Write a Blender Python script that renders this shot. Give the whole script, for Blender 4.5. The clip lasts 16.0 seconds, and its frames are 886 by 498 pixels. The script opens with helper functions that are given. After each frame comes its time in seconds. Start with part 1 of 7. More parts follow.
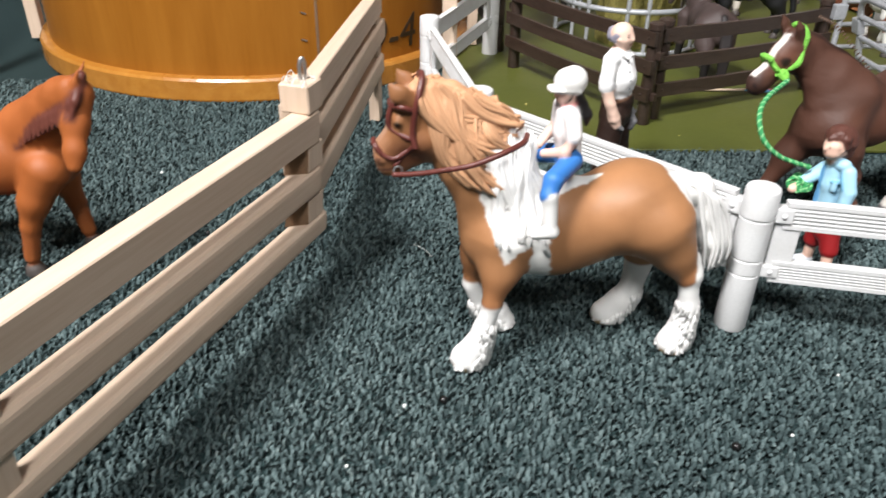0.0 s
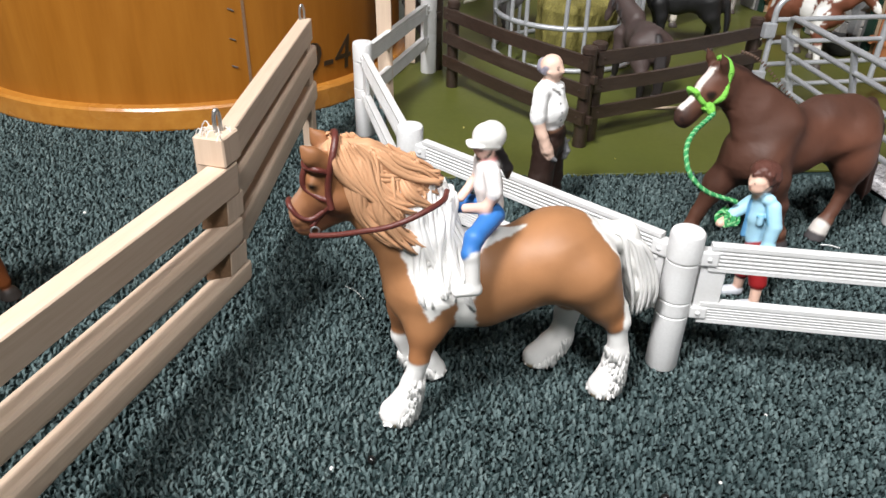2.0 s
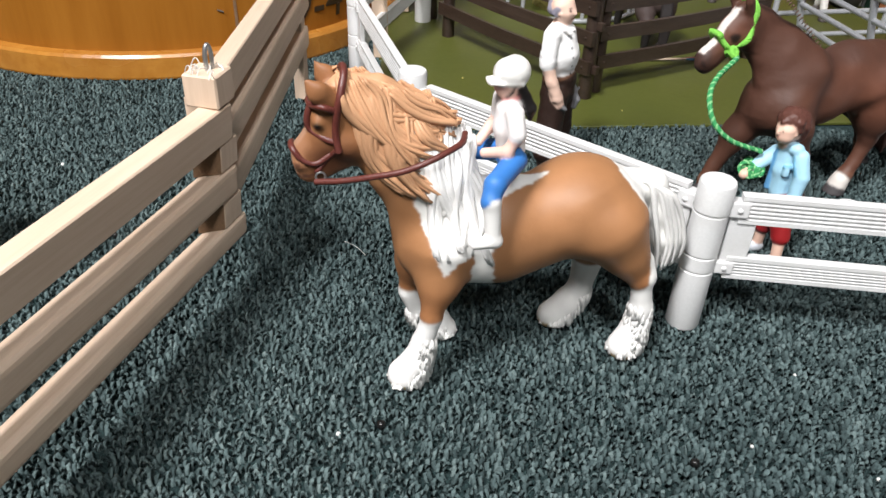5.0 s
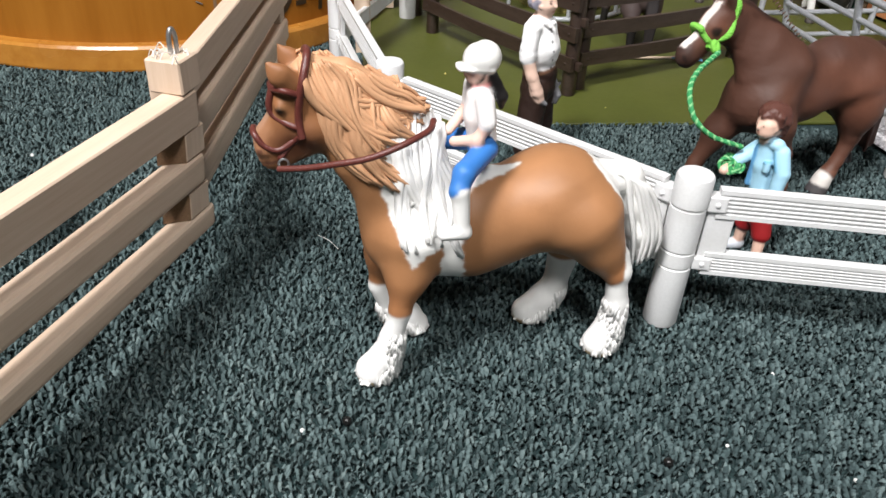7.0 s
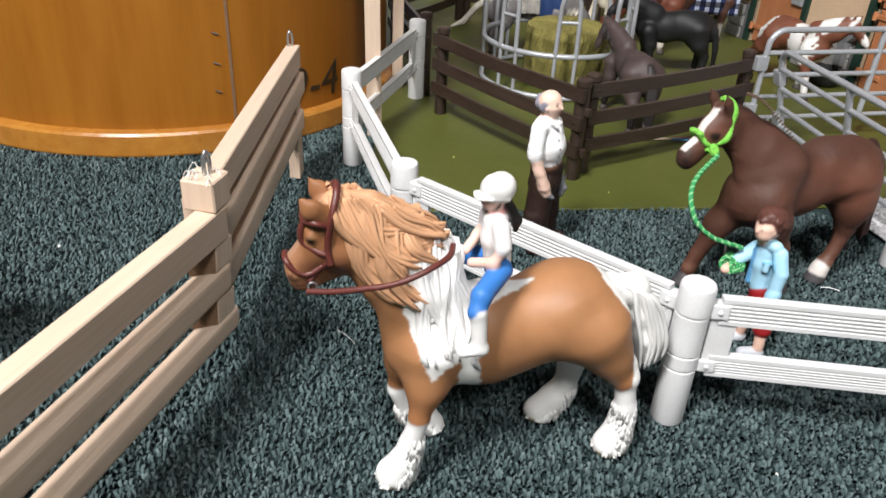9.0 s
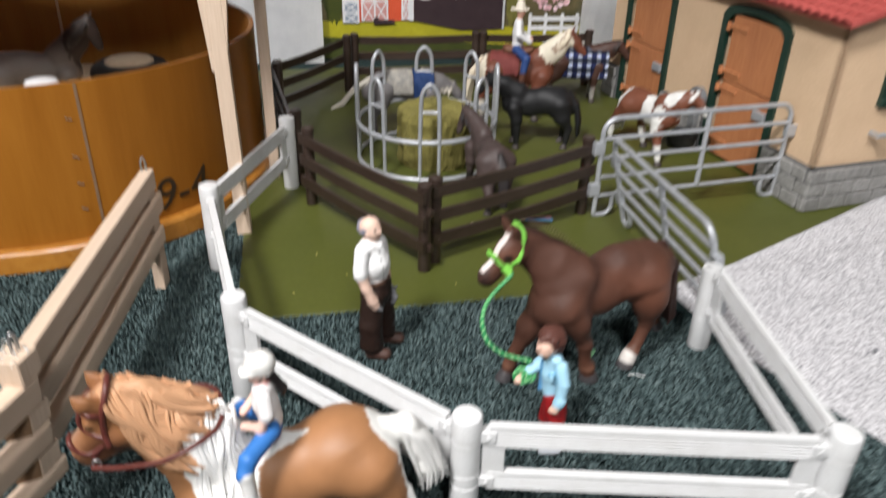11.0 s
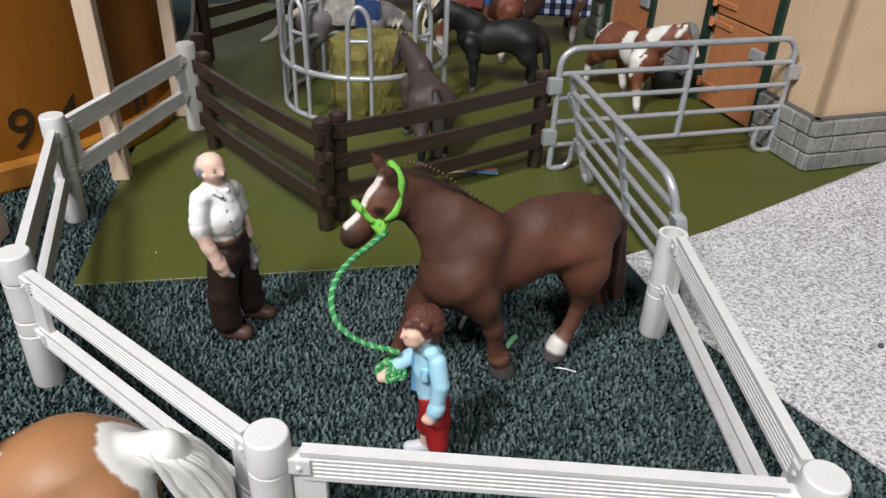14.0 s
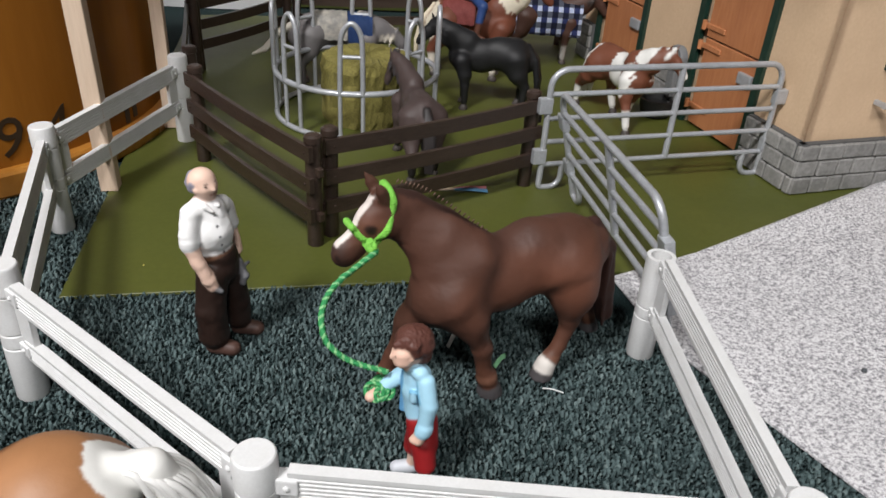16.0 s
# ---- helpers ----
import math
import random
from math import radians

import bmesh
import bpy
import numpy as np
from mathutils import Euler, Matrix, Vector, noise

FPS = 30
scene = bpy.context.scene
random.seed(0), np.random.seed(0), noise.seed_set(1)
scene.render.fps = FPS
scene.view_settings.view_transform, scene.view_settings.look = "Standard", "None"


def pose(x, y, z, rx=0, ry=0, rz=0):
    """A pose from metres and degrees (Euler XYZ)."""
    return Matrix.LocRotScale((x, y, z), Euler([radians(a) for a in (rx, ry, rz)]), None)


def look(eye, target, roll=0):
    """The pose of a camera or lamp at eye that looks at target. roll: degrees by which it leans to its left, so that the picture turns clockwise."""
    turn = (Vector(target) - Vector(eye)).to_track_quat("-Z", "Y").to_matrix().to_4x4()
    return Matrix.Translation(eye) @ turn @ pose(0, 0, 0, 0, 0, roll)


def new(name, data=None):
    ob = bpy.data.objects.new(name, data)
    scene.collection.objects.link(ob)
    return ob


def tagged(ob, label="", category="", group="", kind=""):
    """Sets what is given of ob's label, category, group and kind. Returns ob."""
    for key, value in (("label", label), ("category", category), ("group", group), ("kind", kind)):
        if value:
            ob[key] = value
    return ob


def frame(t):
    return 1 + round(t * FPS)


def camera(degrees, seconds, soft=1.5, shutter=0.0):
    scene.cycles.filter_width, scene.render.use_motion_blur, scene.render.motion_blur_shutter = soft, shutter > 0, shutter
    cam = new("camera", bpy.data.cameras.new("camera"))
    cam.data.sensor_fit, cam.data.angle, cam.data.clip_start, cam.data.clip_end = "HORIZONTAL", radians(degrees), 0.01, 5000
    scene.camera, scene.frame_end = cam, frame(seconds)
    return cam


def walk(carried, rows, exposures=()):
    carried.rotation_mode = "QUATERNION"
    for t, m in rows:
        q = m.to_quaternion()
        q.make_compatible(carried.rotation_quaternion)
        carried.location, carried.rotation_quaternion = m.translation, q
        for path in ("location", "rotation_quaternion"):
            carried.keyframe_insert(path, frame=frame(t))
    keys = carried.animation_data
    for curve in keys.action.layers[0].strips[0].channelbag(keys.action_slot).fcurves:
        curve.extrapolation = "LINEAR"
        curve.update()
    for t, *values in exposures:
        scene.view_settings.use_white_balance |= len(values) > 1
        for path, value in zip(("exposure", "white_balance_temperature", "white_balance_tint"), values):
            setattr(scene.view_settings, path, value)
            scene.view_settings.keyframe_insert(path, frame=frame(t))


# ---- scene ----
cam = camera(60.9, 16.0, shutter=0.5)
PATH = [
    (0, (0.063, 0.038, 0.211), (-0.018, 1.753, -0.816), 1.1),
    (0.5, (0.075, 0.048, 0.221), (0.038, 1.76, -0.811), 0.8),
    (1, (0.073, 0.052, 0.225), (0.079, 1.761, -0.814), 1.3),
    (1.5, (0.074, 0.054, 0.228), (0.087, 1.766, -0.806), 1.3),
    (2, (0.076, 0.056, 0.228), (0.106, 1.769, -0.805), 1.4),
    (2.5, (0.072, 0.06, 0.227), (0.123, 1.728, -0.876), 2.3),
    (3, (0.071, 0.063, 0.228), (0.136, 1.731, -0.874), 2.4),
    (3.5, (0.068, 0.07, 0.227), (0.117, 1.741, -0.871), 2.3),
    (4, (0.068, 0.072, 0.221), (0.124, 1.733, -0.891), 2.6),
    (4.5, (0.065, 0.075, 0.218), (0.152, 1.722, -0.913), 3.0),
    (4.7, (0.064, 0.073, 0.215), (0.142, 1.73, -0.902), 2.3),
    (7, (0.073, 0.077, 0.204), (0.173, 1.741, -0.901), 3.2),
    (7.5, (0.066, 0.077, 0.203), (0.167, 1.743, -0.898), 2.9),
    (8, (0.065, 0.08, 0.204), (0.197, 1.771, -0.856), 4.5),
    (8.2, (0.064, 0.079, 0.209), (0.177, 1.781, -0.836), 4.4),
    (10.3, (0.085, 0.077, 0.252), (0.221, 1.82, -0.72), 0.5),
    (10.5, (0.102, 0.081, 0.253), (0.244, 1.824, -0.717), -0.1),
    (10.7, (0.119, 0.082, 0.263), (0.283, 1.819, -0.714), -0.5),
    (10.8, (0.129, 0.081, 0.268), (0.330, 1.814, -0.708), 0.0),
    (11, (0.14, 0.065, 0.308), (0.346, 1.807, -0.652), 1.4),
    (11.4, (0.16, 0.004, 0.381), (0.349, 1.789, -0.501), 0.4),
    (11.5, (0.167, -0.008, 0.391), (0.361, 1.781, -0.482), 0.2),
    (11.7, (0.178, -0.007, 0.381), (0.418, 1.769, -0.506), 1.5),
    (11.8, (0.183, -0.004, 0.358), (0.396, 1.767, -0.547), 0.5),
    (12, (0.193, 0.031, 0.32), (0.446, 1.778, -0.622), 1.2),
    (12.2, (0.202, 0.061, 0.286), (0.485, 1.79, -0.68), 3.2),
    (12.5, (0.201, 0.104, 0.278), (0.482, 1.829, -0.694), 5.2),
    (12.7, (0.201, 0.133, 0.283), (0.418, 1.871, -0.682), 4.6),
    (12.8, (0.205, 0.137, 0.277), (0.411, 1.859, -0.719), 4.3),
    (13, (0.209, 0.149, 0.266), (0.413, 1.826, -0.803), 4.2),
    (13.5, (0.219, 0.153, 0.252), (0.382, 1.854, -0.787), 2.2),
    (14, (0.222, 0.155, 0.248), (0.387, 1.857, -0.789), 2.2),
    (14.5, (0.221, 0.156, 0.248), (0.393, 1.858, -0.789), 2.4),
    (15, (0.22, 0.158, 0.249), (0.417, 1.862, -0.781), 2.9),
    (15.5, (0.22, 0.158, 0.246), (0.405, 1.863, -0.784), 2.9),
    (16, (0.22, 0.156, 0.251), (0.422, 1.873, -0.756), 3.8),
]
walk(cam, [(t, look(eye, target, roll)) for t, eye, target, roll in PATH], [(0, 0.3), (1.5, 0.2), (4.5, 0.15), (8, 0.15), (10.7, 0.0), (11.5, -0.03), (12, -0.16), (12.5, -0.18), (13.5, -0.27), (16, -0.27)])

# ---- light: a dim room with a ceiling strip lamp ----
world = bpy.data.worlds.new("room_air")
scene.world = world
world.use_nodes = True
world.node_tree.nodes["Background"].inputs[0].default_value = (0.95, 0.97, 1.0, 1)
world.node_tree.nodes["Background"].inputs[1].default_value = 0.008


def area_lamp(name, eye, target, sx, sy, watts, color):
    data = bpy.data.lights.new(name, "AREA")
    data.shape, data.size, data.size_y, data.energy, data.color = "RECTANGLE", sx, sy, watts, color
    ob = new(name, data)
    ob.matrix_world = look(eye, target)
    return ob


area_lamp("ceiling_lamp_light", (-0.52, -0.38, 1.55), (0.1, 0.45, 0.0), 0.28, 0.36, 51.0, (1.0, 0.985, 0.985))
area_lamp("second_lamp_light", (0.34, -1.45, 1.90), (0.20, 1.10, 0.15), 0.35, 0.8, 66.0, (1.0, 0.985, 0.98))

# ---- materials ----
def ramp(nt, src, stops):
    r = nt.nodes.new("ShaderNodeValToRGB")
    while len(r.color_ramp.elements) < len(stops):
        r.color_ramp.elements.new(0.5)
    for e, (p, c) in zip(r.color_ramp.elements, stops):
        e.position, e.color = p, (*c, 1)
    nt.links.new(src, r.inputs[0])
    return r.outputs[0]


def noise_node(nt, scale, detail=3.0, rough=0.6, stretch=None, coord="Object"):
    tc = nt.nodes.new("ShaderNodeTexCoord")
    n = nt.nodes.new("ShaderNodeTexNoise")
    n.inputs["Scale"].default_value, n.inputs["Detail"].default_value, n.inputs["Roughness"].default_value = scale, detail, rough
    if stretch:
        mp = nt.nodes.new("ShaderNodeMapping")
        mp.inputs["Scale"].default_value = stretch
        nt.links.new(tc.outputs[coord], mp.inputs[0])
        nt.links.new(mp.outputs[0], n.inputs["Vector"])
    else:
        nt.links.new(tc.outputs[coord], n.inputs["Vector"])
    return n.outputs["Fac"]


def mix(nt, fac, a, b, mode="MIX"):
    m = nt.nodes.new("ShaderNodeMix")
    m.data_type, m.blend_type = "RGBA", mode
    for sock, v in ((m.inputs[0], fac), (m.inputs[6], a), (m.inputs[7], b)):
        if isinstance(v, (int, float)):
            sock.default_value = v
        elif isinstance(v, tuple):
            sock.default_value = (*v, 1)
        else:
            nt.links.new(v, sock)
    return m.outputs[2]


def bump(nt, height, strength, distance):
    b = nt.nodes.new("ShaderNodeBump")
    b.inputs["Strength"].default_value, b.inputs["Distance"].default_value = strength, distance
    nt.links.new(height, b.inputs["Height"])
    nt.links.new(b.outputs[0], nt.nodes["Principled BSDF"].inputs["Normal"])


def material(name, a, b, fine=400.0, coarse=25.0, rough=0.5, metal=0.0, relief=0.15, stretch=None, dirt=None, piece=0.0, spec=0.5):
    """Two colours mixed by fine grain and coarse wear, with relief from the grain."""
    m = bpy.data.materials.new(name)
    m.use_nodes = True
    nt = m.node_tree
    p = nt.nodes["Principled BSDF"]
    f1, f2 = noise_node(nt, fine, 4, 0.65, stretch), noise_node(nt, coarse, 3, 0.55, stretch)
    c = ramp(nt, f1, [(0.3, a), (0.7, b)])
    mid = tuple((x + y) / 2 for x, y in zip(a, b))
    worn = dirt or tuple(x * 0.86 for x in mid)
    c = mix(nt, ramp(nt, f2, [(0.45, (0, 0, 0)), (0.75, (0.6, 0.6, 0.6))]), c, worn)
    if piece:
        info = nt.nodes.new("ShaderNodeObjectInfo")
        v = ramp(nt, info.outputs["Random"], [(0.0, (1 - piece,) * 3), (1.0, (1 + piece,) * 3)])
        c = mix(nt, 1.0, c, v, "MULTIPLY")
    nt.links.new(c, p.inputs["Base Color"])
    rr = ramp(nt, f2, [(0.2, (max(rough - 0.08, 0),) * 3), (0.8, (min(rough + 0.1, 1),) * 3)])
    nt.links.new(rr, p.inputs["Roughness"])
    p.inputs["Metallic"].default_value = metal
    p.inputs["Specular IOR Level"].default_value = spec
    if relief:
        bump(nt, f1, relief, 0.001)
    return m


WHITE = material("white_plastic", (0.60, 0.60, 0.60), (0.66, 0.66, 0.66), 900, 60, 0.42, relief=0.05, dirt=(0.54, 0.535, 0.52))
BROWN = material("brown_plastic", (0.022, 0.013, 0.010), (0.044, 0.028, 0.021), 700, 60, 0.38, relief=0.25, stretch=(0.25, 1, 1), dirt=(0.060, 0.041, 0.031))
PINE = material("raw_pine", (0.54, 0.405, 0.298), (0.625, 0.49, 0.378), 500, 40, 0.66, relief=0.08, stretch=(0.06, 1, 1), dirt=(0.49, 0.355, 0.255))
PINE_UP = material("raw_pine_upright", (0.54, 0.405, 0.298), (0.625, 0.49, 0.378), 500, 40, 0.66, relief=0.08, stretch=(1, 1, 0.06), dirt=(0.49, 0.355, 0.255))
# dark brown for the shaded block ends and the drum's real lap joint
SHADE_AND_JOINT = material("sawn_end", (0.15, 0.082, 0.042), (0.22, 0.13, 0.068), 900, 80, 0.8, relief=0.4)
DRUM = material("varnished_plywood", (0.235, 0.085, 0.0095), (0.30, 0.118, 0.016), 60, 8, 0.38, relief=0.03, stretch=(1, 1, 0.12), dirt=(0.20, 0.070, 0.009), spec=0.15)
DRUM_IN = material("varnished_plywood_inside", (0.30, 0.125, 0.022), (0.37, 0.165, 0.034), 60, 8, 0.45, relief=0.03, stretch=(1, 1, 0.12), dirt=(0.26, 0.105, 0.018), spec=0.3)
HOOP = material("varnished_hoop", (0.33, 0.13, 0.018), (0.43, 0.19, 0.034), 90, 15, 0.25, relief=0.05, dirt=(0.24, 0.09, 0.02))
STEEL = material("grey_painted_tube", (0.37, 0.385, 0.41), (0.47, 0.485, 0.51), 600, 60, 0.35, metal=0.35, relief=0.05, dirt=(0.28, 0.28, 0.29))
WIRE = material("galvanised_wire", (0.42, 0.42, 0.43), (0.55, 0.55, 0.55), 900, 90, 0.35, metal=0.9, relief=0.05)
MATGREEN = material("green_board_paint", (0.067, 0.076, 0.012), (0.080, 0.089, 0.016), 220, 9, 0.5, relief=0.12, dirt=(0.055, 0.069, 0.011))
STUCCO = material("tan_stucco", (0.60, 0.42, 0.27), (0.66, 0.475, 0.31), 350, 30, 0.7, relief=0.2, dirt=(0.55, 0.38, 0.24))
STONE = material("grey_stone_blocks", (0.19, 0.186, 0.178), (0.30, 0.292, 0.28), 300, 60, 0.75, relief=0.6, dirt=(0.11, 0.108, 0.10), piece=0.12)
MORTAR = material("dark_mortar", (0.07, 0.07, 0.07), (0.10, 0.10, 0.10), 500, 50, 0.9, relief=0.3)
TILE = material("red_roof_tile", (0.36, 0.062, 0.052), (0.45, 0.092, 0.080), 400, 40, 0.5, relief=0.2, dirt=(0.52, 0.14, 0.12), piece=0.06)
TILE_LIGHT = material("faded_red_tile", (0.40, 0.095, 0.088), (0.47, 0.125, 0.115), 400, 40, 0.45, relief=0.15, dirt=(0.48, 0.15, 0.135), piece=0.06)
DOORWOOD = material("orange_door_boards", (0.40, 0.15, 0.06), (0.48, 0.20, 0.085), 300, 40, 0.55, relief=0.3, stretch=(1, 1, 0.15), dirt=(0.34, 0.12, 0.05))
TRIMGREEN = material("dark_green_trim", (0.006, 0.026, 0.017), (0.012, 0.038, 0.026), 400, 50, 0.5, relief=0.15)
BLACKISH = material("dark_inside", (0.008, 0.008, 0.008), (0.014, 0.014, 0.013), 300, 40, 0.6, relief=0)
HAY = material("pressed_hay", (0.10, 0.085, 0.016), (0.27, 0.235, 0.062), 700, 60, 0.85, relief=0.9, dirt=(0.11, 0.10, 0.02))
FOAM = material("white_foam_board", (0.86, 0.87, 0.88), (0.91, 0.91, 0.92), 300, 30, 0.75, relief=0.5, dirt=(0.74, 0.75, 0.77))
INK = material("marker_ink", (0.022, 0.013, 0.007), (0.040, 0.022, 0.010), 500, 60, 0.4, relief=0)
LITTER = material("wood_shavings", (0.40, 0.30, 0.20), (0.62, 0.50, 0.36), 400, 60, 0.9, relief=0.9)
RUBBER = material("tyre_rubber", (0.012, 0.012, 0.013), (0.022, 0.022, 0.022), 400, 60, 0.6, relief=0.3)
PLASTER = material("room_plaster", (0.10, 0.097, 0.094), (0.13, 0.127, 0.124), 120, 4, 0.85, relief=0.1)
CEIL = material("ceiling_paint", (0.58, 0.58, 0.57), (0.64, 0.64, 0.62), 120, 4, 0.9, relief=0.1)


def carpet_material(name, lit):
    m = bpy.data.materials.new(name)
    m.use_nodes = True
    nt = m.node_tree
    p = nt.nodes["Principled BSDF"]
    geo = nt.nodes.new("ShaderNodeNewGeometry")
    n1, n2 = noise_node(nt, 900, 3, 0.7), noise_node(nt, 6, 3, 0.5)
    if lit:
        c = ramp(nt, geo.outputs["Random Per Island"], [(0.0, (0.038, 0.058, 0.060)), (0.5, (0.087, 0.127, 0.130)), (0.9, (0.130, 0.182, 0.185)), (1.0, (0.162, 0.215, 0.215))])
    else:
        # backing colour darkened to stand for the shade deep between loops
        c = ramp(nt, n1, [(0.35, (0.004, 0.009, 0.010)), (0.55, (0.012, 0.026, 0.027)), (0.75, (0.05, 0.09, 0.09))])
    c = mix(nt, 1.0, c, ramp(nt, n2, [(0.3, (0.8, 0.82, 0.82)), (0.7, (1.15, 1.12, 1.1))]), "MULTIPLY")
    nt.links.new(c, p.inputs["Base Color"])
    p.inputs["Roughness"].default_value = 0.85
    p.inputs["Specular IOR Level"].default_value = 0.12
    p.inputs["Sheen Weight"].default_value = 0.05
    p.inputs["Sheen Roughness"].default_value = 0.5
    p.inputs["Sheen Tint"].default_value = (0.62, 0.90, 0.90, 1)
    bump(nt, n1, 0.8, 0.002)
    return m


# one carpet yarn in two tones: shaded gaps and lit loops
CARPET, PILE = carpet_material("carpet_shaded_backing", False), carpet_material("carpet_loops", True)


def gravel_material():
    m = bpy.data.materials.new("grey_flocked_sheet")
    m.use_nodes = True
    nt = m.node_tree
    p = nt.nodes["Principled BSDF"]
    n1, n2, n3 = noise_node(nt, 620, 3, 0.7), noise_node(nt, 8, 2, 0.5), noise_node(nt, 1100, 2, 0.6)
    c = ramp(nt, n1, [(0.38, (0.14, 0.135, 0.15)), (0.48, (0.45, 0.44, 0.46)), (0.58, (0.74, 0.73, 0.74))])
    c = mix(nt, ramp(nt, n2, [(0.4, (0, 0, 0)), (0.8, (0.35, 0.35, 0.35))]), c, (0.46, 0.45, 0.46))
    nt.links.new(c, p.inputs["Base Color"])
    p.inputs["Roughness"].default_value = 0.85
    bump(nt, n3, 0.6, 0.001)
    return m


GRAVEL = gravel_material()

# ---- building helpers ----
def thing(name, label, category, m=None, group="", kind=""):
    ob = new(name)
    ob.empty_display_size = 0.01
    if m is not None:
        ob.matrix_basis = m
    return tagged(ob, label, category, group, kind)


def mesh_of(name, bm, mat, smooth=False):
    me = bpy.data.meshes.new(name)
    bmesh.ops.recalc_face_normals(bm, faces=bm.faces)
    bm.to_mesh(me)
    bm.free()
    me.materials.append(mat)
    if smooth:
        me.polygons.foreach_set("use_smooth", [True] * len(me.polygons))
        me.set_sharp_from_angle(angle=radians(58.0 if smooth is True else smooth))
    return me


def part(name, bm, mat, parent, label="", smooth=False):
    """One bmesh (or a finished mesh) as one object under a thing or a part."""
    me = bm if isinstance(bm, bpy.types.Mesh) else mesh_of(name, bm, mat, smooth)
    ob = new(name, me)
    ob.parent = parent
    return tagged(ob, label)


def solo(name, bm, mat, label, category, m=None, group="", kind="", smooth=False):
    ob = new(name, mesh_of(name, bm, mat, smooth))
    if m is not None:
        ob.matrix_basis = m
    return tagged(ob, label, category, group, kind)


def box(bm, lo, hi, bevel=0.0, seg=2, m=None):
    v = [bm.verts.new((x, y, z)) for x in (lo[0], hi[0]) for y in (lo[1], hi[1]) for z in (lo[2], hi[2])]
    for f in ((0, 1, 3, 2), (4, 6, 7, 5), (0, 4, 5, 1), (2, 3, 7, 6), (0, 2, 6, 4), (1, 5, 7, 3)):
        bm.faces.new([v[i] for i in f])
    if m is not None:
        bmesh.ops.transform(bm, matrix=m, verts=v)
    if bevel:
        edges = {e for a in v for e in a.link_edges}
        bmesh.ops.bevel(bm, geom=list(edges), offset=bevel, segments=seg, affect="EDGES", profile=0.6)
    return bm


def tube(bm, pts, r, seg=10, closed=False, flat=1.0):
    """A tube of radius r (or one radius a point) along pts."""
    pts = [Vector(p) for p in pts]
    n = len(pts)
    rad = r if isinstance(r, (list, tuple)) else [r] * n
    ref, rings = None, []
    for i, p in enumerate(pts):
        a = pts[(i - 1) % n] if (closed or i > 0) else p
        b = pts[(i + 1) % n] if (closed or i < n - 1) else p
        t = (b - a).normalized()
        if ref is None:
            ref = t.orthogonal().normalized()
        ref = (ref - t * ref.dot(t)).normalized()
        side = t.cross(ref)
        rings.append([bm.verts.new(p + rad[i] * (ref * math.cos(2 * math.pi * k / seg) * flat + side * math.sin(2 * math.pi * k / seg))) for k in range(seg)])
    for i in range(n if closed else n - 1):
        a, b = rings[i], rings[(i + 1) % n]
        for k in range(seg):
            bm.faces.new((a[k], a[(k + 1) % seg], b[(k + 1) % seg], b[k]))
    if not closed:
        bm.faces.new(rings[0][::-1])
        bm.faces.new(rings[-1])
    return bm


def lathe(bm, profile, seg=28, center=(0, 0), cap=True):
    """A turned shape from (radius, height) pairs."""
    rings = [[bm.verts.new((center[0] + r * math.cos(2 * math.pi * k / seg), center[1] + r * math.sin(2 * math.pi * k / seg), z)) for k in range(seg)] for r, z in profile]
    for a, b in zip(rings, rings[1:]):
        for k in range(seg):
            bm.faces.new((a[k], a[(k + 1) % seg], b[(k + 1) % seg], b[k]))
    if cap:
        bm.faces.new(rings[0][::-1])
        bm.faces.new(rings[-1])
    return bm


def profile_bar(bm, outline, x0, x1):
    """A bar along x with the given (y, z) outline."""
    a = [bm.verts.new((x0, y, z)) for y, z in outline]
    b = [bm.verts.new((x1, y, z)) for y, z in outline]
    n = len(outline)
    for k in range(n):
        bm.faces.new((a[k], a[(k + 1) % n], b[(k + 1) % n], b[k]))
    bm.faces.new(a[::-1])
    bm.faces.new(b)
    return bm


def smooth_path(pts, steps=8):
    """A smooth line through a few points."""
    p = [Vector(q) for q in pts]
    p = [p[0] * 2 - p[1], *p, p[-1] * 2 - p[-2]]
    out = []
    for i in range(1, len(p) - 2):
        for k in range(steps):
            t = k / steps
            out.append(0.5 * (2 * p[i] + (p[i + 1] - p[i - 1]) * t + (2 * p[i - 1] - 5 * p[i] + 4 * p[i + 1] - p[i + 2]) * t * t + (3 * p[i] - p[i - 1] - 3 * p[i + 1] + p[i + 2]) * t ** 3))
    return [*out, p[-2]]


def along(a, b, z=0.0):
    """The pose at a whose x axis points to b, and the distance."""
    d = Vector((b[0] - a[0], b[1] - a[1]))
    return pose(a[0], a[1], z, 0, 0, math.degrees(math.atan2(d.y, d.x))), d.length

# ---- the room, the carpet and the boards on it ----
bm = bmesh.new()
bmesh.ops.create_grid(bm, x_segments=4, y_segments=4, size=1.9, matrix=pose(0.1, 0.4, -0.0022))
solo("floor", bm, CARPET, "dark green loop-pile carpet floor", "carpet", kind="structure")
for nm, lo, hi in (("wall_north", (-1.85, 2.3, -0.002), (2.05, 2.4, 2.4)), ("wall_south", (-1.85, -1.6, -0.002), (2.05, -1.5, 2.4)),
                   ("wall_west", (-1.95, -1.6, -0.002), (-1.85, 2.4, 2.4)), ("wall_east", (2.05, -1.6, -0.002), (2.15, 2.4, 2.4))):
    solo(nm, box(bmesh.new(), lo, hi), PLASTER, "plain grey plastered room wall", "wall", kind="structure")
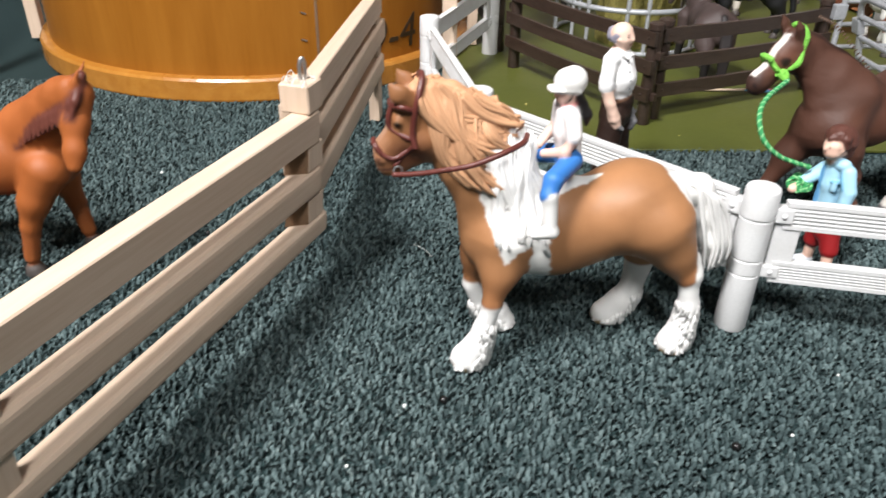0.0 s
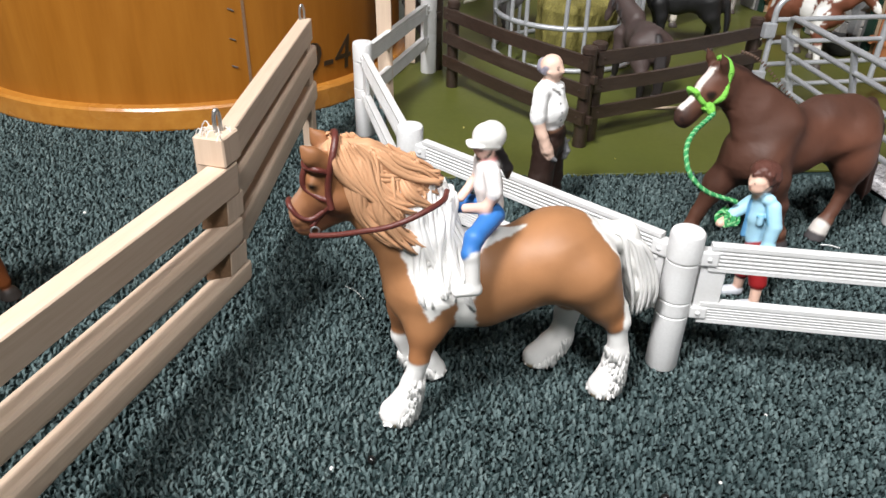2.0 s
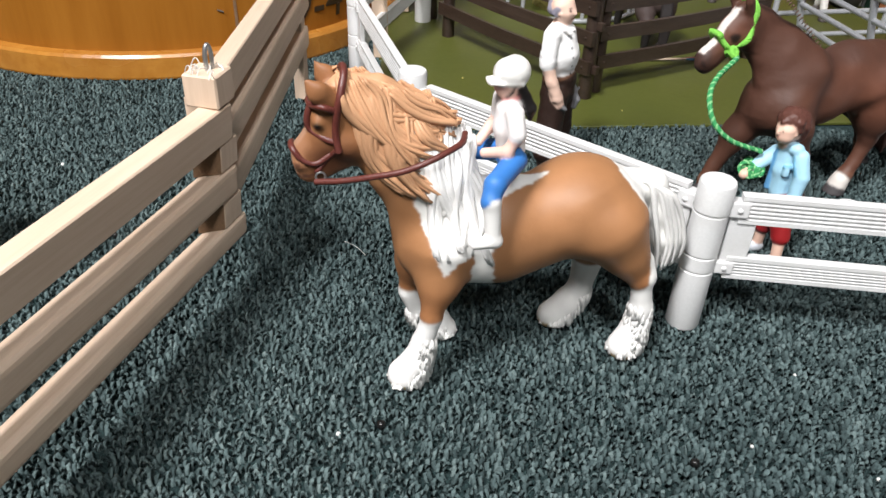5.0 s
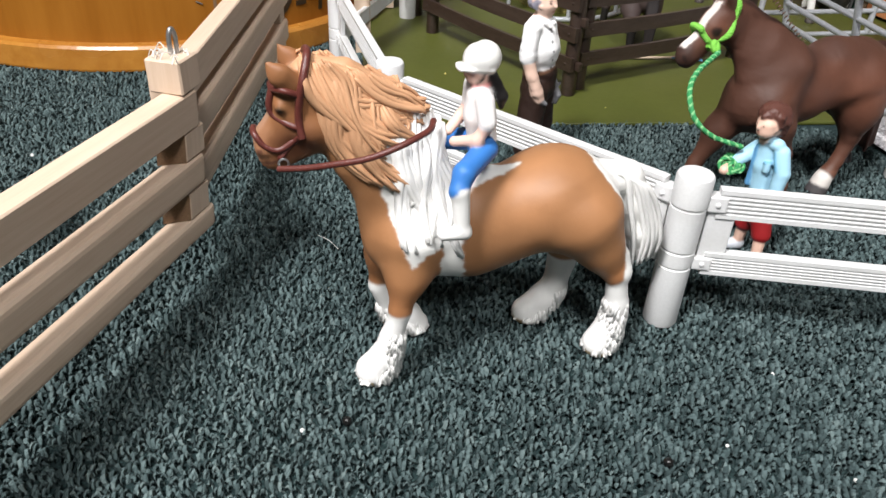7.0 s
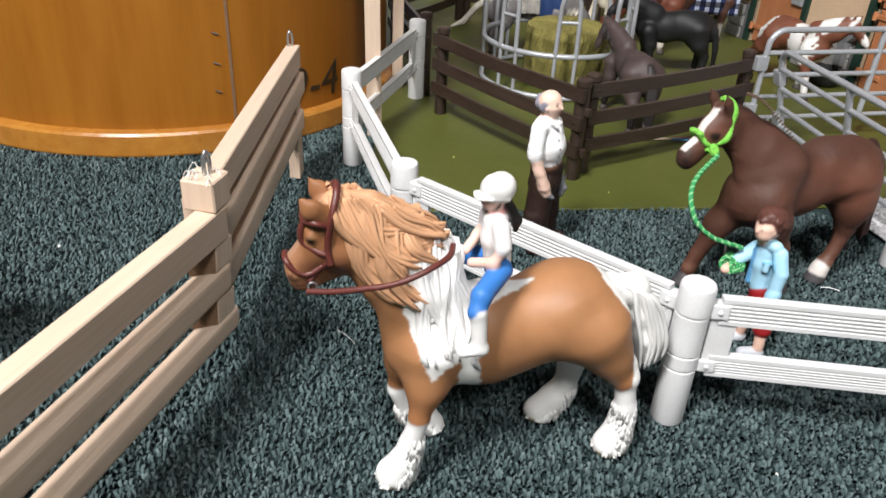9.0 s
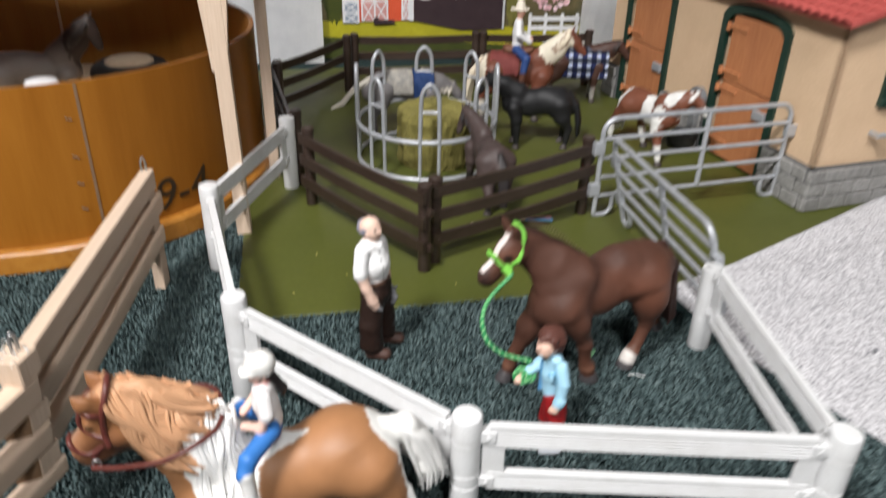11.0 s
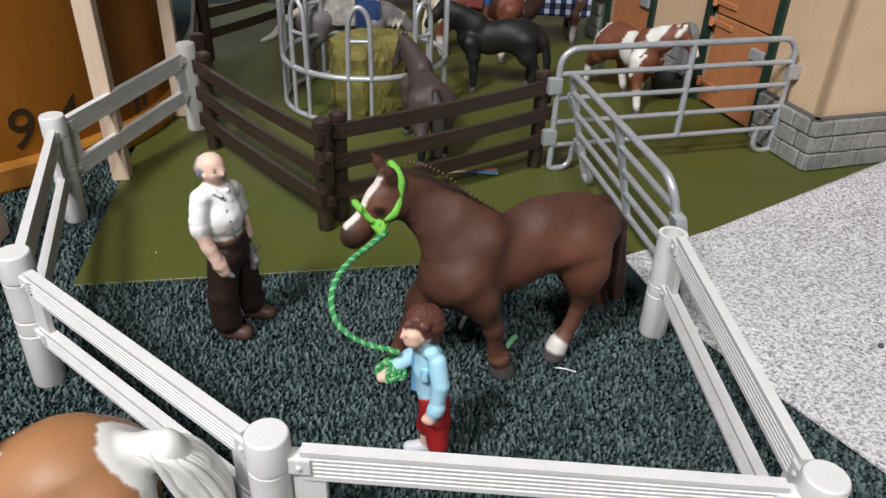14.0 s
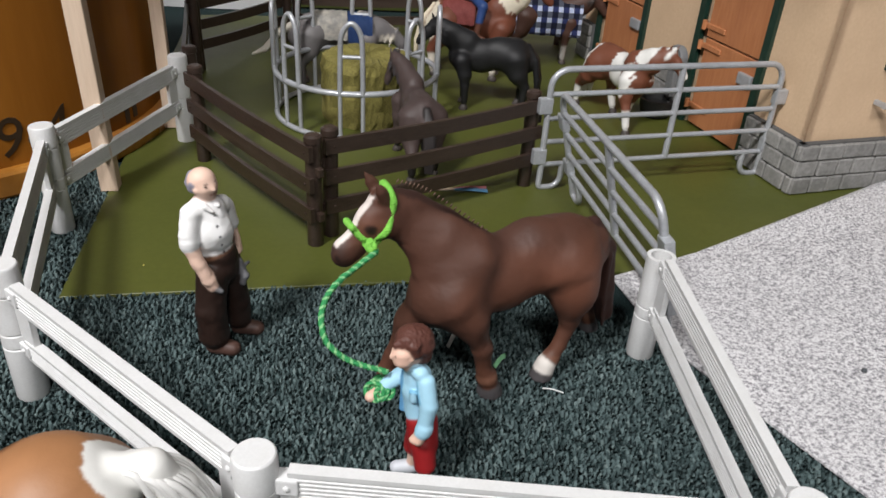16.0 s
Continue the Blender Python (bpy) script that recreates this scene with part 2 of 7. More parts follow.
solo("ceiling", box(bmesh.new(), (-1.95, -1.6, 2.4), (2.15, 2.4, 2.5)), CEIL, "plain white room ceiling", "ceiling", kind="structure")

mat_pose = pose(0.047, 0.526, 0, 0, 0, 5.0)
solo("green_board", box(bmesh.new(), (0, 0, -0.0015), (0.625, 0.66, 0.0008), 0.0004, 1), MATGREEN, "moss green painted base board lying on the carpet", "base board", mat_pose)


def sheet(name, corners, z, thick, mat, label, category):
    bm = bmesh.new()
    lo = [bm.verts.new((c[0], c[1], z + sum(c[2:]))) for c in corners]
    hi = [bm.verts.new((c[0], c[1], z + sum(c[2:]) + thick)) for c in corners]
    n = len(corners)
    bm.faces.new(hi)
    bm.faces.new(lo[::-1])
    for k in range(n):
        bm.faces.new((lo[k], lo[(k + 1) % n], hi[(k + 1) % n], hi[k]))
    return solo(name, bm, mat, label, category)


sheet("gravel_sheet", [(0.374, 0.547), (0.386, 0.478), (0.414, 0.419), (0.467, 0.313), (0.56, 0.12), (0.74, 0.20), (0.665, 0.554), (0.663, 0.640), (0.664, 0.692, 0.008), (0.638, 0.686, 0.004), (0.442, 0.578)], 0.0012, 0.0012, GRAVEL,
      "light grey speckled gravel-look sheet lying over the carpet", "gravel sheet")
sheet("tan_board", [(0.652, 0.676), (0.685, 0.628), (1.1, 0.66), (1.1, 0.95), (0.62, 0.80)], -0.0016, 0.0027, STUCCO, "bare tan board beside the toy stable", "base board")


def pile(regions, seed):
    """Carpet loops: short arched yarns set in uneven rows."""
    rng = np.random.default_rng(seed)
    xs, ys, ws = [], [], []
    for x0, x1, y0, y1, sx, sy in regions:
        gx, gy = np.meshgrid(np.arange(x0, x1, sx), np.arange(y0, y1, sy))
        gx = gx + (np.arange(gx.shape[0])[:, None] % 2) * sx * 0.5
        xs.append(gx.ravel() + rng.normal(0, sx * 0.22, gx.size))
        ys.append(gy.ravel() + rng.normal(0, sy * 0.25, gx.size))
        ws.append(np.full(gx.size, sx / 0.0024))
    x, y, w = np.concatenate(xs), np.concatenate(ys), np.concatenate(ws)
    # bare where the boards lie on it
    c5, s5 = math.cos(radians(5.0)), math.sin(radians(5.0))
    mx, my = (x - 0.047) * c5 + (y - 0.526) * s5, (y - 0.526) * c5 - (x - 0.047) * s5
    bare = ((mx > 0.001) & (my > 0.001)) | (x > 0.386 + (0.478 - y) * 0.49 + 0.003)
    x, y, w = x[~bare], y[~bare], w[~bare]
    n = x.size
    ang = rng.normal(1.45, 1.0, n)
    half, h, r = rng.uniform(0.0009, 0.0014, n) * w, rng.uniform(0.0022, 0.0034, n), rng.uniform(0.00072, 0.00100, n) * w
    lean = rng.normal(0, 0.0007, n)
    dx, dy = np.cos(ang), np.sin(ang)
    rings = ((-1.0, 0.0), (-0.62, 0.80), (0.15, 1.0), (0.85, 0.45), (1.0, 0.0))
    tri = np.array([(math.cos(a), math.sin(a)) for a in (math.pi / 2, math.pi * 7 / 6, math.pi * 11 / 6)])
    verts = np.zeros((n, len(rings) * 3, 3))
    for k, (u, v) in enumerate(rings):
        cx, cy = x + dx * half * u - dy * lean * v, y + dy * half * u + dx * lean * v
        cz = h * v - 0.0024
        for j, (a, b) in enumerate(tri):
            verts[:, k * 3 + j, 0] = cx - dy * r * b - dx * r * a * u * 0.7
            verts[:, k * 3 + j, 1] = cy + dx * r * b - dy * r * a * u * -0.7
            verts[:, k * 3 + j, 2] = cz + r * a * (0.5 + 0.5 * v)
    quad = np.array([(k * 3 + j, k * 3 + (j + 1) % 3, k * 3 + 3 + (j + 1) % 3, k * 3 + 3 + j) for k in range(len(rings) - 1) for j in range(3)])
    q = ((np.arange(n) * len(rings) * 3)[:, None, None] + quad[None]).reshape(-1, 4)
    me = bpy.data.meshes.new("carpet_pile")
    nq = len(q)
    me.vertices.add(verts.shape[0] * verts.shape[1])
    me.vertices.foreach_set("co", verts.ravel())
    me.loops.add(nq * 4)
    me.loops.foreach_set("vertex_index", q.ravel())
    me.polygons.add(nq)
    me.polygons.foreach_set("loop_start", np.arange(nq) * 4)
    me.polygons.foreach_set("use_smooth", np.ones(nq, dtype=bool))
    me.update(calc_edges=True)
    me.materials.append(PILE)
    return tagged(new("carpet_pile", me), "dark teal green looped carpet yarn", "carpet pile", kind="stuff")


pile([(-0.13, 0.46, 0.10, 0.545, 0.0027, 0.0023), (-0.34, -0.13, 0.28, 0.64, 0.0029, 0.0026), (-0.13, 0.05, 0.545, 0.70, 0.0029, 0.0026)], 5)

# ---- white toy fence ----
def groove_outline(y, z0, z1, n=5, depth=0.0005):
    out, h = [], z1 - z0
    face = [(y, z0)]
    m, band = 0.0016, (h - 0.0032) / n
    for i in range(n):
        a = z0 + m + i * band
        face += [(y, a + band * 0.18), (y - depth, a + band * 0.26), (y - depth, a + band * 0.80), (y, a + band * 0.88)]
    face.append((y, z1))
    out = face + [(-p, q) for p, q in reversed(face)]
    return out


POST_R = 0.0073


def white_post(x, y, h, capped=True):
    t = thing("white_fence_post", "round white plastic toy fence post", "fence post", pose(x, y, 0), group="white fence posts")
    r = POST_R
    part("shaft", lathe(bmesh.new(), [(r * 0.93, 0), (r, 0.0012), (r, h * 0.415), (r * 0.95, h * 0.42), (r * 0.95, h * 0.43), (r, h * 0.435), (r, h * 0.52), (r * 0.95, h * 0.525), (r * 0.95, h * 0.535), (r, h * 0.54), (r, h * 0.80)], 40), WHITE, t, smooth=25.0)
    if capped:
        part("cap", lathe(bmesh.new(), [(r * 0.95, h * 0.80), (r * 0.95, h * 0.815), (r * 1.02, h * 0.82), (r * 1.02, h - 0.0016), (r * 0.97, h - 0.0005), (r * 0.90, h)], 40), WHITE, t, smooth=25.0)
    else:
        part("rim", lathe(bmesh.new(), [(r, h * 0.80), (r, h), (r * 0.72, h), (r * 0.72, h * 0.82)], 40, cap=False), WHITE, t, "hollow open top of the post", True)
    return t


def white_panel(a, b, z_top=0.0665):
    m, length = along(a, b)
    t = thing("white_fence", "white plastic toy fence panel with two ribbed rails", "fence panel", m, group="white fence panels")
    x0, x1 = POST_R + 0.0005, length - POST_R - 0.0005
    for z1, h in ((z_top, 0.0125), (z_top - 0.029, 0.0105)):
        part("rail", profile_bar(bmesh.new(), groove_outline(0.0022, z1 - h, z1, 5), x0 + 0.003, x1 - 0.003), WHITE, t)
        for xa, xb in ((x0 - 0.0012, x0 + 0.0065), (x1 - 0.0065, x1 + 0.0012)):
            part("clip", box(bmesh.new(), (xa, -0.0031, z1 - h * 0.78), (xb, 0.0031, z1 - h * 0.22), 0.0008), WHITE, t)
            for s in (-1, 1):
                part("bolt", lathe(bmesh.new(), [(0.0011, 0), (0.0011, 0.0006), (0.0005, 0.0010)], 8), WHITE, t).matrix_basis = pose((xa + xb) / 2, s * 0.0030, z1 - h * 0.5, 90 * -s, 0, 0)
    for xa, xb in ((x0, x0 + 0.011), (x1 - 0.011, x1)):
        part("upright", box(bmesh.new(), (xa, -0.0015, z_top - 0.034), (xb, 0.0015, z_top - 0.006), 0.0003, 1), WHITE, t)
    return t


PA, PB, PC, PF, PE, PD = (0.185, 0.333), (0.063, 0.446), (0.023, 0.606), (0.070, 0.761), (0.359, 0.308), (0.369, 0.473)
for p, h in ((PA, 0.072), (PB, 0.072), (PC, 0.072), (PF, 0.072), (PE, 0.071)):
    white_post(*p, h)
white_post(*PD, 0.062, False)
for a, b in ((PA, PB), (PB, PC), (PC, PF), (PA, PE), (PE, PD)):
    white_panel(a, b)


# ---- raw pine fence ----
def pine_rail(t, x0, x1, z0, z1, y0, y1, round_top):
    part("rail", box(bmesh.new(), (x0, y0, z0), (x1, y1, z1), 0.0028 if round_top else 0.0006, 3 if round_top else 1), PINE, t, smooth=False)


def pine_panel(m, rails, uprights, blocks, label):
    """Three rails with spacer blocks between them; front faces lie at y = -0.0017."""
    t = thing("pine_fence", label, "fence panel", m, group="raw pine fence panels")
    for i, (x0, x1, z0, z1, y0) in enumerate(rails):
        pine_rail(t, x0, x1, z0, z1, y0, 0.0073, i > 0)
    for x0, x1, z0, z1 in uprights:
        part("upright", box(bmesh.new(), (x0, -0.0010, z0), (x1, 0.0068, z1), 0.0006, 1), PINE_UP, t)
    for x0, x1, z0, z1 in blocks:
        b = part("packing_block", box(bmesh.new(), (x0, -0.0014, z0 + 0.0001), (x1, 0.0070, z1 - 0.0001), 0.0005, 1), PINE_UP, t, "sawn pine packing block")
        # wedge coloured dark for the shadowed recess between the rails
        bm = bmesh.new()
        low, high = ([bm.verts.new((x, y, z)) for x, y in ((x0 - 0.0002, -0.0012), (x0 - 0.0002, 0.0068), (x0 - 0.0075, 0.0068))] for z in (z0 + 0.0003, z1 - 0.0003))
        bm.faces.new(low[::-1])
        bm.faces.new(high)
        for k in range(3):
            bm.faces.new((low[k], low[(k + 1) % 3], high[(k + 1) % 3], high[k]))
        bmesh.ops.recalc_face_normals(bm, faces=bm.faces)
        part("sawn_end", bm, SHADE_AND_JOINT, b, "slanting sawn end of the block, shade put into its dark brown")
    return t


J = (-0.0165, 0.352)
near_dir = (math.sin(radians(17.5)), math.cos(radians(17.5)))
m, _ = along((J[0] - near_dir[0] * 0.19, J[1] - near_dir[1] * 0.19), J)
pine_panel(m @ pose(0, 0, 0, 4.57, 0, 0), ((0.0, 0.192, 0.0775, 0.0926, -0.0017), (0.0, 0.1945, 0.0510, 0.0652, -0.0022), (0.0, 0.2000, 0.0268, 0.0384, -0.0022)),
           ((-0.010, 0.0160, 0.0, 0.0773),), ((0.1824, 0.1955, 0.0652, 0.0775), (0.1824, 0.1965, 0.0384, 0.0510)), "raw pine toy fence panel with three square rails")
m, length = along((-0.0200, 0.356), (-0.0125, 0.592))
pine_panel(m, ((0.0, length, 0.0768, 0.0920, -0.0017), (-0.004, length + 0.006, 0.0570, 0.0722, -0.0032), (-0.004, length - 0.002, 0.0340, 0.0485, -0.0032)),
           ((length - 0.018, length - 0.004, 0.0, 0.0766), (0.002, 0.014, 0.034, 0.0766)), (), "raw pine toy fence panel with a wire loop")
t = thing("fence_peg", "sawn pine block with a bent wire loop and dried glue", "wooden peg", pose(-0.0150, 0.3505, 0.0926, 0, 0, -14))
part("block", box(bmesh.new(), (-0.007, -0.007, 0), (0.007, 0.007, 0.013), 0.0007, 1), PINE_UP, t)


def wire_loop(parent, x, y, z, h, w, yaw):
    ob = part("wire_loop", tube(bmesh.new(), smooth_path([(-w, 0, 0), (-w, 0, h * 0.7), (0, 0, h), (w, 0, h * 0.7), (w, 0, 0)], 5), 0.0009, 8), WIRE, parent, "bent galvanised wire loop", True)
    ob.matrix_basis = pose(x, y, z, 0, 0, yaw)


wire_loop(t, 0.001, 0.001, 0.0125, 0.010, 0.0014, 70)
GLUE = material("dried_glue", (0.62, 0.60, 0.56), (0.75, 0.73, 0.70), 500, 60, 0.3, relief=0.2)
rng = random.Random(4)
for i in range(16):
    a, x, y = rng.uniform(0, 6.28), rng.uniform(-0.007, 0.007), rng.uniform(-0.007, 0.007)
    l = rng.uniform(0.002, 0.006)
    part("glue_thread", tube(bmesh.new(), smooth_path([(x, y, 0.0128), (x + l * 0.4 * math.cos(a), y + l * 0.4 * math.sin(a), 0.0135 + rng.uniform(0, 0.002)), (x + l * math.cos(a), y + l * math.sin(a), 0.0118 + rng.uniform(-0.004, 0.003))], 4), 0.00022, 5), GLUE, t)
end = thing("fence_hook", "small bent wire loop in the end of the pine fence", "wire hook", pose(-0.0165, 0.588, 0.0918))
wire_loop(end, 0, 0, -0.001, 0.011, 0.0016, 40)


# ---- dark brown toy fence ----
def brown_panel(a, b, h=0.077, rails=3, label="dark brown plastic toy fence panel with three rails"):
    m, length = along(a, b)
    t = thing("brown_fence", label, "fence panel", m, group="dark brown fence panels")
    for x in (0.0, length):
        part("post", lathe(bmesh.new(), [(0.0050, 0), (0.0054, 0.001), (0.0050, h * 0.5), (0.0053, h * 0.8), (0.0050, h * 0.93), (0.0058, h * 0.935), (0.0056, h * 0.985), (0.0040, h)], 18), BROWN, t, smooth=28.0)
        t.children[-1].matrix_basis = pose(x, 0, 0)
    for i in range(rails):
        z = h * (0.86 - 0.27 * i)
        bm = bmesh.new()
        n = 14
        top = [(length * k / n, 0.0052, z - 0.0016 * math.sin(math.pi * k / n)) for k in range(-0, n + 1)]
        rows = [[bm.verts.new((x + dx, y + dy, zz + dz)) for dy, dz in ((0.0016, 0.0050), (0.0016, -0.0050), (-0.0016, -0.0050), (-0.0016, 0.0050))] for k, (x, y, zz) in enumerate(top) for dx in (((-0.006,) if k == 0 else (0.006,) if k == n else (0.0,)))]
        for r0, r1 in zip(rows, rows[1:]):
            for k in range(4):
                bm.faces.new((r0[k], r0[(k + 1) % 4], r1[(k + 1) % 4], r1[k]))
        bm.faces.new(rows[0][::-1])
        bm.faces.new(rows[-1])
        bmesh.ops.bevel(bm, geom=[e for e in bm.edges if e.is_manifold and e.calc_face_angle(0) > 1.0], offset=0.0006, segments=1, affect="EDGES")
        part("rail", bm, BROWN, t)
        for x in (0.0, length):
            part("nail", lathe(bmesh.new(), [(0.0009, 0), (0.0009, 0.0005), (0.0003, 0.0008)], 8), BROWN, t).matrix_basis = pose(x, 0.0068, z, -90, 0, 0)
    for z in (h * 0.70, h * 0.30):
        for x, s in ((0.0, -1), (length, 1)):
            part("hinge", box(bmesh.new(), (min(x, x + s * 0.009), -0.002, z - 0.003), (max(x, x + s * 0.009), 0.002, z + 0.003), 0.0008), BROWN, t)
    return t


brown_panel((0.187, 0.589), (0.092, 0.720))
brown_panel((0.342, 0.684), (0.1965, 0.602))
brown_panel((0.078, 0.770), (0.046, 0.940))
brown_panel((0.046, 0.950), (0.125, 1.075))
brown_panel((0.135, 1.085), (0.30, 1.095))
brown_panel((0.31, 1.095), (0.46, 1.10))

# ---- round pen: a plywood drum, with a run-in roof over it ----
PEN, PEN_R, PEN_H = (-0.160, 0.810), 0.200, 0.145


def ring_wall(bm, r0, r1, z0, z1, seg=96):
    return lathe(bm, [(r0, z0), (r1, z0), (r1, z1), (r0, z1), (r0, z0)], seg, cap=False)


pen = thing("round_pen", "orange varnished plywood drum used as a round pen", "round pen", pose(*PEN, 0))
part("drum_wall", ring_wall(bmesh.new(), PEN_R - 0.003, PEN_R, 0.0, PEN_H), DRUM, pen, "varnished bent plywood wall", True)
part("inner_lining", ring_wall(bmesh.new(), PEN_R - 0.0042, PEN_R - 0.0032, 0.061, PEN_H - 0.0005), DRUM_IN, pen, "lighter bent plywood lining", True)
part("base_hoop", lathe(bmesh.new(), [(PEN_R - 0.0005, 0), (PEN_R + 0.0085, 0.0005), (PEN_R + 0.009, 0.002), (PEN_R + 0.009, 0.0165), (PEN_R + 0.0075, 0.0185), (PEN_R - 0.0005, 0.019)], 96, cap=False), HOOP, pen, "worn varnished wooden base hoop")
part("pen_floor", lathe(bmesh.new(), [(PEN_R - 0.0035, 0.050), (PEN_R - 0.0035, 0.060)], 64), LITTER, pen, "beige wood shavings bedding")
seam = radians(-63.0)


def on_drum(bm, ang, z, w, h, lift=0.0006, thick=0.0006):
    n = max(2, int(abs(w) / 0.006))
    ring = []
    for k in range(n + 1):
        a = ang + (k / n) * w / PEN_R
        ring.append([bm.verts.new((math.cos(a) * r, math.sin(a) * r, zz)) for r, zz in ((PEN_R + lift, z), (PEN_R + lift + thick, z), (PEN_R + lift + thick, z + h), (PEN_R + lift, z + h))])
    for a, b in zip(ring, ring[1:]):
        for k in range(4):
            bm.faces.new((a[k], a[(k + 1) % 4], b[(k + 1) % 4], b[k]))
    bm.faces.new(ring[0][::-1])
    bm.faces.new(ring[-1])
    return bm


part("lap_joint", on_drum(bmesh.new(), seam, 0.019, 0.0022, PEN_H - 0.020, 0.0002, 0.0004), SHADE_AND_JOINT, pen, "dark lap joint of the plywood")
for i, z in enumerate((0.045, 0.066, 0.088, 0.118)):
    bm = bmesh.new()
    a = seam - 0.060 + 0.004 * i
    q = [(math.cos(b) * (PEN_R + 0.0006), math.sin(b) * (PEN_R + 0.0006), zz) for b, zz in ((a, z + 0.001), (a + 0.022, z - 0.001))]
    part("staple", tube(bm, q, 0.0005, 6), WIRE, pen, "rusty wire staple")


def drum_text(body, ang, z, size):
    """Hand-written marks bent round the drum."""
    cu = bpy.data.curves.new("marker_text", "FONT")
    cu.body, cu.size, cu.extrude, cu.resolution_u, cu.shear = body, size, 0.0002, 3, 0.12
    ob = bpy.data.objects.new("tmp", cu)
    scene.collection.objects.link(ob)
    me = bpy.data.meshes.new_from_object(ob.evaluated_get(bpy.context.evaluated_depsgraph_get()))
    bpy.data.objects.remove(ob)
    for v in me.vertices:
        a = ang + v.co.x / PEN_R
        r = PEN_R + 0.0006 + v.co.z
        v.co = (math.cos(a) * r, math.sin(a) * r, z + v.co.y)
    me.materials.clear()
    me.materials.append(INK)
    part("marker_writing", me, INK, pen, "black hand-written marker numbers")


drum_text("9-4", radians(-50.5), 0.026, 0.0405)
for a, z, w in ((-19.5, 0.020, 0.006), (-16.5, 0.022, 0.006), (3.0, 0.060, 0.009)):
    part("marker_bar", on_drum(bmesh.new(), radians(a), z, w, 0.012, 0.0004, 0.0003), INK, pen, "short black marker bar")

roof = thing("run_in_roof", "red tiled toy roof on pine posts over the pen", "toy roof", pose(0.066, 0.672, 0.229, 0, 0, 3.5))
SLOPE = 20.0
slab = pose(0, 0, 0, SLOPE, 0, 0)


def roof_tile(w, d):
    """One S-shaped tile, w wide and d deep, curved up in its middle."""
    bm = bmesh.new()
    n = 6
    rows = []
    for y, lift in ((0.0, 0.0022), (d * 1.12, 0.0)):
        rows.append([bm.verts.new((w * k / n, y, lift + 0.0026 * math.sin(math.pi * k / n) ** 0.8)) for k in range(n + 1)])
    low = [bm.verts.new((v.co.x, v.co.y, v.co.z - 0.0016)) for v in rows[0]]
    for k in range(n):
        bm.faces.new((rows[0][k], rows[0][k + 1], rows[1][k + 1], rows[1][k]))
        bm.faces.new((low[k + 1], low[k], rows[0][k], rows[0][k + 1]))
    return bm


tile = mesh_of("roof_tile", roof_tile(0.0185, 0.0225), TILE_LIGHT)
sky_x, sky_y = (-0.205, -0.048), (0.034, 0.100)
bm = bmesh.new()
for x0, x1, y0, y1 in ((-0.46, sky_x[0], 0.002, 0.140), (sky_x[1], -0.002, 0.002, 0.140), (sky_x[0], sky_x[1], 0.002, sky_y[0]), (sky_x[0], sky_x[1], sky_y[1], 0.140)):
    box(bm, (x0, y0, -0.006), (x1, y1, -0.001), 0.0, 1, slab)
part("roof_deck", bm, TILE_LIGHT, roof)
for i in range(24):
    for j in range(6):
        x, y = -0.0185 * (i + 1), 0.0225 * j - 0.003
        if sky_x[0] - 0.012 < x < sky_x[1] - 0.006 and sky_y[0] - 0.018 < y < sky_y[1] - 0.006:
            continue
        part("roof_tile", tile, TILE_LIGHT, roof).matrix_basis = slab @ pose(x, y, 0)
# unseen slope behind the ridge, added to keep lamp light off the pen
part("roof_back", box(bmesh.new(), (-0.46, 0.001, -0.006), (-0.002, 0.140, -0.001), 0.0005, 1, Matrix.Translation(slab @ Vector((0, 0.140, 0))) @ pose(0, 0, 0, -SLOPE, 0, 0)), TILE_LIGHT, roof, "unseen red back slope added to shade the pen")
bm = bmesh.new()
for lo, hi in (((sky_x[0], sky_y[0]), (sky_x[1], sky_y[0] + 0.005)), ((sky_x[0], sky_y[1] - 0.005), (sky_x[1], sky_y[1])),
               ((sky_x[0], sky_y[0] + 0.005), (sky_x[0] + 0.005, sky_y[1] - 0.005)), ((sky_x[1] - 0.005, sky_y[0] + 0.005), (sky_x[1], sky_y[1] - 0.005))):
    box(bm, (*lo, -0.001), (*hi, 0.0070), 0.0005, 1, slab)
part("skylight_frame", bm, WHITE, roof, "white plastic skylight frame")
PANE = material("ribbed_skylight", (0.46, 0.45, 0.44), (0.56, 0.55, 0.54), 160, 14, 0.12, relief=0.05, stretch=(1, 0.08, 1))
bm = bmesh.new()
span = sky_x[1] - sky_x[0] - 0.010
for k in range(22):
    x0 = sky_x[0] + 0.005 + span * k / 22
    box(bm, (x0, sky_y[0] + 0.005, 0.0020), (x0 + span / 22, sky_y[1] - 0.005, 0.0042 + 0.0003 * (k % 2)), 0.0003, 1, slab)
part("skylight_pane", bm, PANE, roof, "milky ribbed skylight pane").visible_shadow = False
part("post", box(bmesh.new(), (-0.040, -0.010, -0.2275), (-0.028, 0.002, -0.0075), 0.0005, 1, pose(0, 0, 0, 0, -1.0, 0)), PINE_UP, roof, "square pine post")
bm = bmesh.new()
rows = [[bm.verts.new((-0.034 + 0.5 * w * a, y, z)) for a, y in ((-1, -0.0095), (1, -0.0095), (1, 0.0015), (-1, 0.0015))] for w, z in ((0.0125, -0.085), (0.016, -0.060), (0.022, -0.025), (0.0245, -0.0078))]
for a, b in zip(rows, rows[1:]):
    for k in range(4):
        bm.faces.new((a[k], a[(k + 1) % 4], b[(k + 1) % 4], b[k]))
bm.faces.new(rows[0][::-1])
bm.faces.new(rows[-1])
part("bracket", bm, PINE_UP, roof, "flared pine post head")
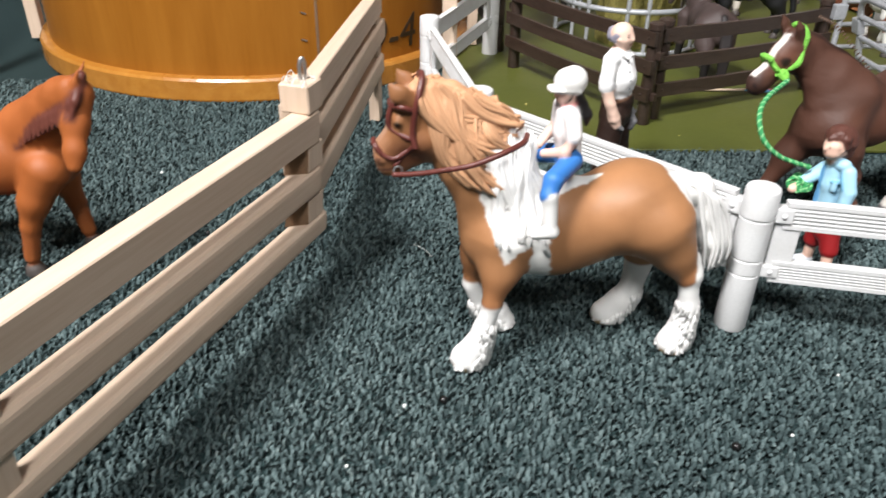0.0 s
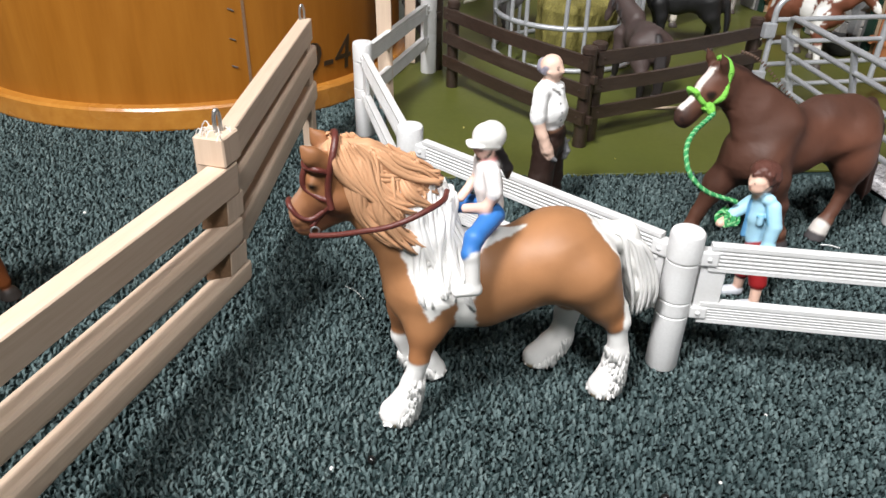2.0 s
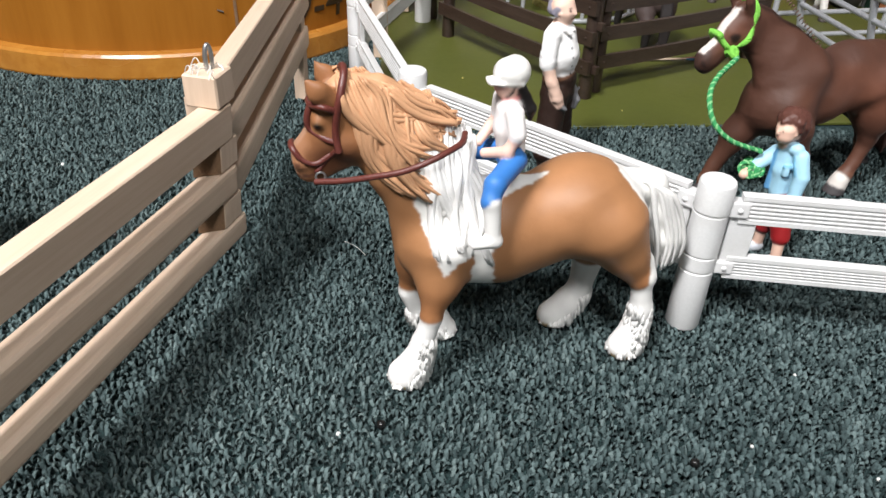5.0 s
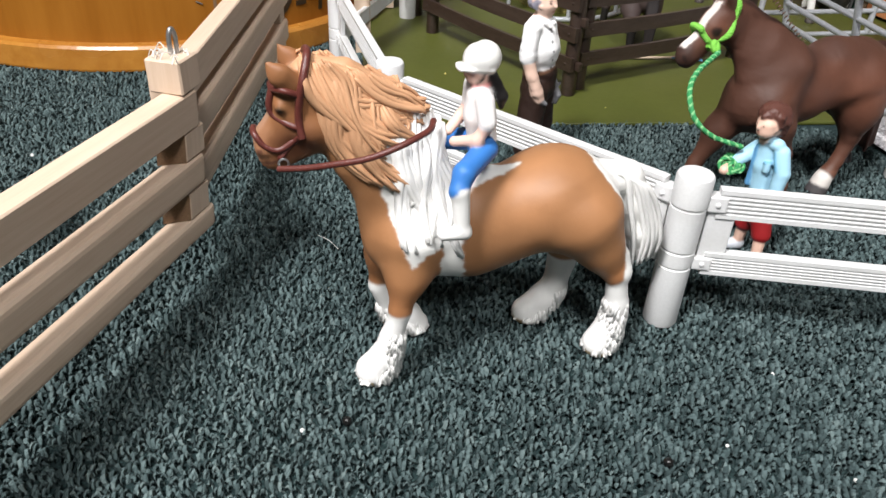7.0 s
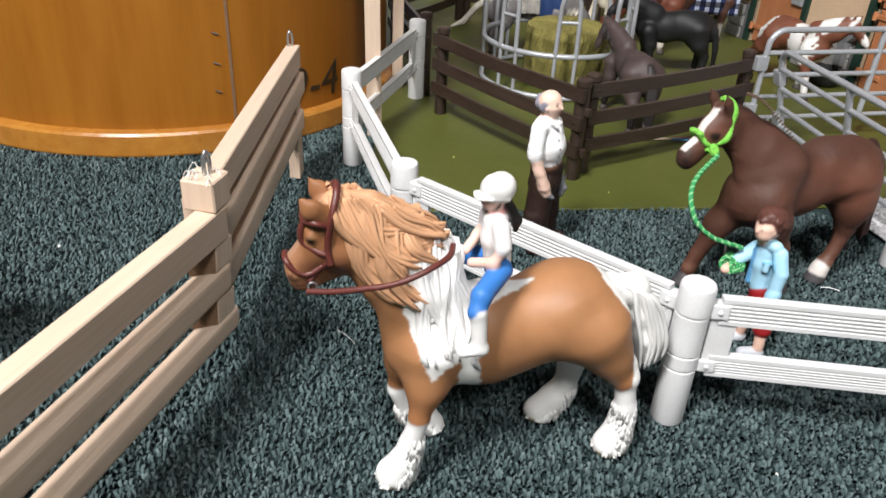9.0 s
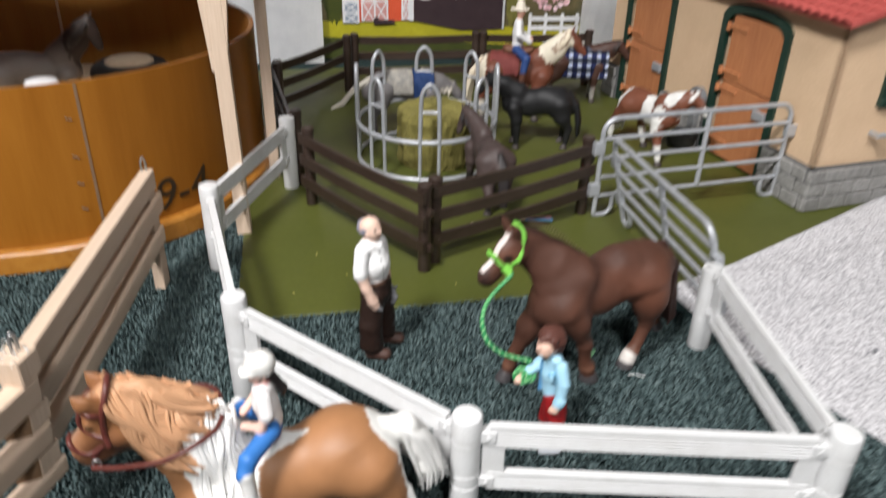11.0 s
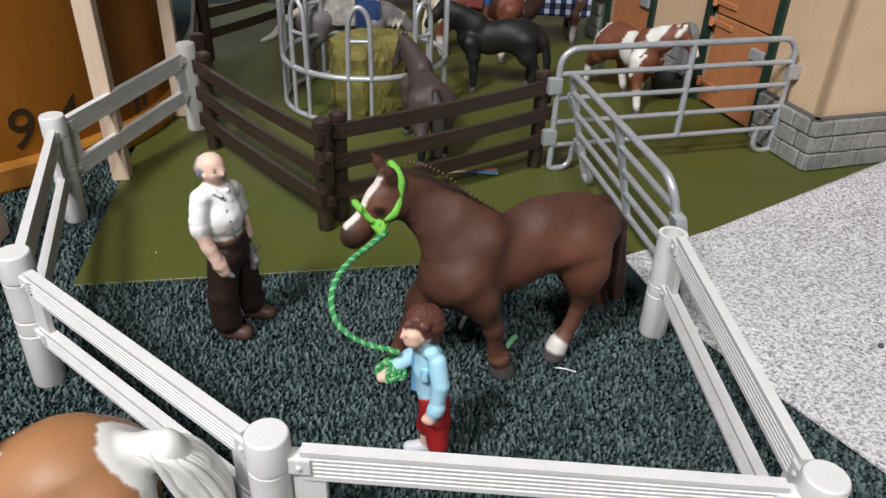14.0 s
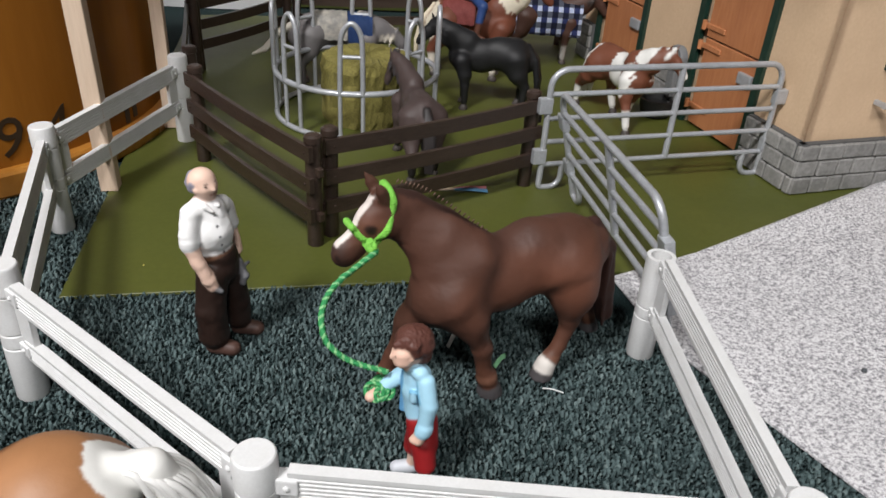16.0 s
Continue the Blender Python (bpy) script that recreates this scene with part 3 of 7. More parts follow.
part("ridge_cap", tube(bmesh.new(), [slab @ Vector((-0.46, 0.138, 0.002)), slab @ Vector((0.002, 0.138, 0.002))], 0.0035, 10), TILE, roof, "dark red ridge cap", True)
part("post", box(bmesh.new(), (-0.012, 0.112, -0.2275), (-0.002, 0.122, 0.032), 0.0005, 1), PINE_UP, roof, "square pine post")
part("post", box(bmesh.new(), (-0.440, -0.010, -0.2275), (-0.428, 0.002, -0.0075), 0.0005, 1), PINE_UP, roof, "square pine post")
part("post", box(bmesh.new(), (-0.440, 0.112, -0.2275), (-0.428, 0.122, 0.032), 0.0005, 1), PINE_UP, roof, "square pine post")

# ---- grey corral panels ----
def corral_panel(a, b, h, lean=0.0):
    m, L = along(a, b)
    m, low = m @ pose(0, 0, 0, lean, 0, 0), 0.0215
    t = thing("corral_gate", "grey plastic tube corral panel with five rails" + (", leaning over" if lean else ""), "corral panel", m, group="grey corral panels")
    r, c = 0.0024, 0.013
    arc0 = [(c - c * math.cos(k * math.pi / 12), 0, h - c + c * math.sin(k * math.pi / 12)) for k in range(7)]
    arc1 = [(L - c + c * math.sin(k * math.pi / 12), 0, h - c + c * math.cos(k * math.pi / 12)) for k in range(7)]
    part("frame", tube(bmesh.new(), [(0, 0, 0.010), *arc0, *arc1, (L, 0, 0.010)], r, 12), STEEL, t, smooth=True)
    for i in range(1, 5):
        z = h - i * (h - low) / 4
        part("rail", tube(bmesh.new(), [(0.001, 0, z), (L - 0.001, 0, z)], r * 0.85, 10), STEEL, t, smooth=True)
    part("upright", tube(bmesh.new(), [(L * 0.54, 0, low), (L * 0.54, 0, h)], r * 1.05, 10), STEEL, t, smooth=True)
    for x, s in ((0.0, 1), (L, -1)):
        part("foot", tube(bmesh.new(), smooth_path([(x, 0, 0.012), (x, 0, 0.004), (x + s * 0.004, 0, 0.0022), (x + s * 0.012, 0, 0.003), (x + s * 0.017, 0, 0.009), (x + s * 0.017, 0, low)], 5), r * 0.95, 10), STEEL, t, smooth=True)
        for z in (h * 0.72, h * 0.30):
            part("hinge", box(bmesh.new(), (x - s * 0.008, -0.003, z - 0.006), (x + s * 0.0025, 0.003, z + 0.006), 0.001) if s > 0 else box(bmesh.new(), (x - 0.0025, -0.003, z - 0.006), (x + 0.008, 0.003, z + 0.006), 0.001), STEEL, t)
    return t


corral_panel((0.377, 0.662), (0.3905, 0.488), 0.087, 14)
corral_panel((0.352, 0.676), (0.545, 0.712), 0.095)

# ---- ring feeder with a hay bale ----
FC, FR = (0.210, 0.835), 0.073
feeder = thing("hay_feeder", "grey ring feeder with tall hoops round a bale", "hay feeder", pose(*FC, 0.001))


def circle(r, z, n=56):
    return [(r * math.cos(2 * math.pi * k / n), r * math.sin(2 * math.pi * k / n), z) for k in range(n)]


part("base_ring", tube(bmesh.new(), circle(FR, 0.0026), 0.0024, 10, True), STEEL, feeder, smooth=True)
part("middle_ring", tube(bmesh.new(), circle(FR, 0.042), 0.0026, 10, True), STEEL, feeder, smooth=True)
for i in range(8):
    a0 = -math.pi / 2 - 0.045 + i * math.pi / 4
    w = 0.0095
    pts = smooth_path([(0, -w, 0.042), (0, -w * 0.95, 0.070), (0, -w * 0.8, 0.091), (0, 0, 0.100), (0, w * 0.8, 0.091), (0, w * 0.95, 0.070), (0, w, 0.042)], 5)
    ob = part("hoop", tube(bmesh.new(), pts, 0.0022, 9), STEEL, feeder, smooth=True)
    ob.matrix_basis = pose(FR * math.cos(a0), FR * math.sin(a0), 0, 0, 0, math.degrees(a0))
    ob = part("cross_bar", tube(bmesh.new(), [(0, -w * 0.93, 0.073), (0, w * 0.93, 0.073)], 0.0017, 8), STEEL, feeder, smooth=True)
    ob.matrix_basis = pose(FR * math.cos(a0), FR * math.sin(a0), 0, 0, 0, math.degrees(a0))
    for s in (-1, 1):
        a = a0 + s * w / FR
        part("lower_bar", tube(bmesh.new(), [(FR * math.cos(a), FR * math.sin(a), 0.003), (FR * math.cos(a), FR * math.sin(a), 0.042)], 0.0019, 8), STEEL, feeder, smooth=True)

bm = bmesh.new()
rows, seg = [], 72
for r, z in ((0.040, 0.0), (0.041, 0.006), (0.040, 0.016), (0.041, 0.027), (0.040, 0.039), (0.041, 0.049), (0.0385, 0.0555), (0.0315, 0.0575), (0.021, 0.058), (0.011, 0.0575), (0.001, 0.057)):
    rows.append([bm.verts.new(((r + 0.0025 * noise.noise(Vector((k * 0.9, z * 160, r * 60)))) * math.cos(2 * math.pi * k / seg), (r + 0.0025 * noise.noise(Vector((k * 0.9, z * 160, r * 60)))) * math.sin(2 * math.pi * k / seg), z + (0.0025 * noise.noise(Vector((k * 0.7, r * 300, 3))) if z > 0.052 else 0))) for k in range(seg)])
for a, b in zip(rows, rows[1:]):
    for k in range(seg):
        bm.faces.new((a[k], a[(k + 1) % seg], b[(k + 1) % seg], b[k]))
bm.faces.new(rows[0][::-1])
bm.faces.new(rows[-1])
solo("hay_bale", bm, HAY, "round bale of yellow green hay inside the feeder", "hay bale", pose(0.219, 0.829, 0.001))

# ---- toy stable ----
BC = (0.560, 0.681)
yaw = math.degrees(math.atan2(0.20, 0.98))
barn = thing("toy_stable", "tan toy stable with red tiled roof and stone base", "toy stable", pose(*BC, 0.001, 0, 0, yaw))
BL, BD, BH = 0.392, 0.27, 0.175   # front wall runs along +y, gable along +x
RIDGE, RISE = 0.140, math.tan(radians(15.0))
# front wall with two arched doorways
DOORS = ((0.071, 0.087), (0.262, 0.088))


def wall_with_openings(length, height, thick, openings, axis):
    """A wall along x with arched openings (x0, width, z0, z1) cut through it."""
    bm = bmesh.new()
    xs = [0.0]
    cols = []
    for x0, w, z0, z1 in openings:
        cols.append((xs[-1], x0, None))
        n = 10
        for k in range(n):
            u0, u1 = k / n, (k + 1) / n
            rise = 0.16 * w
            za = z1 - rise + rise * math.sqrt(max(0, 1 - (2 * u0 - 1) ** 2))
            zb = z1 - rise + rise * math.sqrt(max(0, 1 - (2 * u1 - 1) ** 2))
            cols.append((x0 + w * u0, x0 + w * u1, (z0, za, zb)))
        xs.append(x0 + w)
    cols.append((xs[-1], length, None))
    for xa, xb, hole in cols:
        spans = [((0, 0), (height, height))] if hole is None else [((hole[1], hole[2]), (height, height))] + ([((0, 0), (hole[0], hole[0]))] if hole[0] > 0.001 else [])
        for (la, lb), (ha, hb) in spans:
            v = [bm.verts.new(p) for p in ((xa, 0, la), (xb, 0, lb), (xb, 0, hb), (xa, 0, ha), (xa, thick, la), (xb, thick, lb), (xb, thick, hb), (xa, thick, ha))]
            for f in ((0, 1, 2, 3), (7, 6, 5, 4), (0, 4, 5, 1), (3, 2, 6, 7), (0, 3, 7, 4), (1, 5, 6, 2)):
                bm.faces.new([v[i] for i in f])
    bmesh.ops.remove_doubles(bm, verts=bm.verts, dist=1e-5)
    return bm


def arch(bm, x0, w, z0, z1, y0, y1, border):
    """An arched frame band round an opening."""
    n = 14
    rise = 0.16 * w
    inner = [(x0, z0)] + [(x0 + w * k / n, z1 - rise + rise * math.sqrt(max(0, 1 - (2 * k / n - 1) ** 2))) for k in range(n + 1)] + [(x0 + w, z0)]
    cx, cz = x0 + w / 2, z0
    outer = []
    for x, z in inner:
        sx = (w / 2 + border) / (w / 2)
        sz = (z1 - z0 + border) / (z1 - z0)
        outer.append((cx + (x - cx) * sx, cz + (z - cz) * sz))
    vi0, vo0 = [bm.verts.new((x, y0, z)) for x, z in inner], [bm.verts.new((x, y0, z)) for x, z in outer]
    vi1, vo1 = [bm.verts.new((x, y1, z)) for x, z in inner], [bm.verts.new((x, y1, z)) for x, z in outer]
    for k in range(len(inner) - 1):
        bm.faces.new((vi0[k], vi0[k + 1], vo0[k + 1], vo0[k]))
        bm.faces.new((vo0[k], vo0[k + 1], vo1[k + 1], vo1[k]))
        bm.faces.new((vi1[k + 1], vi1[k], vi0[k], vi0[k + 1]))
        bm.faces.new((vo1[k], vo1[k + 1], vi1[k + 1], vi1[k]))
    for k in (0, -1):
        bm.faces.new((vi0[k], vo0[k], vo1[k], vi1[k]))
    return bm


front = pose(0, 0, 0, 0, 0, 90)       # x of the wall runs along barn +y, its y points to barn -x
fw = part("front_wall", wall_with_openings(BL, BH, 0.006, [(x0, w, 0.0, 0.158) for x0, w in DOORS], 0), STUCCO, barn, "smooth tan stucco front wall")
fw.matrix_basis = front @ pose(0, -0.006, 0)
part("gable_wall", wall_with_openings(BD, BH + 0.002, 0.006, [(0.0625, 0.057, 0.104, 0.164)], 0), STUCCO, barn, "tan stucco end wall with combed texture")
# taller wing with a door beyond the lean-to roof
wing = part("wing_wall", wall_with_openings(0.175, 0.262, 0.006, [(0.030, 0.088, 0.0, 0.150)], 0), STUCCO, barn, "tall tan stucco wing wall")
wing.matrix_basis = pose(0.188, -0.003, 0)
part("wing_trim", arch(bmesh.new(), 0.030, 0.088, 0.0, 0.150, -0.004, 0.002, 0.008), TRIMGREEN, wing, "dark green arched door surround")
part("wing_door", box(bmesh.new(), (0.031, 0.001, 0.003), (0.117, 0.005, 0.149), 0.0006, 1), DOORWOOD, wing, "orange brown plank door")
bm = bmesh.new()
lo = [bm.verts.new((x, 0.0, z)) for x, z in ((0.0, BH + 0.002), (BD, BH + 0.002), (RIDGE, BH + 0.002 + RIDGE * RISE))]
hi = [bm.verts.new((v.co.x, 0.006, v.co.z)) for v in lo]
bm.faces.new(lo)
bm.faces.new(hi[::-1])
for k in range(3):
    bm.faces.new((lo[k], lo[(k + 1) % 3], hi[(k + 1) % 3], hi[k]))
part("gable_top", bm, STUCCO, barn)
part("back_wall", box(bmesh.new(), (BD - 0.006, 0.0, 0), (BD, BL, BH)), STUCCO, barn)
part("far_wall", box(bmesh.new(), (0.006, BL - 0.006, 0), (BD - 0.006, BL, BH)), STUCCO, barn)
part("inner_floor", box(bmesh.new(), (0.006, 0.006, 0), (BD - 0.006, BL - 0.006, 0.004)), BLACKISH, barn)
for x0, w in DOORS:
    fr = part("door_frame", arch(bmesh.new(), x0, w, 0.0, 0.158, -0.002, 0.0035, 0.008), TRIMGREEN, barn, "dark green arched door surround")
    fr.matrix_basis = front
    d = part("door", box(bmesh.new(), (x0 + 0.001, -0.004, 0.003), (x0 + w - 0.008, 0.001, 0.083), 0.0006, 1), DOORWOOD, barn, "orange brown half door, lower leaf")
    d.matrix_basis = front
    d2 = part("door", wall_with_openings(w - 0.009, 0.152 - 0.085, 0.004, [], 0), DOORWOOD, barn, "orange brown half door, upper leaf")
    d2.matrix_basis = front @ pose(x0 + 0.001, -0.003, 0.085)
    for z in (0.020, 0.076, 0.094, 0.140):
        h = part("hinge_strap", box(bmesh.new(), (x0 + w - 0.034, 0.001, z - 0.0025), (x0 + w - 0.002, 0.0028, z + 0.0025), 0.0006, 1), DOORWOOD, d, "orange moulded strap hinge")
        part("hinge_knuckle", lathe(bmesh.new(), [(0.0024, z - 0.004), (0.0024, z + 0.004)], 8, (x0 + w - 0.004, 0.003)), DOORWOOD, d)
    part("latch", box(bmesh.new(), (x0 + 0.002, 0.001, 0.060), (x0 + 0.020, 0.005, 0.070), 0.0012, 2), STEEL, d, "grey door latch")
wf = part("window", arch(bmesh.new(), 0.0625, 0.057, 0.104, 0.164, -0.004, 0.003, 0.0085), TRIMGREEN, barn, "dark green arched window frame")
part("sill", box(bmesh.new(), (0.0535, -0.006, 0.097), (0.1285, 0.002, 0.105), 0.0008, 1), TRIMGREEN, wf)
part("glazing_bar", box(bmesh.new(), (0.089, -0.001, 0.104), (0.093, 0.002, 0.163), 0.0004, 1), TRIMGREEN, wf)
part("glazing_bar", box(bmesh.new(), (0.0625, -0.0012, 0.132), (0.1195, 0.0018, 0.136), 0.0004, 1), TRIMGREEN, wf)
GLASS = bpy.data.materials.new("window_glass")
GLASS.use_nodes = True
g = GLASS.node_tree.nodes["Principled BSDF"]
g.inputs["Transmission Weight"].default_value, g.inputs["Roughness"].default_value, g.inputs["IOR"].default_value = 1.0, 0.05, 1.4
part("pane", box(bmesh.new(), (0.0625, 0.0028, 0.104), (0.1195, 0.0038, 0.164)), GLASS, wf, "clear window pane")
# hitching rail on the gable
hr = part("hitching_rail", tube(bmesh.new(), [(0.052, -0.013, 0.073), (0.155, -0.013, 0.073)], 0.0026, 10), STEEL, barn, "grey hitching rail on brackets", True)
for x in (0.056, 0.122):
    part("bracket", box(bmesh.new(), (x - 0.0015, -0.013, 0.070), (x + 0.0015, 0.0, 0.074), 0.0005, 1), STEEL, hr)
# stone base
rng = random.Random(8)


def stones(origin, length, out):
    b = part("stone_base", box(bmesh.new(), (0, -0.006, 0), (length, -0.0005, 0.042)), MORTAR, barn, "rough grey stone base course")
    b.matrix_basis = origin
    z = 0.0
    for h in (0.0145, 0.0140, 0.0130):
        x = 0.0
        while x < length - 0.002:
            w = min(rng.uniform(0.014, 0.032), length - x)
            bm = box(bmesh.new(), (x + 0.0005, -out - rng.uniform(0, 0.0012), z + 0.0005), (x + w - 0.0005, -0.004, z + h - 0.0005), 0.0009, 1)
            part("stone", bm, STONE, b)
            x += w
        z += h
    return b


stones(pose(-0.008, 0, 0), 0.196, 0.0085)


def front_stones(x0, x1):
    stones(pose(0, x1, 0, 0, 0, -90), x1 - x0, 0.0085)


front_stones(-0.008, DOORS[0][0] - 0.009)
front_stones(DOORS[0][0] + DOORS[0][1] + 0.009, DOORS[1][0] - 0.009)
front_stones(DOORS[1][0] + DOORS[1][1] + 0.009, BL)
# roof: two slopes, tiled towards the yard
deck = pose(-0.016, -0.016, BH + 0.0015, 0, -15.0, 0)
RW, RL = (RIDGE + 0.016) / math.cos(radians(15.0)), 0.436
part("roof_deck", box(bmesh.new(), (0, 0, -0.003), (RW, RL, 0.001), 0.0006, 1, deck), TILE, barn)
top = deck @ Vector((RW, 0, 0))
back = Matrix.Translation(top) @ pose(0, 0, 0, 0, 15.0, 0)
part("roof_deck", box(bmesh.new(), (0.001, 0, -0.003), (RW, RL, 0.001), 0.0006, 1, back), TILE, barn)
small = mesh_of("roof_tile_small", roof_tile(0.0109, 0.0146), TILE)
for i in range(40):
    for j in range(11):
        part("roof_tile", small, TILE, barn).matrix_basis = deck @ pose(-0.002 + 0.0146 * j, 0.0109 * (i + 1), 0.0005, 0, 0, -90)
part("ridge_board", box(bmesh.new(), (RW - 0.002, 0, 0.000), (RW + 0.005, RL, 0.007), 0.0008, 1, deck), STUCCO, barn, "tan ridge board along the roof top")

# ---- printed backdrop and foam boards behind the yard ----
PY = 1.25


def flat_material(name, a, b, fine=60.0, coarse=12.0):
    return material(name, a, b, fine, coarse, 0.35, relief=0)


poster = thing("printed_backdrop", "glossy print of a red barn, lawn and blossom tree", "poster", pose(0, PY, 0.0))


def patch(name, pts, layer, mat):
    bm = bmesh.new()
    bm.faces.new([bm.verts.new((x, -0.0006 * layer, z)) for x, z in pts])
    return part(name, bm, mat, poster)


part("board", box(bmesh.new(), (0.085, 0.0, 0.0), (0.50, 0.004, 0.34)), flat_material("print_woods", (0.045, 0.05, 0.02), (0.16, 0.12, 0.06), 40, 8), poster, "printed paper with autumn woods")
P_SKY = flat_material("print_hills", (0.24, 0.16, 0.09), (0.42, 0.32, 0.20), 30, 10)
P_LAWN = flat_material("print_lawn", (0.30, 0.28, 0.012), (0.42, 0.38, 0.025))
P_SHADE = flat_material("print_lawn_shade", (0.035, 0.045, 0.01), (0.06, 0.07, 0.015))
P_RED = flat_material("print_red_boards", (0.55, 0.075, 0.03), (0.62, 0.10, 0.045))
P_DARK = flat_material("print_dark_boards", (0.030, 0.018, 0.022), (0.045, 0.028, 0.032))
P_ROOF = flat_material("print_roof", (0.42, 0.43, 0.44), (0.52, 0.53, 0.53))
P_WHITE = flat_material("print_white", (0.62, 0.62, 0.63), (0.72, 0.72, 0.73))
P_GLASS = flat_material("print_pane", (0.20, 0.25, 0.32), (0.30, 0.34, 0.40))
P_PINK = flat_material("print_blossom", (0.46, 0.22, 0.25), (0.86, 0.58, 0.62), 130, 40)
P_PINK2 = flat_material("print_pale_blossom", (0.62, 0.40, 0.44), (0.92, 0.72, 0.76), 160, 40)
P_GOLD = flat_material("print_gold_leaves", (0.30, 0.19, 0.05), (0.52, 0.38, 0.14), 120, 40)
P_RUST = flat_material("print_rust_leaves", (0.16, 0.08, 0.03), (0.34, 0.20, 0.09), 120, 40)
P_TREE = flat_material("print_leaves", (0.10, 0.10, 0.02), (0.18, 0.16, 0.05), 160, 30)
patch("print_hill", [(0.095, 0.17), (0.30, 0.16), (0.49, 0.18), (0.49, 0.33), (0.095, 0.33)], 1, P_SKY)
patch("print_lawn", [(0.085, 0.033), (0.50, 0.015), (0.50, 0.052), (0.33, 0.048), (0.22, 0.062), (0.085, 0.058)], 1, P_LAWN)
patch("print_shade", [(0.085, 0.001), (0.50, 0.001), (0.50, 0.016), (0.085, 0.034)], 2, P_SHADE)
rng = random.Random(3)


def blob(name, cx, cz, rx, rz, mat, layer, n=40):
    patch(name, [(cx + rx * (1 + rng.uniform(-0.16, 0.12)) * math.cos(2 * math.pi * k / n), cz + rz * (1 + rng.uniform(-0.16, 0.12)) * math.sin(2 * math.pi * k / n)) for k in range(n)], layer, mat)


for k in range(170):
    blob("print_leaves", rng.uniform(0.098, 0.487), rng.uniform(0.17, 0.325), rng.uniform(0.005, 0.013), rng.uniform(0.006, 0.018), (P_GOLD, P_RUST, P_TREE, P_SKY)[k % 4], 1.2 + 0.004 * k, 10)
blob("print_tree", 0.385, 0.135, 0.022, 0.085, P_TREE, 2)
blob("print_blossom", 0.442, 0.160, 0.036, 0.070, P_PINK, 2.5, 70)
for k in range(240):
    a, rr = rng.uniform(0, 6.28), math.sqrt(rng.random())
    blob("print_blossom", 0.441 + 0.044 * rr * math.cos(a), 0.158 + 0.086 * rr * math.sin(a), rng.uniform(0.002, 0.006), rng.uniform(0.002, 0.005), (P_PINK, P_PINK2, P_PINK)[k % 3], 3 + 0.006 * k, 9)
blob("print_tree", 0.105, 0.105, 0.018, 0.050, P_SHADE, 2)
patch("print_wall", [(0.118, 0.057), (0.226, 0.059), (0.226, 0.155), (0.182, 0.146), (0.157, 0.178), (0.143, 0.133), (0.118, 0.124)], 4, P_RED)
patch("print_gable", [(0.226, 0.058), (0.300, 0.044), (0.366, 0.046), (0.366, 0.150), (0.290, 0.222), (0.226, 0.162)], 5, P_DARK)
patch("print_roof", [(0.102, 0.122), (0.141, 0.133), (0.157, 0.182), (0.182, 0.147), (0.230, 0.160), (0.292, 0.228), (0.268, 0.230), (0.165, 0.196)], 6, P_ROOF)
patch("print_dormer", [(0.158, 0.184), (0.179, 0.153), (0.193, 0.184)], 7, P_DARK)


def strip(name, a, b, w, layer, mat):
    d = (Vector(b) - Vector(a)).normalized() * (w / 2)
    patch(name, [(a[0] + d.y, a[1] - d.x), (b[0] + d.y, b[1] - d.x), (b[0] - d.y, b[1] + d.x), (a[0] - d.y, a[1] + d.x)], layer, mat)


for a, b in (((0.102, 0.121), (0.142, 0.132)), ((0.182, 0.145), (0.229, 0.158)), ((0.142, 0.132), (0.1575, 0.180)), ((0.1575, 0.180), (0.182, 0.145))):
    strip("print_fascia", a, b, 0.0032, 8, P_WHITE)
strip("print_fascia", (0.2225, 0.059), (0.2225, 0.154), 0.0062, 8, P_WHITE)
strip("print_fascia", (0.120, 0.057), (0.120, 0.122), 0.0035, 8, P_WHITE)
strip("print_fascia", (0.365, 0.047), (0.365, 0.148), 0.0035, 8, P_ROOF)
strip("print_fascia", (0.292, 0.224), (0.368, 0.150), 0.0032, 8, P_ROOF)
strip("print_fascia", (0.228, 0.160), (0.292, 0.226), 0.0024, 8, P_ROOF)
for x0, x1, z0, z1 in ((0.283, 0.296, 0.165, 0.196), (0.236, 0.252, 0.090, 0.107), (0.285, 0.310, 0.092, 0.110), (0.335, 0.358, 0.094, 0.111)):
    patch("print_window", [(x0, z0), (x1, z0), (x1, z1), (x0, z1)], 6, P_WHITE)
    e = 0.0025
    patch("print_pane", [(x0 + e, z0 + e), (x1 - e, z0 + e), (x1 - e, z1 - e), (x0 + e, z1 - e)], 7, P_GLASS)
P_PALE = flat_material("print_faded_red", (0.48, 0.22, 0.20), (0.58, 0.30, 0.28))
for x0, x1, z0, z1, fill, cols in ((0.118, 0.143, 0.055, 0.091, P_GLASS, 1), (0.146, 0.187, 0.058, 0.130, P_PALE, 2), (0.207, 0.220, 0.060, 0.101, P_PALE, 1)):
    patch("print_door", [(x0, z0), (x1, z0), (x1, z1), (x0, z1)], 6, P_WHITE)
    e, top = 0.0028, z1 - (0.011 if cols == 2 else 0.004)
    w, h = (x1 - x0 - e) / cols, (top - z0) / 2
    for c in range(cols):
        for r in range(2):
            xa, xb, za, zb = x0 + e + c * w, x0 + (c + 1) * w, z0 + r * h + 0.001, z0 + (r + 1) * h - 0.002
            patch("print_panel", [(xa, za), (xb, za), (xb, zb), (xa, zb)], 7, fill)
            strip("print_brace", (xa, za), (xb, zb), 0.0020, 8, P_WHITE)
            strip("print_brace", (xa, zb), (xb, za), 0.0020, 8.3, P_WHITE)
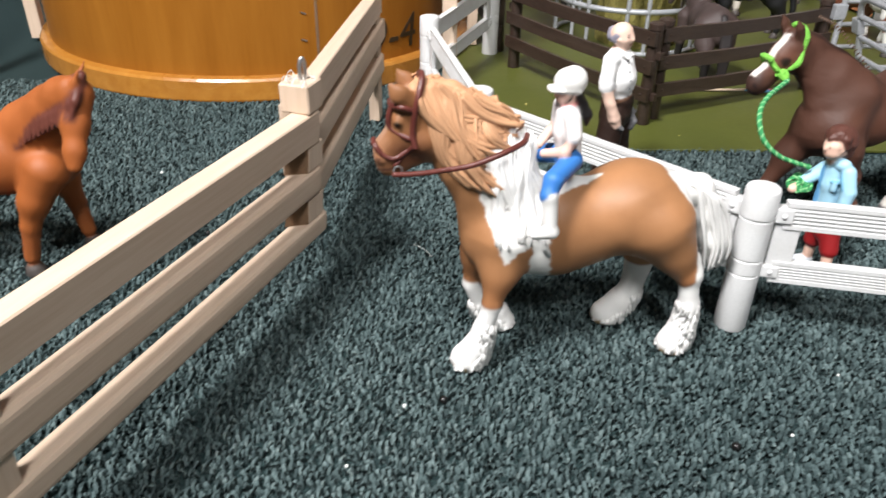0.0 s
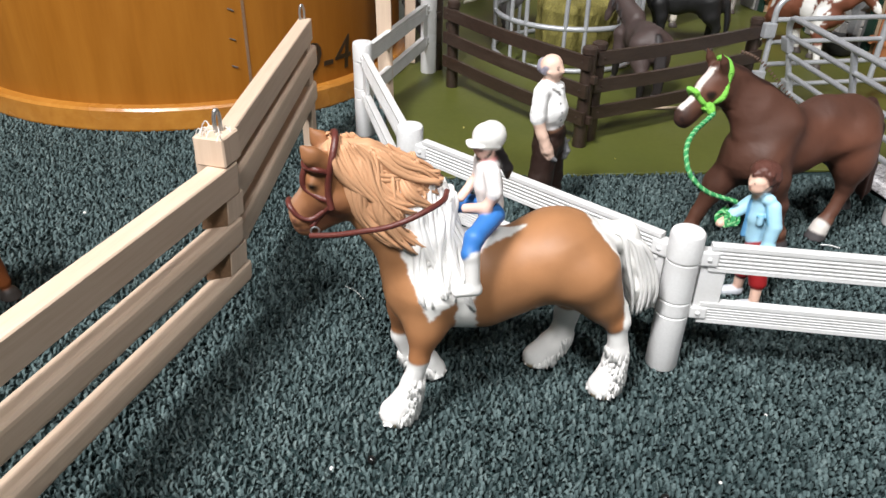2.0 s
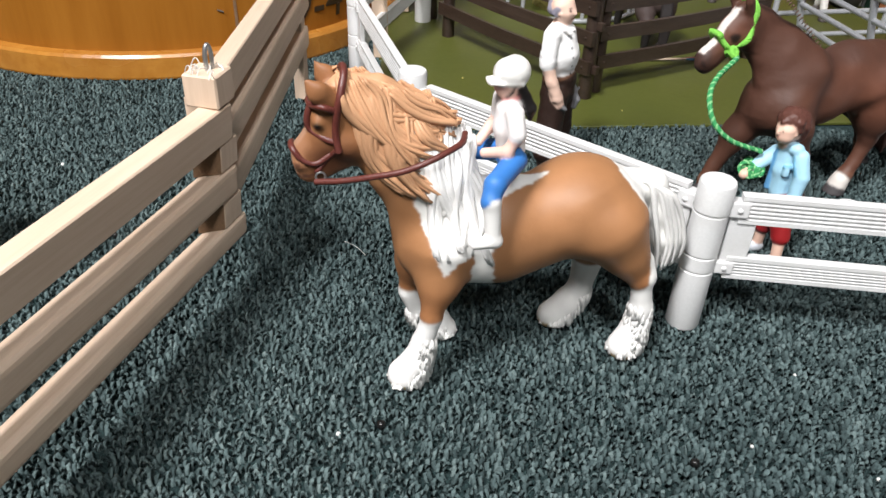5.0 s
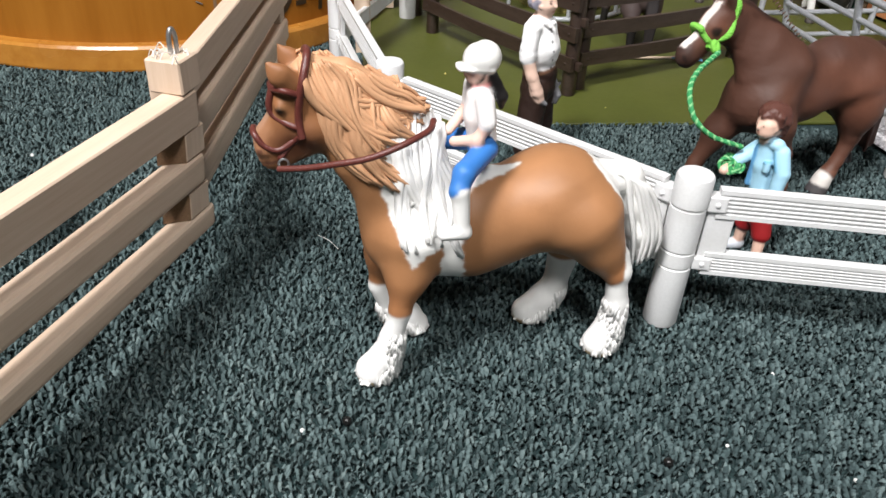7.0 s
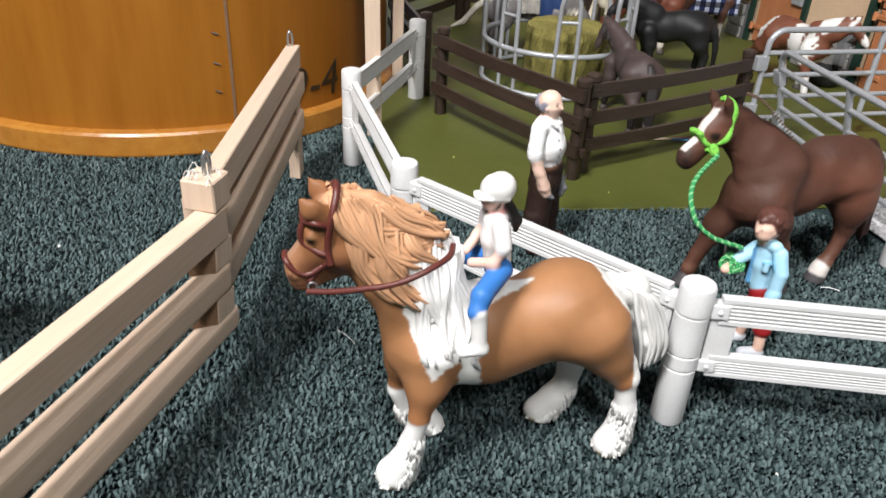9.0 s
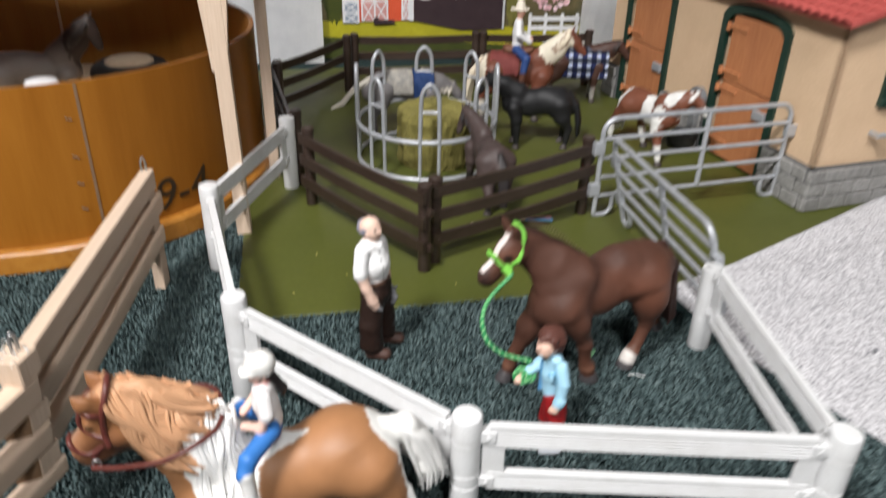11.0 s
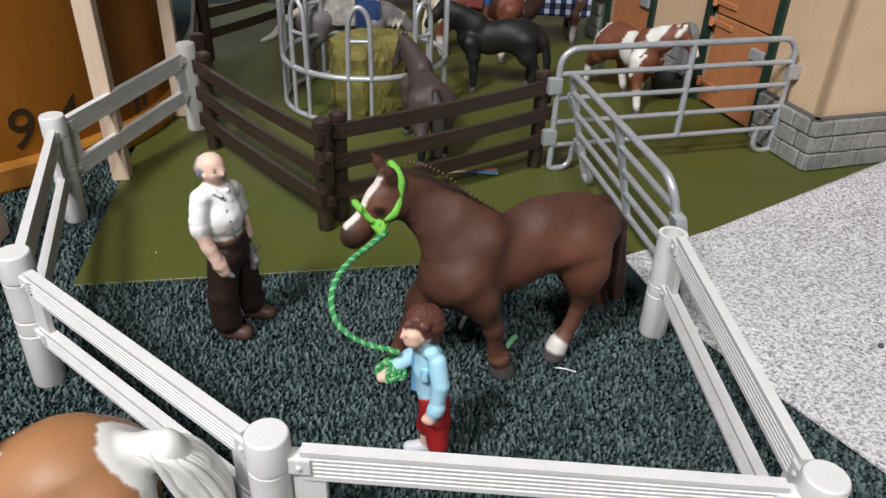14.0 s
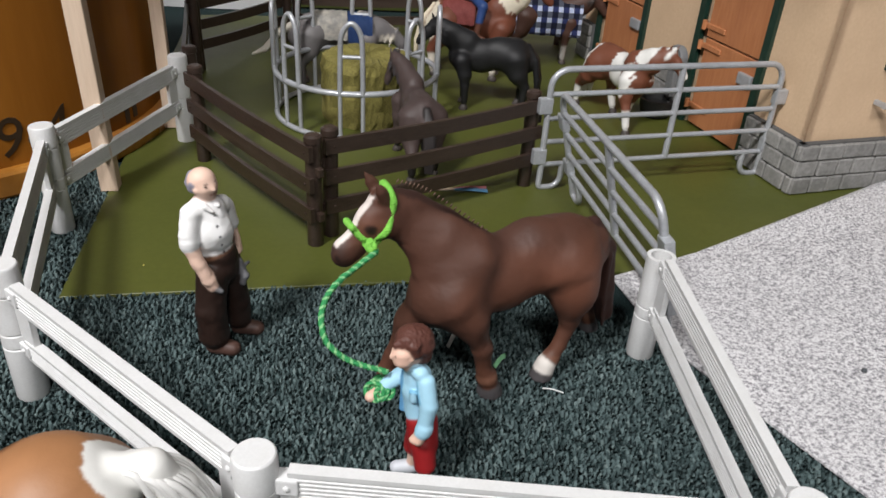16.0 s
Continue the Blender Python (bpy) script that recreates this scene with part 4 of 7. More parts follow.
patch("print_pane", [(0.151, 0.122), (0.183, 0.124), (0.183, 0.128), (0.151, 0.126)], 7, P_GLASS)
patch("print_cart", [(0.164, 0.053), (0.197, 0.055), (0.196, 0.060), (0.173, 0.061), (0.170, 0.066), (0.165, 0.063)], 9, P_DARK)
for z in (0.030, 0.044, 0.058):
    patch("print_fence_rail", [(0.405, z), (0.487, z), (0.487, z + 0.007), (0.405, z + 0.007)], 5, P_WHITE)
for x in (0.405, 0.430, 0.456, 0.480):
    patch("print_fence_post", [(x, 0.024), (x + 0.005, 0.024), (x + 0.005, 0.070), (x, 0.070)], 6, P_WHITE)


def foam(x0, x1, y, h, seed):
    bm = bmesh.new()
    n, k = 14, 12
    grid = [[bm.verts.new((x0 + (x1 - x0) * i / n, y - 0.004 * noise.noise(Vector((i * 0.6, j * 0.5, seed))), h * j / k)) for j in range(k + 1)] for i in range(n + 1)]
    for i in range(n):
        for j in range(k):
            bm.faces.new((grid[i][j], grid[i + 1][j], grid[i + 1][j + 1], grid[i][j + 1]))
    bmesh.ops.solidify(bm, geom=bm.faces[:], thickness=-0.03)
    return solo("foam_board", bm, FOAM, "rough white foam board standing behind the yard", "foam board")


foam(-0.55, 0.088, 1.225, 0.42, 1)
foam(0.485, 0.64, 1.235, 0.42, 2)


# dark timber wall with small lamps beyond the stable
BARK = material("dark_streaked_boards", (0.055, 0.045, 0.040), (0.14, 0.118, 0.105), 150, 30, 0.6, relief=0.5, stretch=(1, 1, 0.04), dirt=(0.085, 0.08, 0.085))
timber = thing("timber_wall", "dark grey streaked timber boards standing behind the stable", "timber wall")
rg = random.Random(21)
x = 0.642
while x < 1.95:
    w = rg.uniform(0.020, 0.045)
    part("board", box(bmesh.new(), (x, 1.60 - rg.uniform(0, 0.006), -0.002), (x + w - 0.0015, 1.63, 0.5), 0.002, 1), BARK, timber)
    x += w
frame_box = thing("wooden_frame", "open tan wooden frame standing behind the stable", "wooden frame", pose(1.12, 1.50, -0.002))
for lo, hi in (((0, 0, 0), (0.022, 0.022, 0.165)), ((0.30, 0, 0), (0.322, 0.022, 0.165)), ((0, 0, 0.166), (0.322, 0.022, 0.188))):
    part("beam", box(bmesh.new(), lo, hi, 0.001, 1), PINE, frame_box, "planed pale wooden beam")
part("slide", box(bmesh.new(), (0.05, 0.028, 0.03), (0.17, 0.034, 0.15), 0.002, 1, pose(0, 0, 0, 0, 14, 0)), material("pale_blue_panel", (0.30, 0.36, 0.46), (0.38, 0.44, 0.54), 300, 30, 0.4, relief=0.05), frame_box, "pale blue grey panel")
GLOW = bpy.data.materials.new("lamp_glow")
GLOW.use_nodes = True
gp = GLOW.node_tree.nodes["Principled BSDF"]
gp.inputs["Base Color"].default_value = (0.8, 0.85, 0.95, 1)
gp.inputs["Emission Color"].default_value = (0.45, 0.68, 1.0, 1)
gp.inputs["Emission Strength"].default_value = 14.0
for x, y, z, r in ((1.075, 1.545, 0.110, 0.009), (1.090, 1.55, 0.112, 0.006), (1.195, 1.56, 0.205, 0.007), (1.260, 1.56, 0.207, 0.008), (1.330, 1.56, 0.206, 0.007)):
    lamp = thing("small_lamp", "small cold white lamp glowing behind the stable", "lamp", pose(x, y, 0), "small lamps behind the stable")
    part("stem", tube(bmesh.new(), [(0, 1.598 - y, z + 0.004), (0, r * 0.5, z)], 0.003, 8), STEEL, lamp, smooth=True)
    bm = bmesh.new()
    bmesh.ops.create_uvsphere(bm, u_segments=20, v_segments=12, radius=r, matrix=pose(0, 0, z) @ Matrix.Diagonal((1.2, 1, 0.8, 1)))
    part("bulb", bm, GLOW, lamp, "glowing cold white bulb", True)

# ---- moulded toy figures ----
def clay_material(name, rough, relief):
    """Painted vinyl: the paint colours come from the mesh's paint layer."""
    m = bpy.data.materials.new(name)
    m.use_nodes = True
    nt = m.node_tree
    p = nt.nodes["Principled BSDF"]
    at = nt.nodes.new("ShaderNodeAttribute")
    at.attribute_name = "paint"
    n1, n2 = noise_node(nt, 700, 3, 0.6), noise_node(nt, 60, 3, 0.55)
    c = mix(nt, 1.0, at.outputs["Color"], ramp(nt, n2, [(0.3, (0.88, 0.88, 0.88)), (0.7, (1.08, 1.08, 1.08))]), "MULTIPLY")
    nt.links.new(c, p.inputs["Base Color"])
    nt.links.new(ramp(nt, n2, [(0.2, (rough - 0.06,) * 3), (0.8, (rough + 0.08,) * 3)]), p.inputs["Roughness"])
    p.inputs["Specular IOR Level"].default_value = 0.36
    bump(nt, n1, relief, 0.0006)
    return m


VINYL = clay_material("painted_vinyl", 0.50, 0.12)
VINYL_MATT = clay_material("matt_painted_vinyl", 0.55, 0.15)


class Clay:
    """A figure modelled from tapered limbs that melt into one another."""

    def __init__(self, colors, blend=0.004):
        self.colors, self.names, self.blend, self.segs, self.locks = colors, list(colors), blend, [], []

    def limb(self, color, pts, squash=1.0, blend=None):
        pts = [tuple(p) for p in pts]
        if len(pts) == 1:
            pts = pts * 2
        for a, b in zip(pts, pts[1:]):
            self.segs.append((self.names.index(color), np.array(a[:3]), np.array(b[:3]), a[3], b[3], squash, self.blend if blend is None else blend))

    @staticmethod
    def dist(seg, p):
        _, a, b, ra, rb, sq, _ = seg
        s = np.array((1.0, 1.0 / sq, 1.0))
        mid = np.array((0.0, (a[1] + b[1]) / 2, 0.0))
        pa, ba = (p - a - 0 * mid) * s, (b - a) * s
        t = np.clip((pa @ ba) / max(ba @ ba, 1e-12), 0, 1)
        return np.linalg.norm(pa - t[..., None] * ba, axis=-1) - (ra + t * (rb - ra))

    def skin(self, x, z, side=1):
        """How far out the surface lies at (x, z)."""
        y = np.linspace(0.045, 0.0, 91)
        p = np.stack([np.full_like(y, x), side * y, np.full_like(y, z)], 1)
        d = np.min([self.dist(s, p) for s in self.segs], axis=0)
        hit = np.nonzero(d < 0)[0]
        return y[hit[0]] if len(hit) else 0.002

    def strand(self, color, xz, r0, r1, side=1, lift=0.0):
        n = len(xz)
        pts = []
        for i, (x, z) in enumerate(xz):
            r = r0 + (r1 - r0) * i / (n - 1)
            pts.append((x, side * (self.skin(x, z, side) + lift), z, r))
        return color, pts

    def build(self, voxel, paint=None, flat=True, soften=0):
        lo = np.min([np.minimum(s[1], s[2]) - max(s[3], s[4]) * max(1, s[5]) for s in self.segs], axis=0) - 3 * voxel
        hi = np.max([np.maximum(s[1], s[2]) + max(s[3], s[4]) * max(1, s[5]) for s in self.segs], axis=0) + 3 * voxel
        if flat:
            lo[2] = max(lo[2], -3 * voxel)
        n = np.ceil((hi - lo) / voxel).astype(int) + 1
        field, raw, lab = np.full(n, 1.0), np.full(n, 1.0), np.zeros(n, dtype=np.int16)
        for s in self.segs:
            m = max(s[3], s[4]) * np.array((1, max(1, s[5]), 1)) + s[6] + 2 * voxel
            i0 = np.clip(((np.minimum(s[1], s[2]) - m - lo) / voxel).astype(int), 0, n - 1)
            i1 = np.clip(((np.maximum(s[1], s[2]) + m - lo) / voxel).astype(int) + 2, 1, n)
            if np.any(i1 <= i0):
                continue
            ax = [lo[k] + voxel * np.arange(i0[k], i1[k]) for k in range(3)]
            p = np.stack(np.meshgrid(*ax, indexing="ij"), -1)
            d = self.dist(s, p)
            sl = tuple(slice(i0[k], i1[k]) for k in range(3))
            f, k = field[sl], s[6]
            if k > 0:
                h = np.clip(0.5 + 0.5 * (f - d) / k, 0, 1)
                field[sl] = f * (1 - h) + d * h - k * h * (1 - h)
            else:
                field[sl] = np.minimum(f, d)
            near = d < raw[sl]
            raw[sl] = np.where(near, d, raw[sl])
            lab[sl] = np.where(near, s[0], lab[sl])
        if flat:
            z = lo[2] + voxel * np.arange(n[2])
            field = np.maximum(field, -z[None, None, :])
        # surface net
        ins = field < 0
        c = [ins[dx:n[0] - 1 + dx, dy:n[1] - 1 + dy, dz:n[2] - 1 + dz] for dx in (0, 1) for dy in (0, 1) for dz in (0, 1)]
        cnt = np.sum(c, axis=0)
        act = np.argwhere((cnt > 0) & (cnt < 8))
        idx = np.full(n - 1, -1, dtype=np.int64)
        idx[tuple(act.T)] = np.arange(len(act))
        pos, num = np.zeros((len(act), 3)), np.zeros(len(act))
        offs = np.array([(dx, dy, dz) for dx in (0, 1) for dy in (0, 1) for dz in (0, 1)])
        for a in range(8):
            for b in range(a + 1, 8):
                if np.abs(offs[a] - offs[b]).sum() != 1:
                    continue
                fa, fb = field[tuple((act + offs[a]).T)], field[tuple((act + offs[b]).T)]
                cross = (fa < 0) != (fb < 0)
                t = np.where(cross, fa / np.where(cross, fa - fb, 1), 0)
                pos += np.where(cross[:, None], offs[a] + t[:, None] * (offs[b] - offs[a]), 0)
                num += cross
        co = lo + voxel * (act + pos / num[:, None])
        quads = []
        for ax in range(3):
            u, v = (ax + 1) % 3, (ax + 2) % 3
            step = np.zeros(3, dtype=int)
            step[ax] = 1
            sh = [slice(None)] * 3
            sh2 = list(sh)
            sh[ax], sh2[ax] = slice(0, -1), slice(1, None)
            e = np.argwhere(ins[tuple(sh)] != ins[tuple(sh2)])
            e = e[(e[:, u] > 0) & (e[:, v] > 0) & (e[:, u] < n[u] - 1) & (e[:, v] < n[v] - 1)]
            du, dv = np.zeros(3, dtype=int), np.zeros(3, dtype=int)
            du[u], dv[v] = 1, 1
            q = np.stack([idx[tuple((e - du - dv).T)], idx[tuple((e - dv).T)], idx[tuple(e.T)], idx[tuple((e - du).T)]], 1)
            flip = ~ins[tuple(e.T)]
            q[flip] = q[flip][:, ::-1]
            quads.append(q)
        q = np.concatenate(quads)
        q = q[(q >= 0).all(1)]
        # paint
        table = np.array([self.colors[k] for k in self.names])
        col = np.zeros((len(act), 3))
        for o in offs:
            col += table[lab[tuple((act + o).T)]]
        col /= 8
        # soften the joints
        nv = len(co)
        ea, eb = np.concatenate([q[:, k] for k in range(4)]), np.concatenate([q[:, (k + 1) % 4] for k in range(4)])
        deg = np.maximum(np.bincount(ea, minlength=nv) + np.bincount(eb, minlength=nv), 1)[:, None]

        def spread(v):
            return np.stack([np.bincount(ea, v[eb, k], nv) + np.bincount(eb, v[ea, k], nv) for k in range(3)], 1) / deg

        for _ in range(soften):
            co = co + 0.55 * (spread(co) - co)
            co = co - 0.56 * (spread(co) - co)
        nrm = np.zeros_like(co)
        fn = np.cross(co[q[:, 2]] - co[q[:, 0]], co[q[:, 3]] - co[q[:, 1]])
        for k in range(4):
            np.add.at(nrm, q[:, k], fn)
        nrm /= np.maximum(np.linalg.norm(nrm, axis=1), 1e-12)[:, None]
        if paint:
            co, col = paint(co, col, nrm)
            col = 0.5 * col + 0.5 * spread(col)
        co, q = co.tolist(), q.tolist()
        shade = random.Random(1)
        for color, pts, r0, r1, flat in self.locks:
            bm = bmesh.new()
            k = len(pts)
            tube(bm, pts, [r0 * (0.3 + 0.9 * math.sin(math.pi * min(1, i / (k - 1) * 2.4) * 0.5)) + (r1 - r0) * (i / (k - 1)) ** 1.6 for i in range(k)], 7, False, flat)
            bmesh.ops.triangulate(bm, faces=[fc for fc in bm.faces if len(fc.verts) > 4])
            bm.verts.index_update()
            base = len(co)
            co += [tuple(v.co) for v in bm.verts]
            q += [[base + v.index for v in fc.verts] for fc in bm.faces]
            col = np.concatenate([col, np.tile(np.array(self.colors[color]) * shade.uniform(0.94, 1.05), (len(bm.verts), 1))])
            bm.free()
        me = bpy.data.meshes.new("figure")
        me.from_pydata(co, [], q)
        layer = me.color_attributes.new("paint", "FLOAT_COLOR", "POINT")
        layer.data.foreach_set("color", np.concatenate([np.clip(col, 0, 1), np.ones((len(col), 1))], 1).ravel())
        me.polygons.foreach_set("use_smooth", np.ones(len(q), dtype=bool))
        me.update()
        return me


def figure(name, me, mat, label, category, m, group=""):
    me.materials.append(mat)
    ob = new(name, me)
    ob.matrix_basis = m
    return tagged(ob, label, category, group)


def inside(x, z, poly):
    hit = np.zeros(len(x), dtype=bool)
    for (x0, z0), (x1, z1) in zip(poly, poly[1:] + poly[:1]):
        c = (z0 > z) != (z1 > z)
        hit ^= c & (x < (x1 - x0) * (z - z0) / (z1 - z0 + 1e-12) + x0)
    return hit


def wobble(co, scale, amp):
    return np.array([noise.noise(Vector(p) * scale) for p in co]) * amp


def lerp(a, b, t):
    return tuple(x + (y - x) * t for x, y in zip(a, b))


def mane(f, color, n, a, m, e, r0, r1, seed, side=1, jitter=0.0022, wave=0.0012, lift=0.0004):
    """Wavy locks that start along a, pass m and end along e, lying on the neck."""
    rg = random.Random(seed)
    for i in range(n):
        t = (i + rg.uniform(-0.35, 0.35)) / max(n - 1, 1)
        j = [(rg.uniform(-jitter, jitter), rg.uniform(-jitter, jitter)) for _ in range(3)]
        p = [tuple(c + d for c, d in zip(lerp(*q, t), jj)) for q, jj in zip((a, m, e), j)]
        path, ph, up = smooth_path([(*q, 0) for q in p], 8), rg.uniform(0, 6.28), rg.uniform(0, 1.0)
        for strand in (-1, 0, 1):
            pts, tip = [], 1 - 0.10 * abs(strand) * rg.random()
            for k, v in enumerate(path):
                u = k / (len(path) - 1) * tip
                g = (path[min(k + 1, len(path) - 1)] - path[max(k - 1, 0)]).normalized()
                off = strand * r0 * 0.95 * (0.55 + 0.45 * math.sin(math.pi * min(u * 1.5, 1.0))) * (1 - 0.65 * u ** 3)
                x = v.x + wave * math.sin(ph + u * 5.5) * u - g.y * off
                z = v.y + wave * 0.7 * math.cos(ph + u * 5.0) * u + g.x * off
                pts.append((x, f.skin(x, z, side) + lift + up * 0.0016 + (0.0005 if strand == 0 else 0.0), z))
            for _ in range(8):
                ys = [q[1] for q in pts]
                ys = [ys[0]] + [max(ys[k], (ys[k - 1] + 2 * ys[k] + ys[k + 1]) / 4) for k in range(1, len(ys) - 1)] + [ys[-1]]
                pts = [(q[0], y, q[2]) for q, y in zip(pts, ys)]
            f.locks.append((color, [(x, side * y, z) for x, y, z in pts], r0 * rg.uniform(0.85, 1.15), r1, 0.75))


def feather(f, color, axis, r, n, seed, z_top, z_low, length=0.006):
    """Shaggy tufts that hang over a hoof. axis: points (x, y, z) down the leg."""
    rg = random.Random(seed)
    for i in range(n):
        t = i / n
        z = z_top + (z_low - z_top) * t
        k = max(0.0, min(1.0, (axis[0][2] - z) / (axis[0][2] - axis[-1][2] + 1e-9))) * (len(axis) - 1)
        i0 = min(int(k), len(axis) - 2)
        c = Vector(axis[i0]).lerp(Vector(axis[i0 + 1]), k - i0)
        rr = r[0] + (r[1] - r[0]) * t
        g = rg.uniform(0, 6.28)
        d = Vector((math.cos(g), math.sin(g), 0))
        l = length * rg.uniform(0.45, 0.9)
        s = Vector((-d.y, d.x, 0)) * rg.uniform(-0.0015, 0.0015)
        f.locks.append((color, [tuple(c + d * rr * 0.90), tuple(c + d * (rr * 1.03) + s * 0.5 - Vector((0, 0, l * 0.4))), tuple(c + d * (rr * 1.08 + 0.0003) + s - Vector((0, 0, min(l, max(z - 0.0030, 0.0008)))))], rg.uniform(0.0007, 0.0010), 0.0003, 0.8))


def heading(x, y, dx, dy, z=0.0):
    return pose(x, y, z, 0, 0, math.degrees(math.atan2(dy, dx)))

# ---- tan and white pinto with a rider ----
PINTO = heading(0.1043, 0.3153, -0.98, -0.196)
TAN = (0.325, 0.153, 0.067)
f = Clay({"coat": TAN, "sock": (0.76, 0.75, 0.73), "mane": (0.50, 0.275, 0.150), "white_mane": (0.76, 0.75, 0.73), "eye": (0.01, 0.008, 0.006)}, blend=0.006)
f.limb("coat", [(0.0295, 0, 0.0582, 0.0188), (0.0078, 0, 0.0598, 0.0202), (-0.0064, 0, 0.0614, 0.0172), (-0.0244, 0, 0.0673, 0.0171)], squash=0.85)
f.limb("coat", [(-0.0300, 0.004, 0.0656, 0.0157), (-0.0322, 0.009, 0.0628, 0.0115)], blend=0.010)
f.limb("coat", [(-0.0250, -0.004, 0.0676, 0.0150), (-0.0329, -0.009, 0.0608, 0.0129)], blend=0.010)
for s in (1, -1):
    f.limb("coat", [(-0.0190, 0.0055 * s, 0.0670, 0.0125), (-0.0310, 0.0075 * s, 0.0630, 0.0120)], blend=0.010)
f.limb("coat", [(0.0333, 0, 0.0756, 0.0173), (0.0449, 0, 0.0951, 0.0138), (0.0574, 0, 0.1081, 0.0096), (0.0640, 0, 0.1120, 0.0085)], squash=0.64, blend=0.008)
f.limb("coat", [(0.0676, 0, 0.1121, 0.0087), (0.0687, 0, 0.1046, 0.0076), (0.0757, 0, 0.0969, 0.0058), (0.0762, 0, 0.0912, 0.0052)], squash=0.74, blend=0.004)
f.limb("coat", [(0.0622, 0, 0.0986, 0.0071), (0.0708, 0, 0.0921, 0.0043)], squash=0.74, blend=0.003)
for s in (1, -1):
    # cheek, eye socket, nostril
    f.limb("coat", [(0.0640, 0.0030 * s, 0.1010, 0.0050)], blend=0.004)
    f.limb("coat", [(0.0728, 0.0046 * s, 0.1100, 0.0022)], blend=0.002)
    f.limb("coat", [(0.0795, 0.0026 * s, 0.0945, 0.0022)], blend=0.002)
f.limb("coat", [(0.0690, 0.0052, 0.1168, 0.0040), (0.0728, 0.0066, 0.1205, 0.0036), (0.0770, 0.0066, 0.1252, 0.0005)], squash=0.6, blend=0.001)
f.limb("coat", [(0.0665, -0.0052, 0.1168, 0.0040), (0.0692, -0.0066, 0.1210, 0.0036), (0.0726, -0.0066, 0.1258, 0.0005)], squash=0.6, blend=0.001)
LEGS = (("foreN", "coat", [(0.0315, 0.009, 0.0594, 0.0115), (0.0329, 0.0115, 0.0470, 0.0070), (0.0361, 0.014, 0.0334, 0.0042)], 0.006),
        ("foreN", "sock", [(0.0360, 0.014, 0.0316, 0.0040), (0.0392, 0.014, 0.0202, 0.0041), (0.0418, 0.014, 0.0110, 0.0055), (0.0462, 0.014, 0.0050, 0.0066)], 0.002),
        ("foreF", "coat", [(0.0330, -0.009, 0.0580, 0.0112), (0.0370, -0.0115, 0.0420, 0.0075), (0.0393, -0.0115, 0.0310, 0.0047)], 0.006),
        ("foreF", "sock", [(0.0396, -0.0115, 0.0262, 0.0047), (0.0350, -0.0115, 0.0150, 0.0044), (0.0278, -0.0115, 0.0100, 0.0048), (0.0242, -0.0115, 0.0042, 0.0050)], 0.002),
        ("hindN", "coat", [(-0.0346, 0.008, 0.0616, 0.0125), (-0.0405, 0.011, 0.0508, 0.0075), (-0.0468, 0.014, 0.0400, 0.0048)], 0.008),
        ("hindN", "sock", [(-0.0482, 0.014, 0.0404, 0.0042), (-0.0508, 0.014, 0.0250, 0.0044), (-0.0500, 0.014, 0.0139, 0.0054), (-0.0462, 0.014, 0.0050, 0.0064)], 0.002),
        ("hindF", "coat", [(-0.0330, -0.009, 0.0600, 0.0138), (-0.0360, -0.0115, 0.0453, 0.0095), (-0.0368, -0.0115, 0.0385, 0.0076)], 0.006),
        ("hindF", "sock", [(-0.0370, -0.0115, 0.0335, 0.0066), (-0.0352, -0.0115, 0.0187, 0.0048), (-0.0305, -0.0115, 0.0108, 0.0058), (-0.0235, -0.0115, 0.0045, 0.0060)], 0.002))
for _, color, pts, bl in LEGS:
    f.limb(color, pts, blend=bl)
f.limb("sock", [(-0.0495, 0.013, 0.0470, 0.0028), (-0.0505, 0.014, 0.0400, 0.0036)], blend=0.003)
f.limb("sock", [(-0.0430, 0, 0.0760, 0.0050), (-0.0520, 0, 0.0740, 0.0056), (-0.0585, 0, 0.0630, 0.0062), (-0.0628, 0, 0.0500, 0.0062), (-0.0645, 0, 0.0405, 0.0040)], blend=0.003)
rg = random.Random(2)
for i in range(70):
    a, b = rg.uniform(-0.0065, 0.0065), rg.uniform(-0.0065, 0.0065)
    path = smooth_path([(-0.0420 + a * 0.2, b * 0.4, 0.0765), (-0.0530 + a * 0.75, b * 0.9, 0.0745 + a * 0.4), (-0.0590 + a * 0.95, b * 1.0, 0.0625), (-0.0632 + a * 1.0, b * 1.0, 0.049), (-0.0640 + a * 0.8 + rg.uniform(-0.001, 0.001), b * 0.7, 0.0365 + rg.uniform(-0.002, 0.005))], 6)
    f.locks.append(("sock", [tuple(p) for p in path], 0.0013, 0.0004, 0.8))
for seed, (key, color, pts, _) in enumerate(LEGS):
    if color == "sock":
        ax = [p[:3] for p in pts]
        top = pts[1][2] + 0.006
        feather(f, "sock", ax, (pts[1][3] * 0.98, pts[3][3] * 1.00), 300, seed + 3, top, 0.0052, 0.0080)
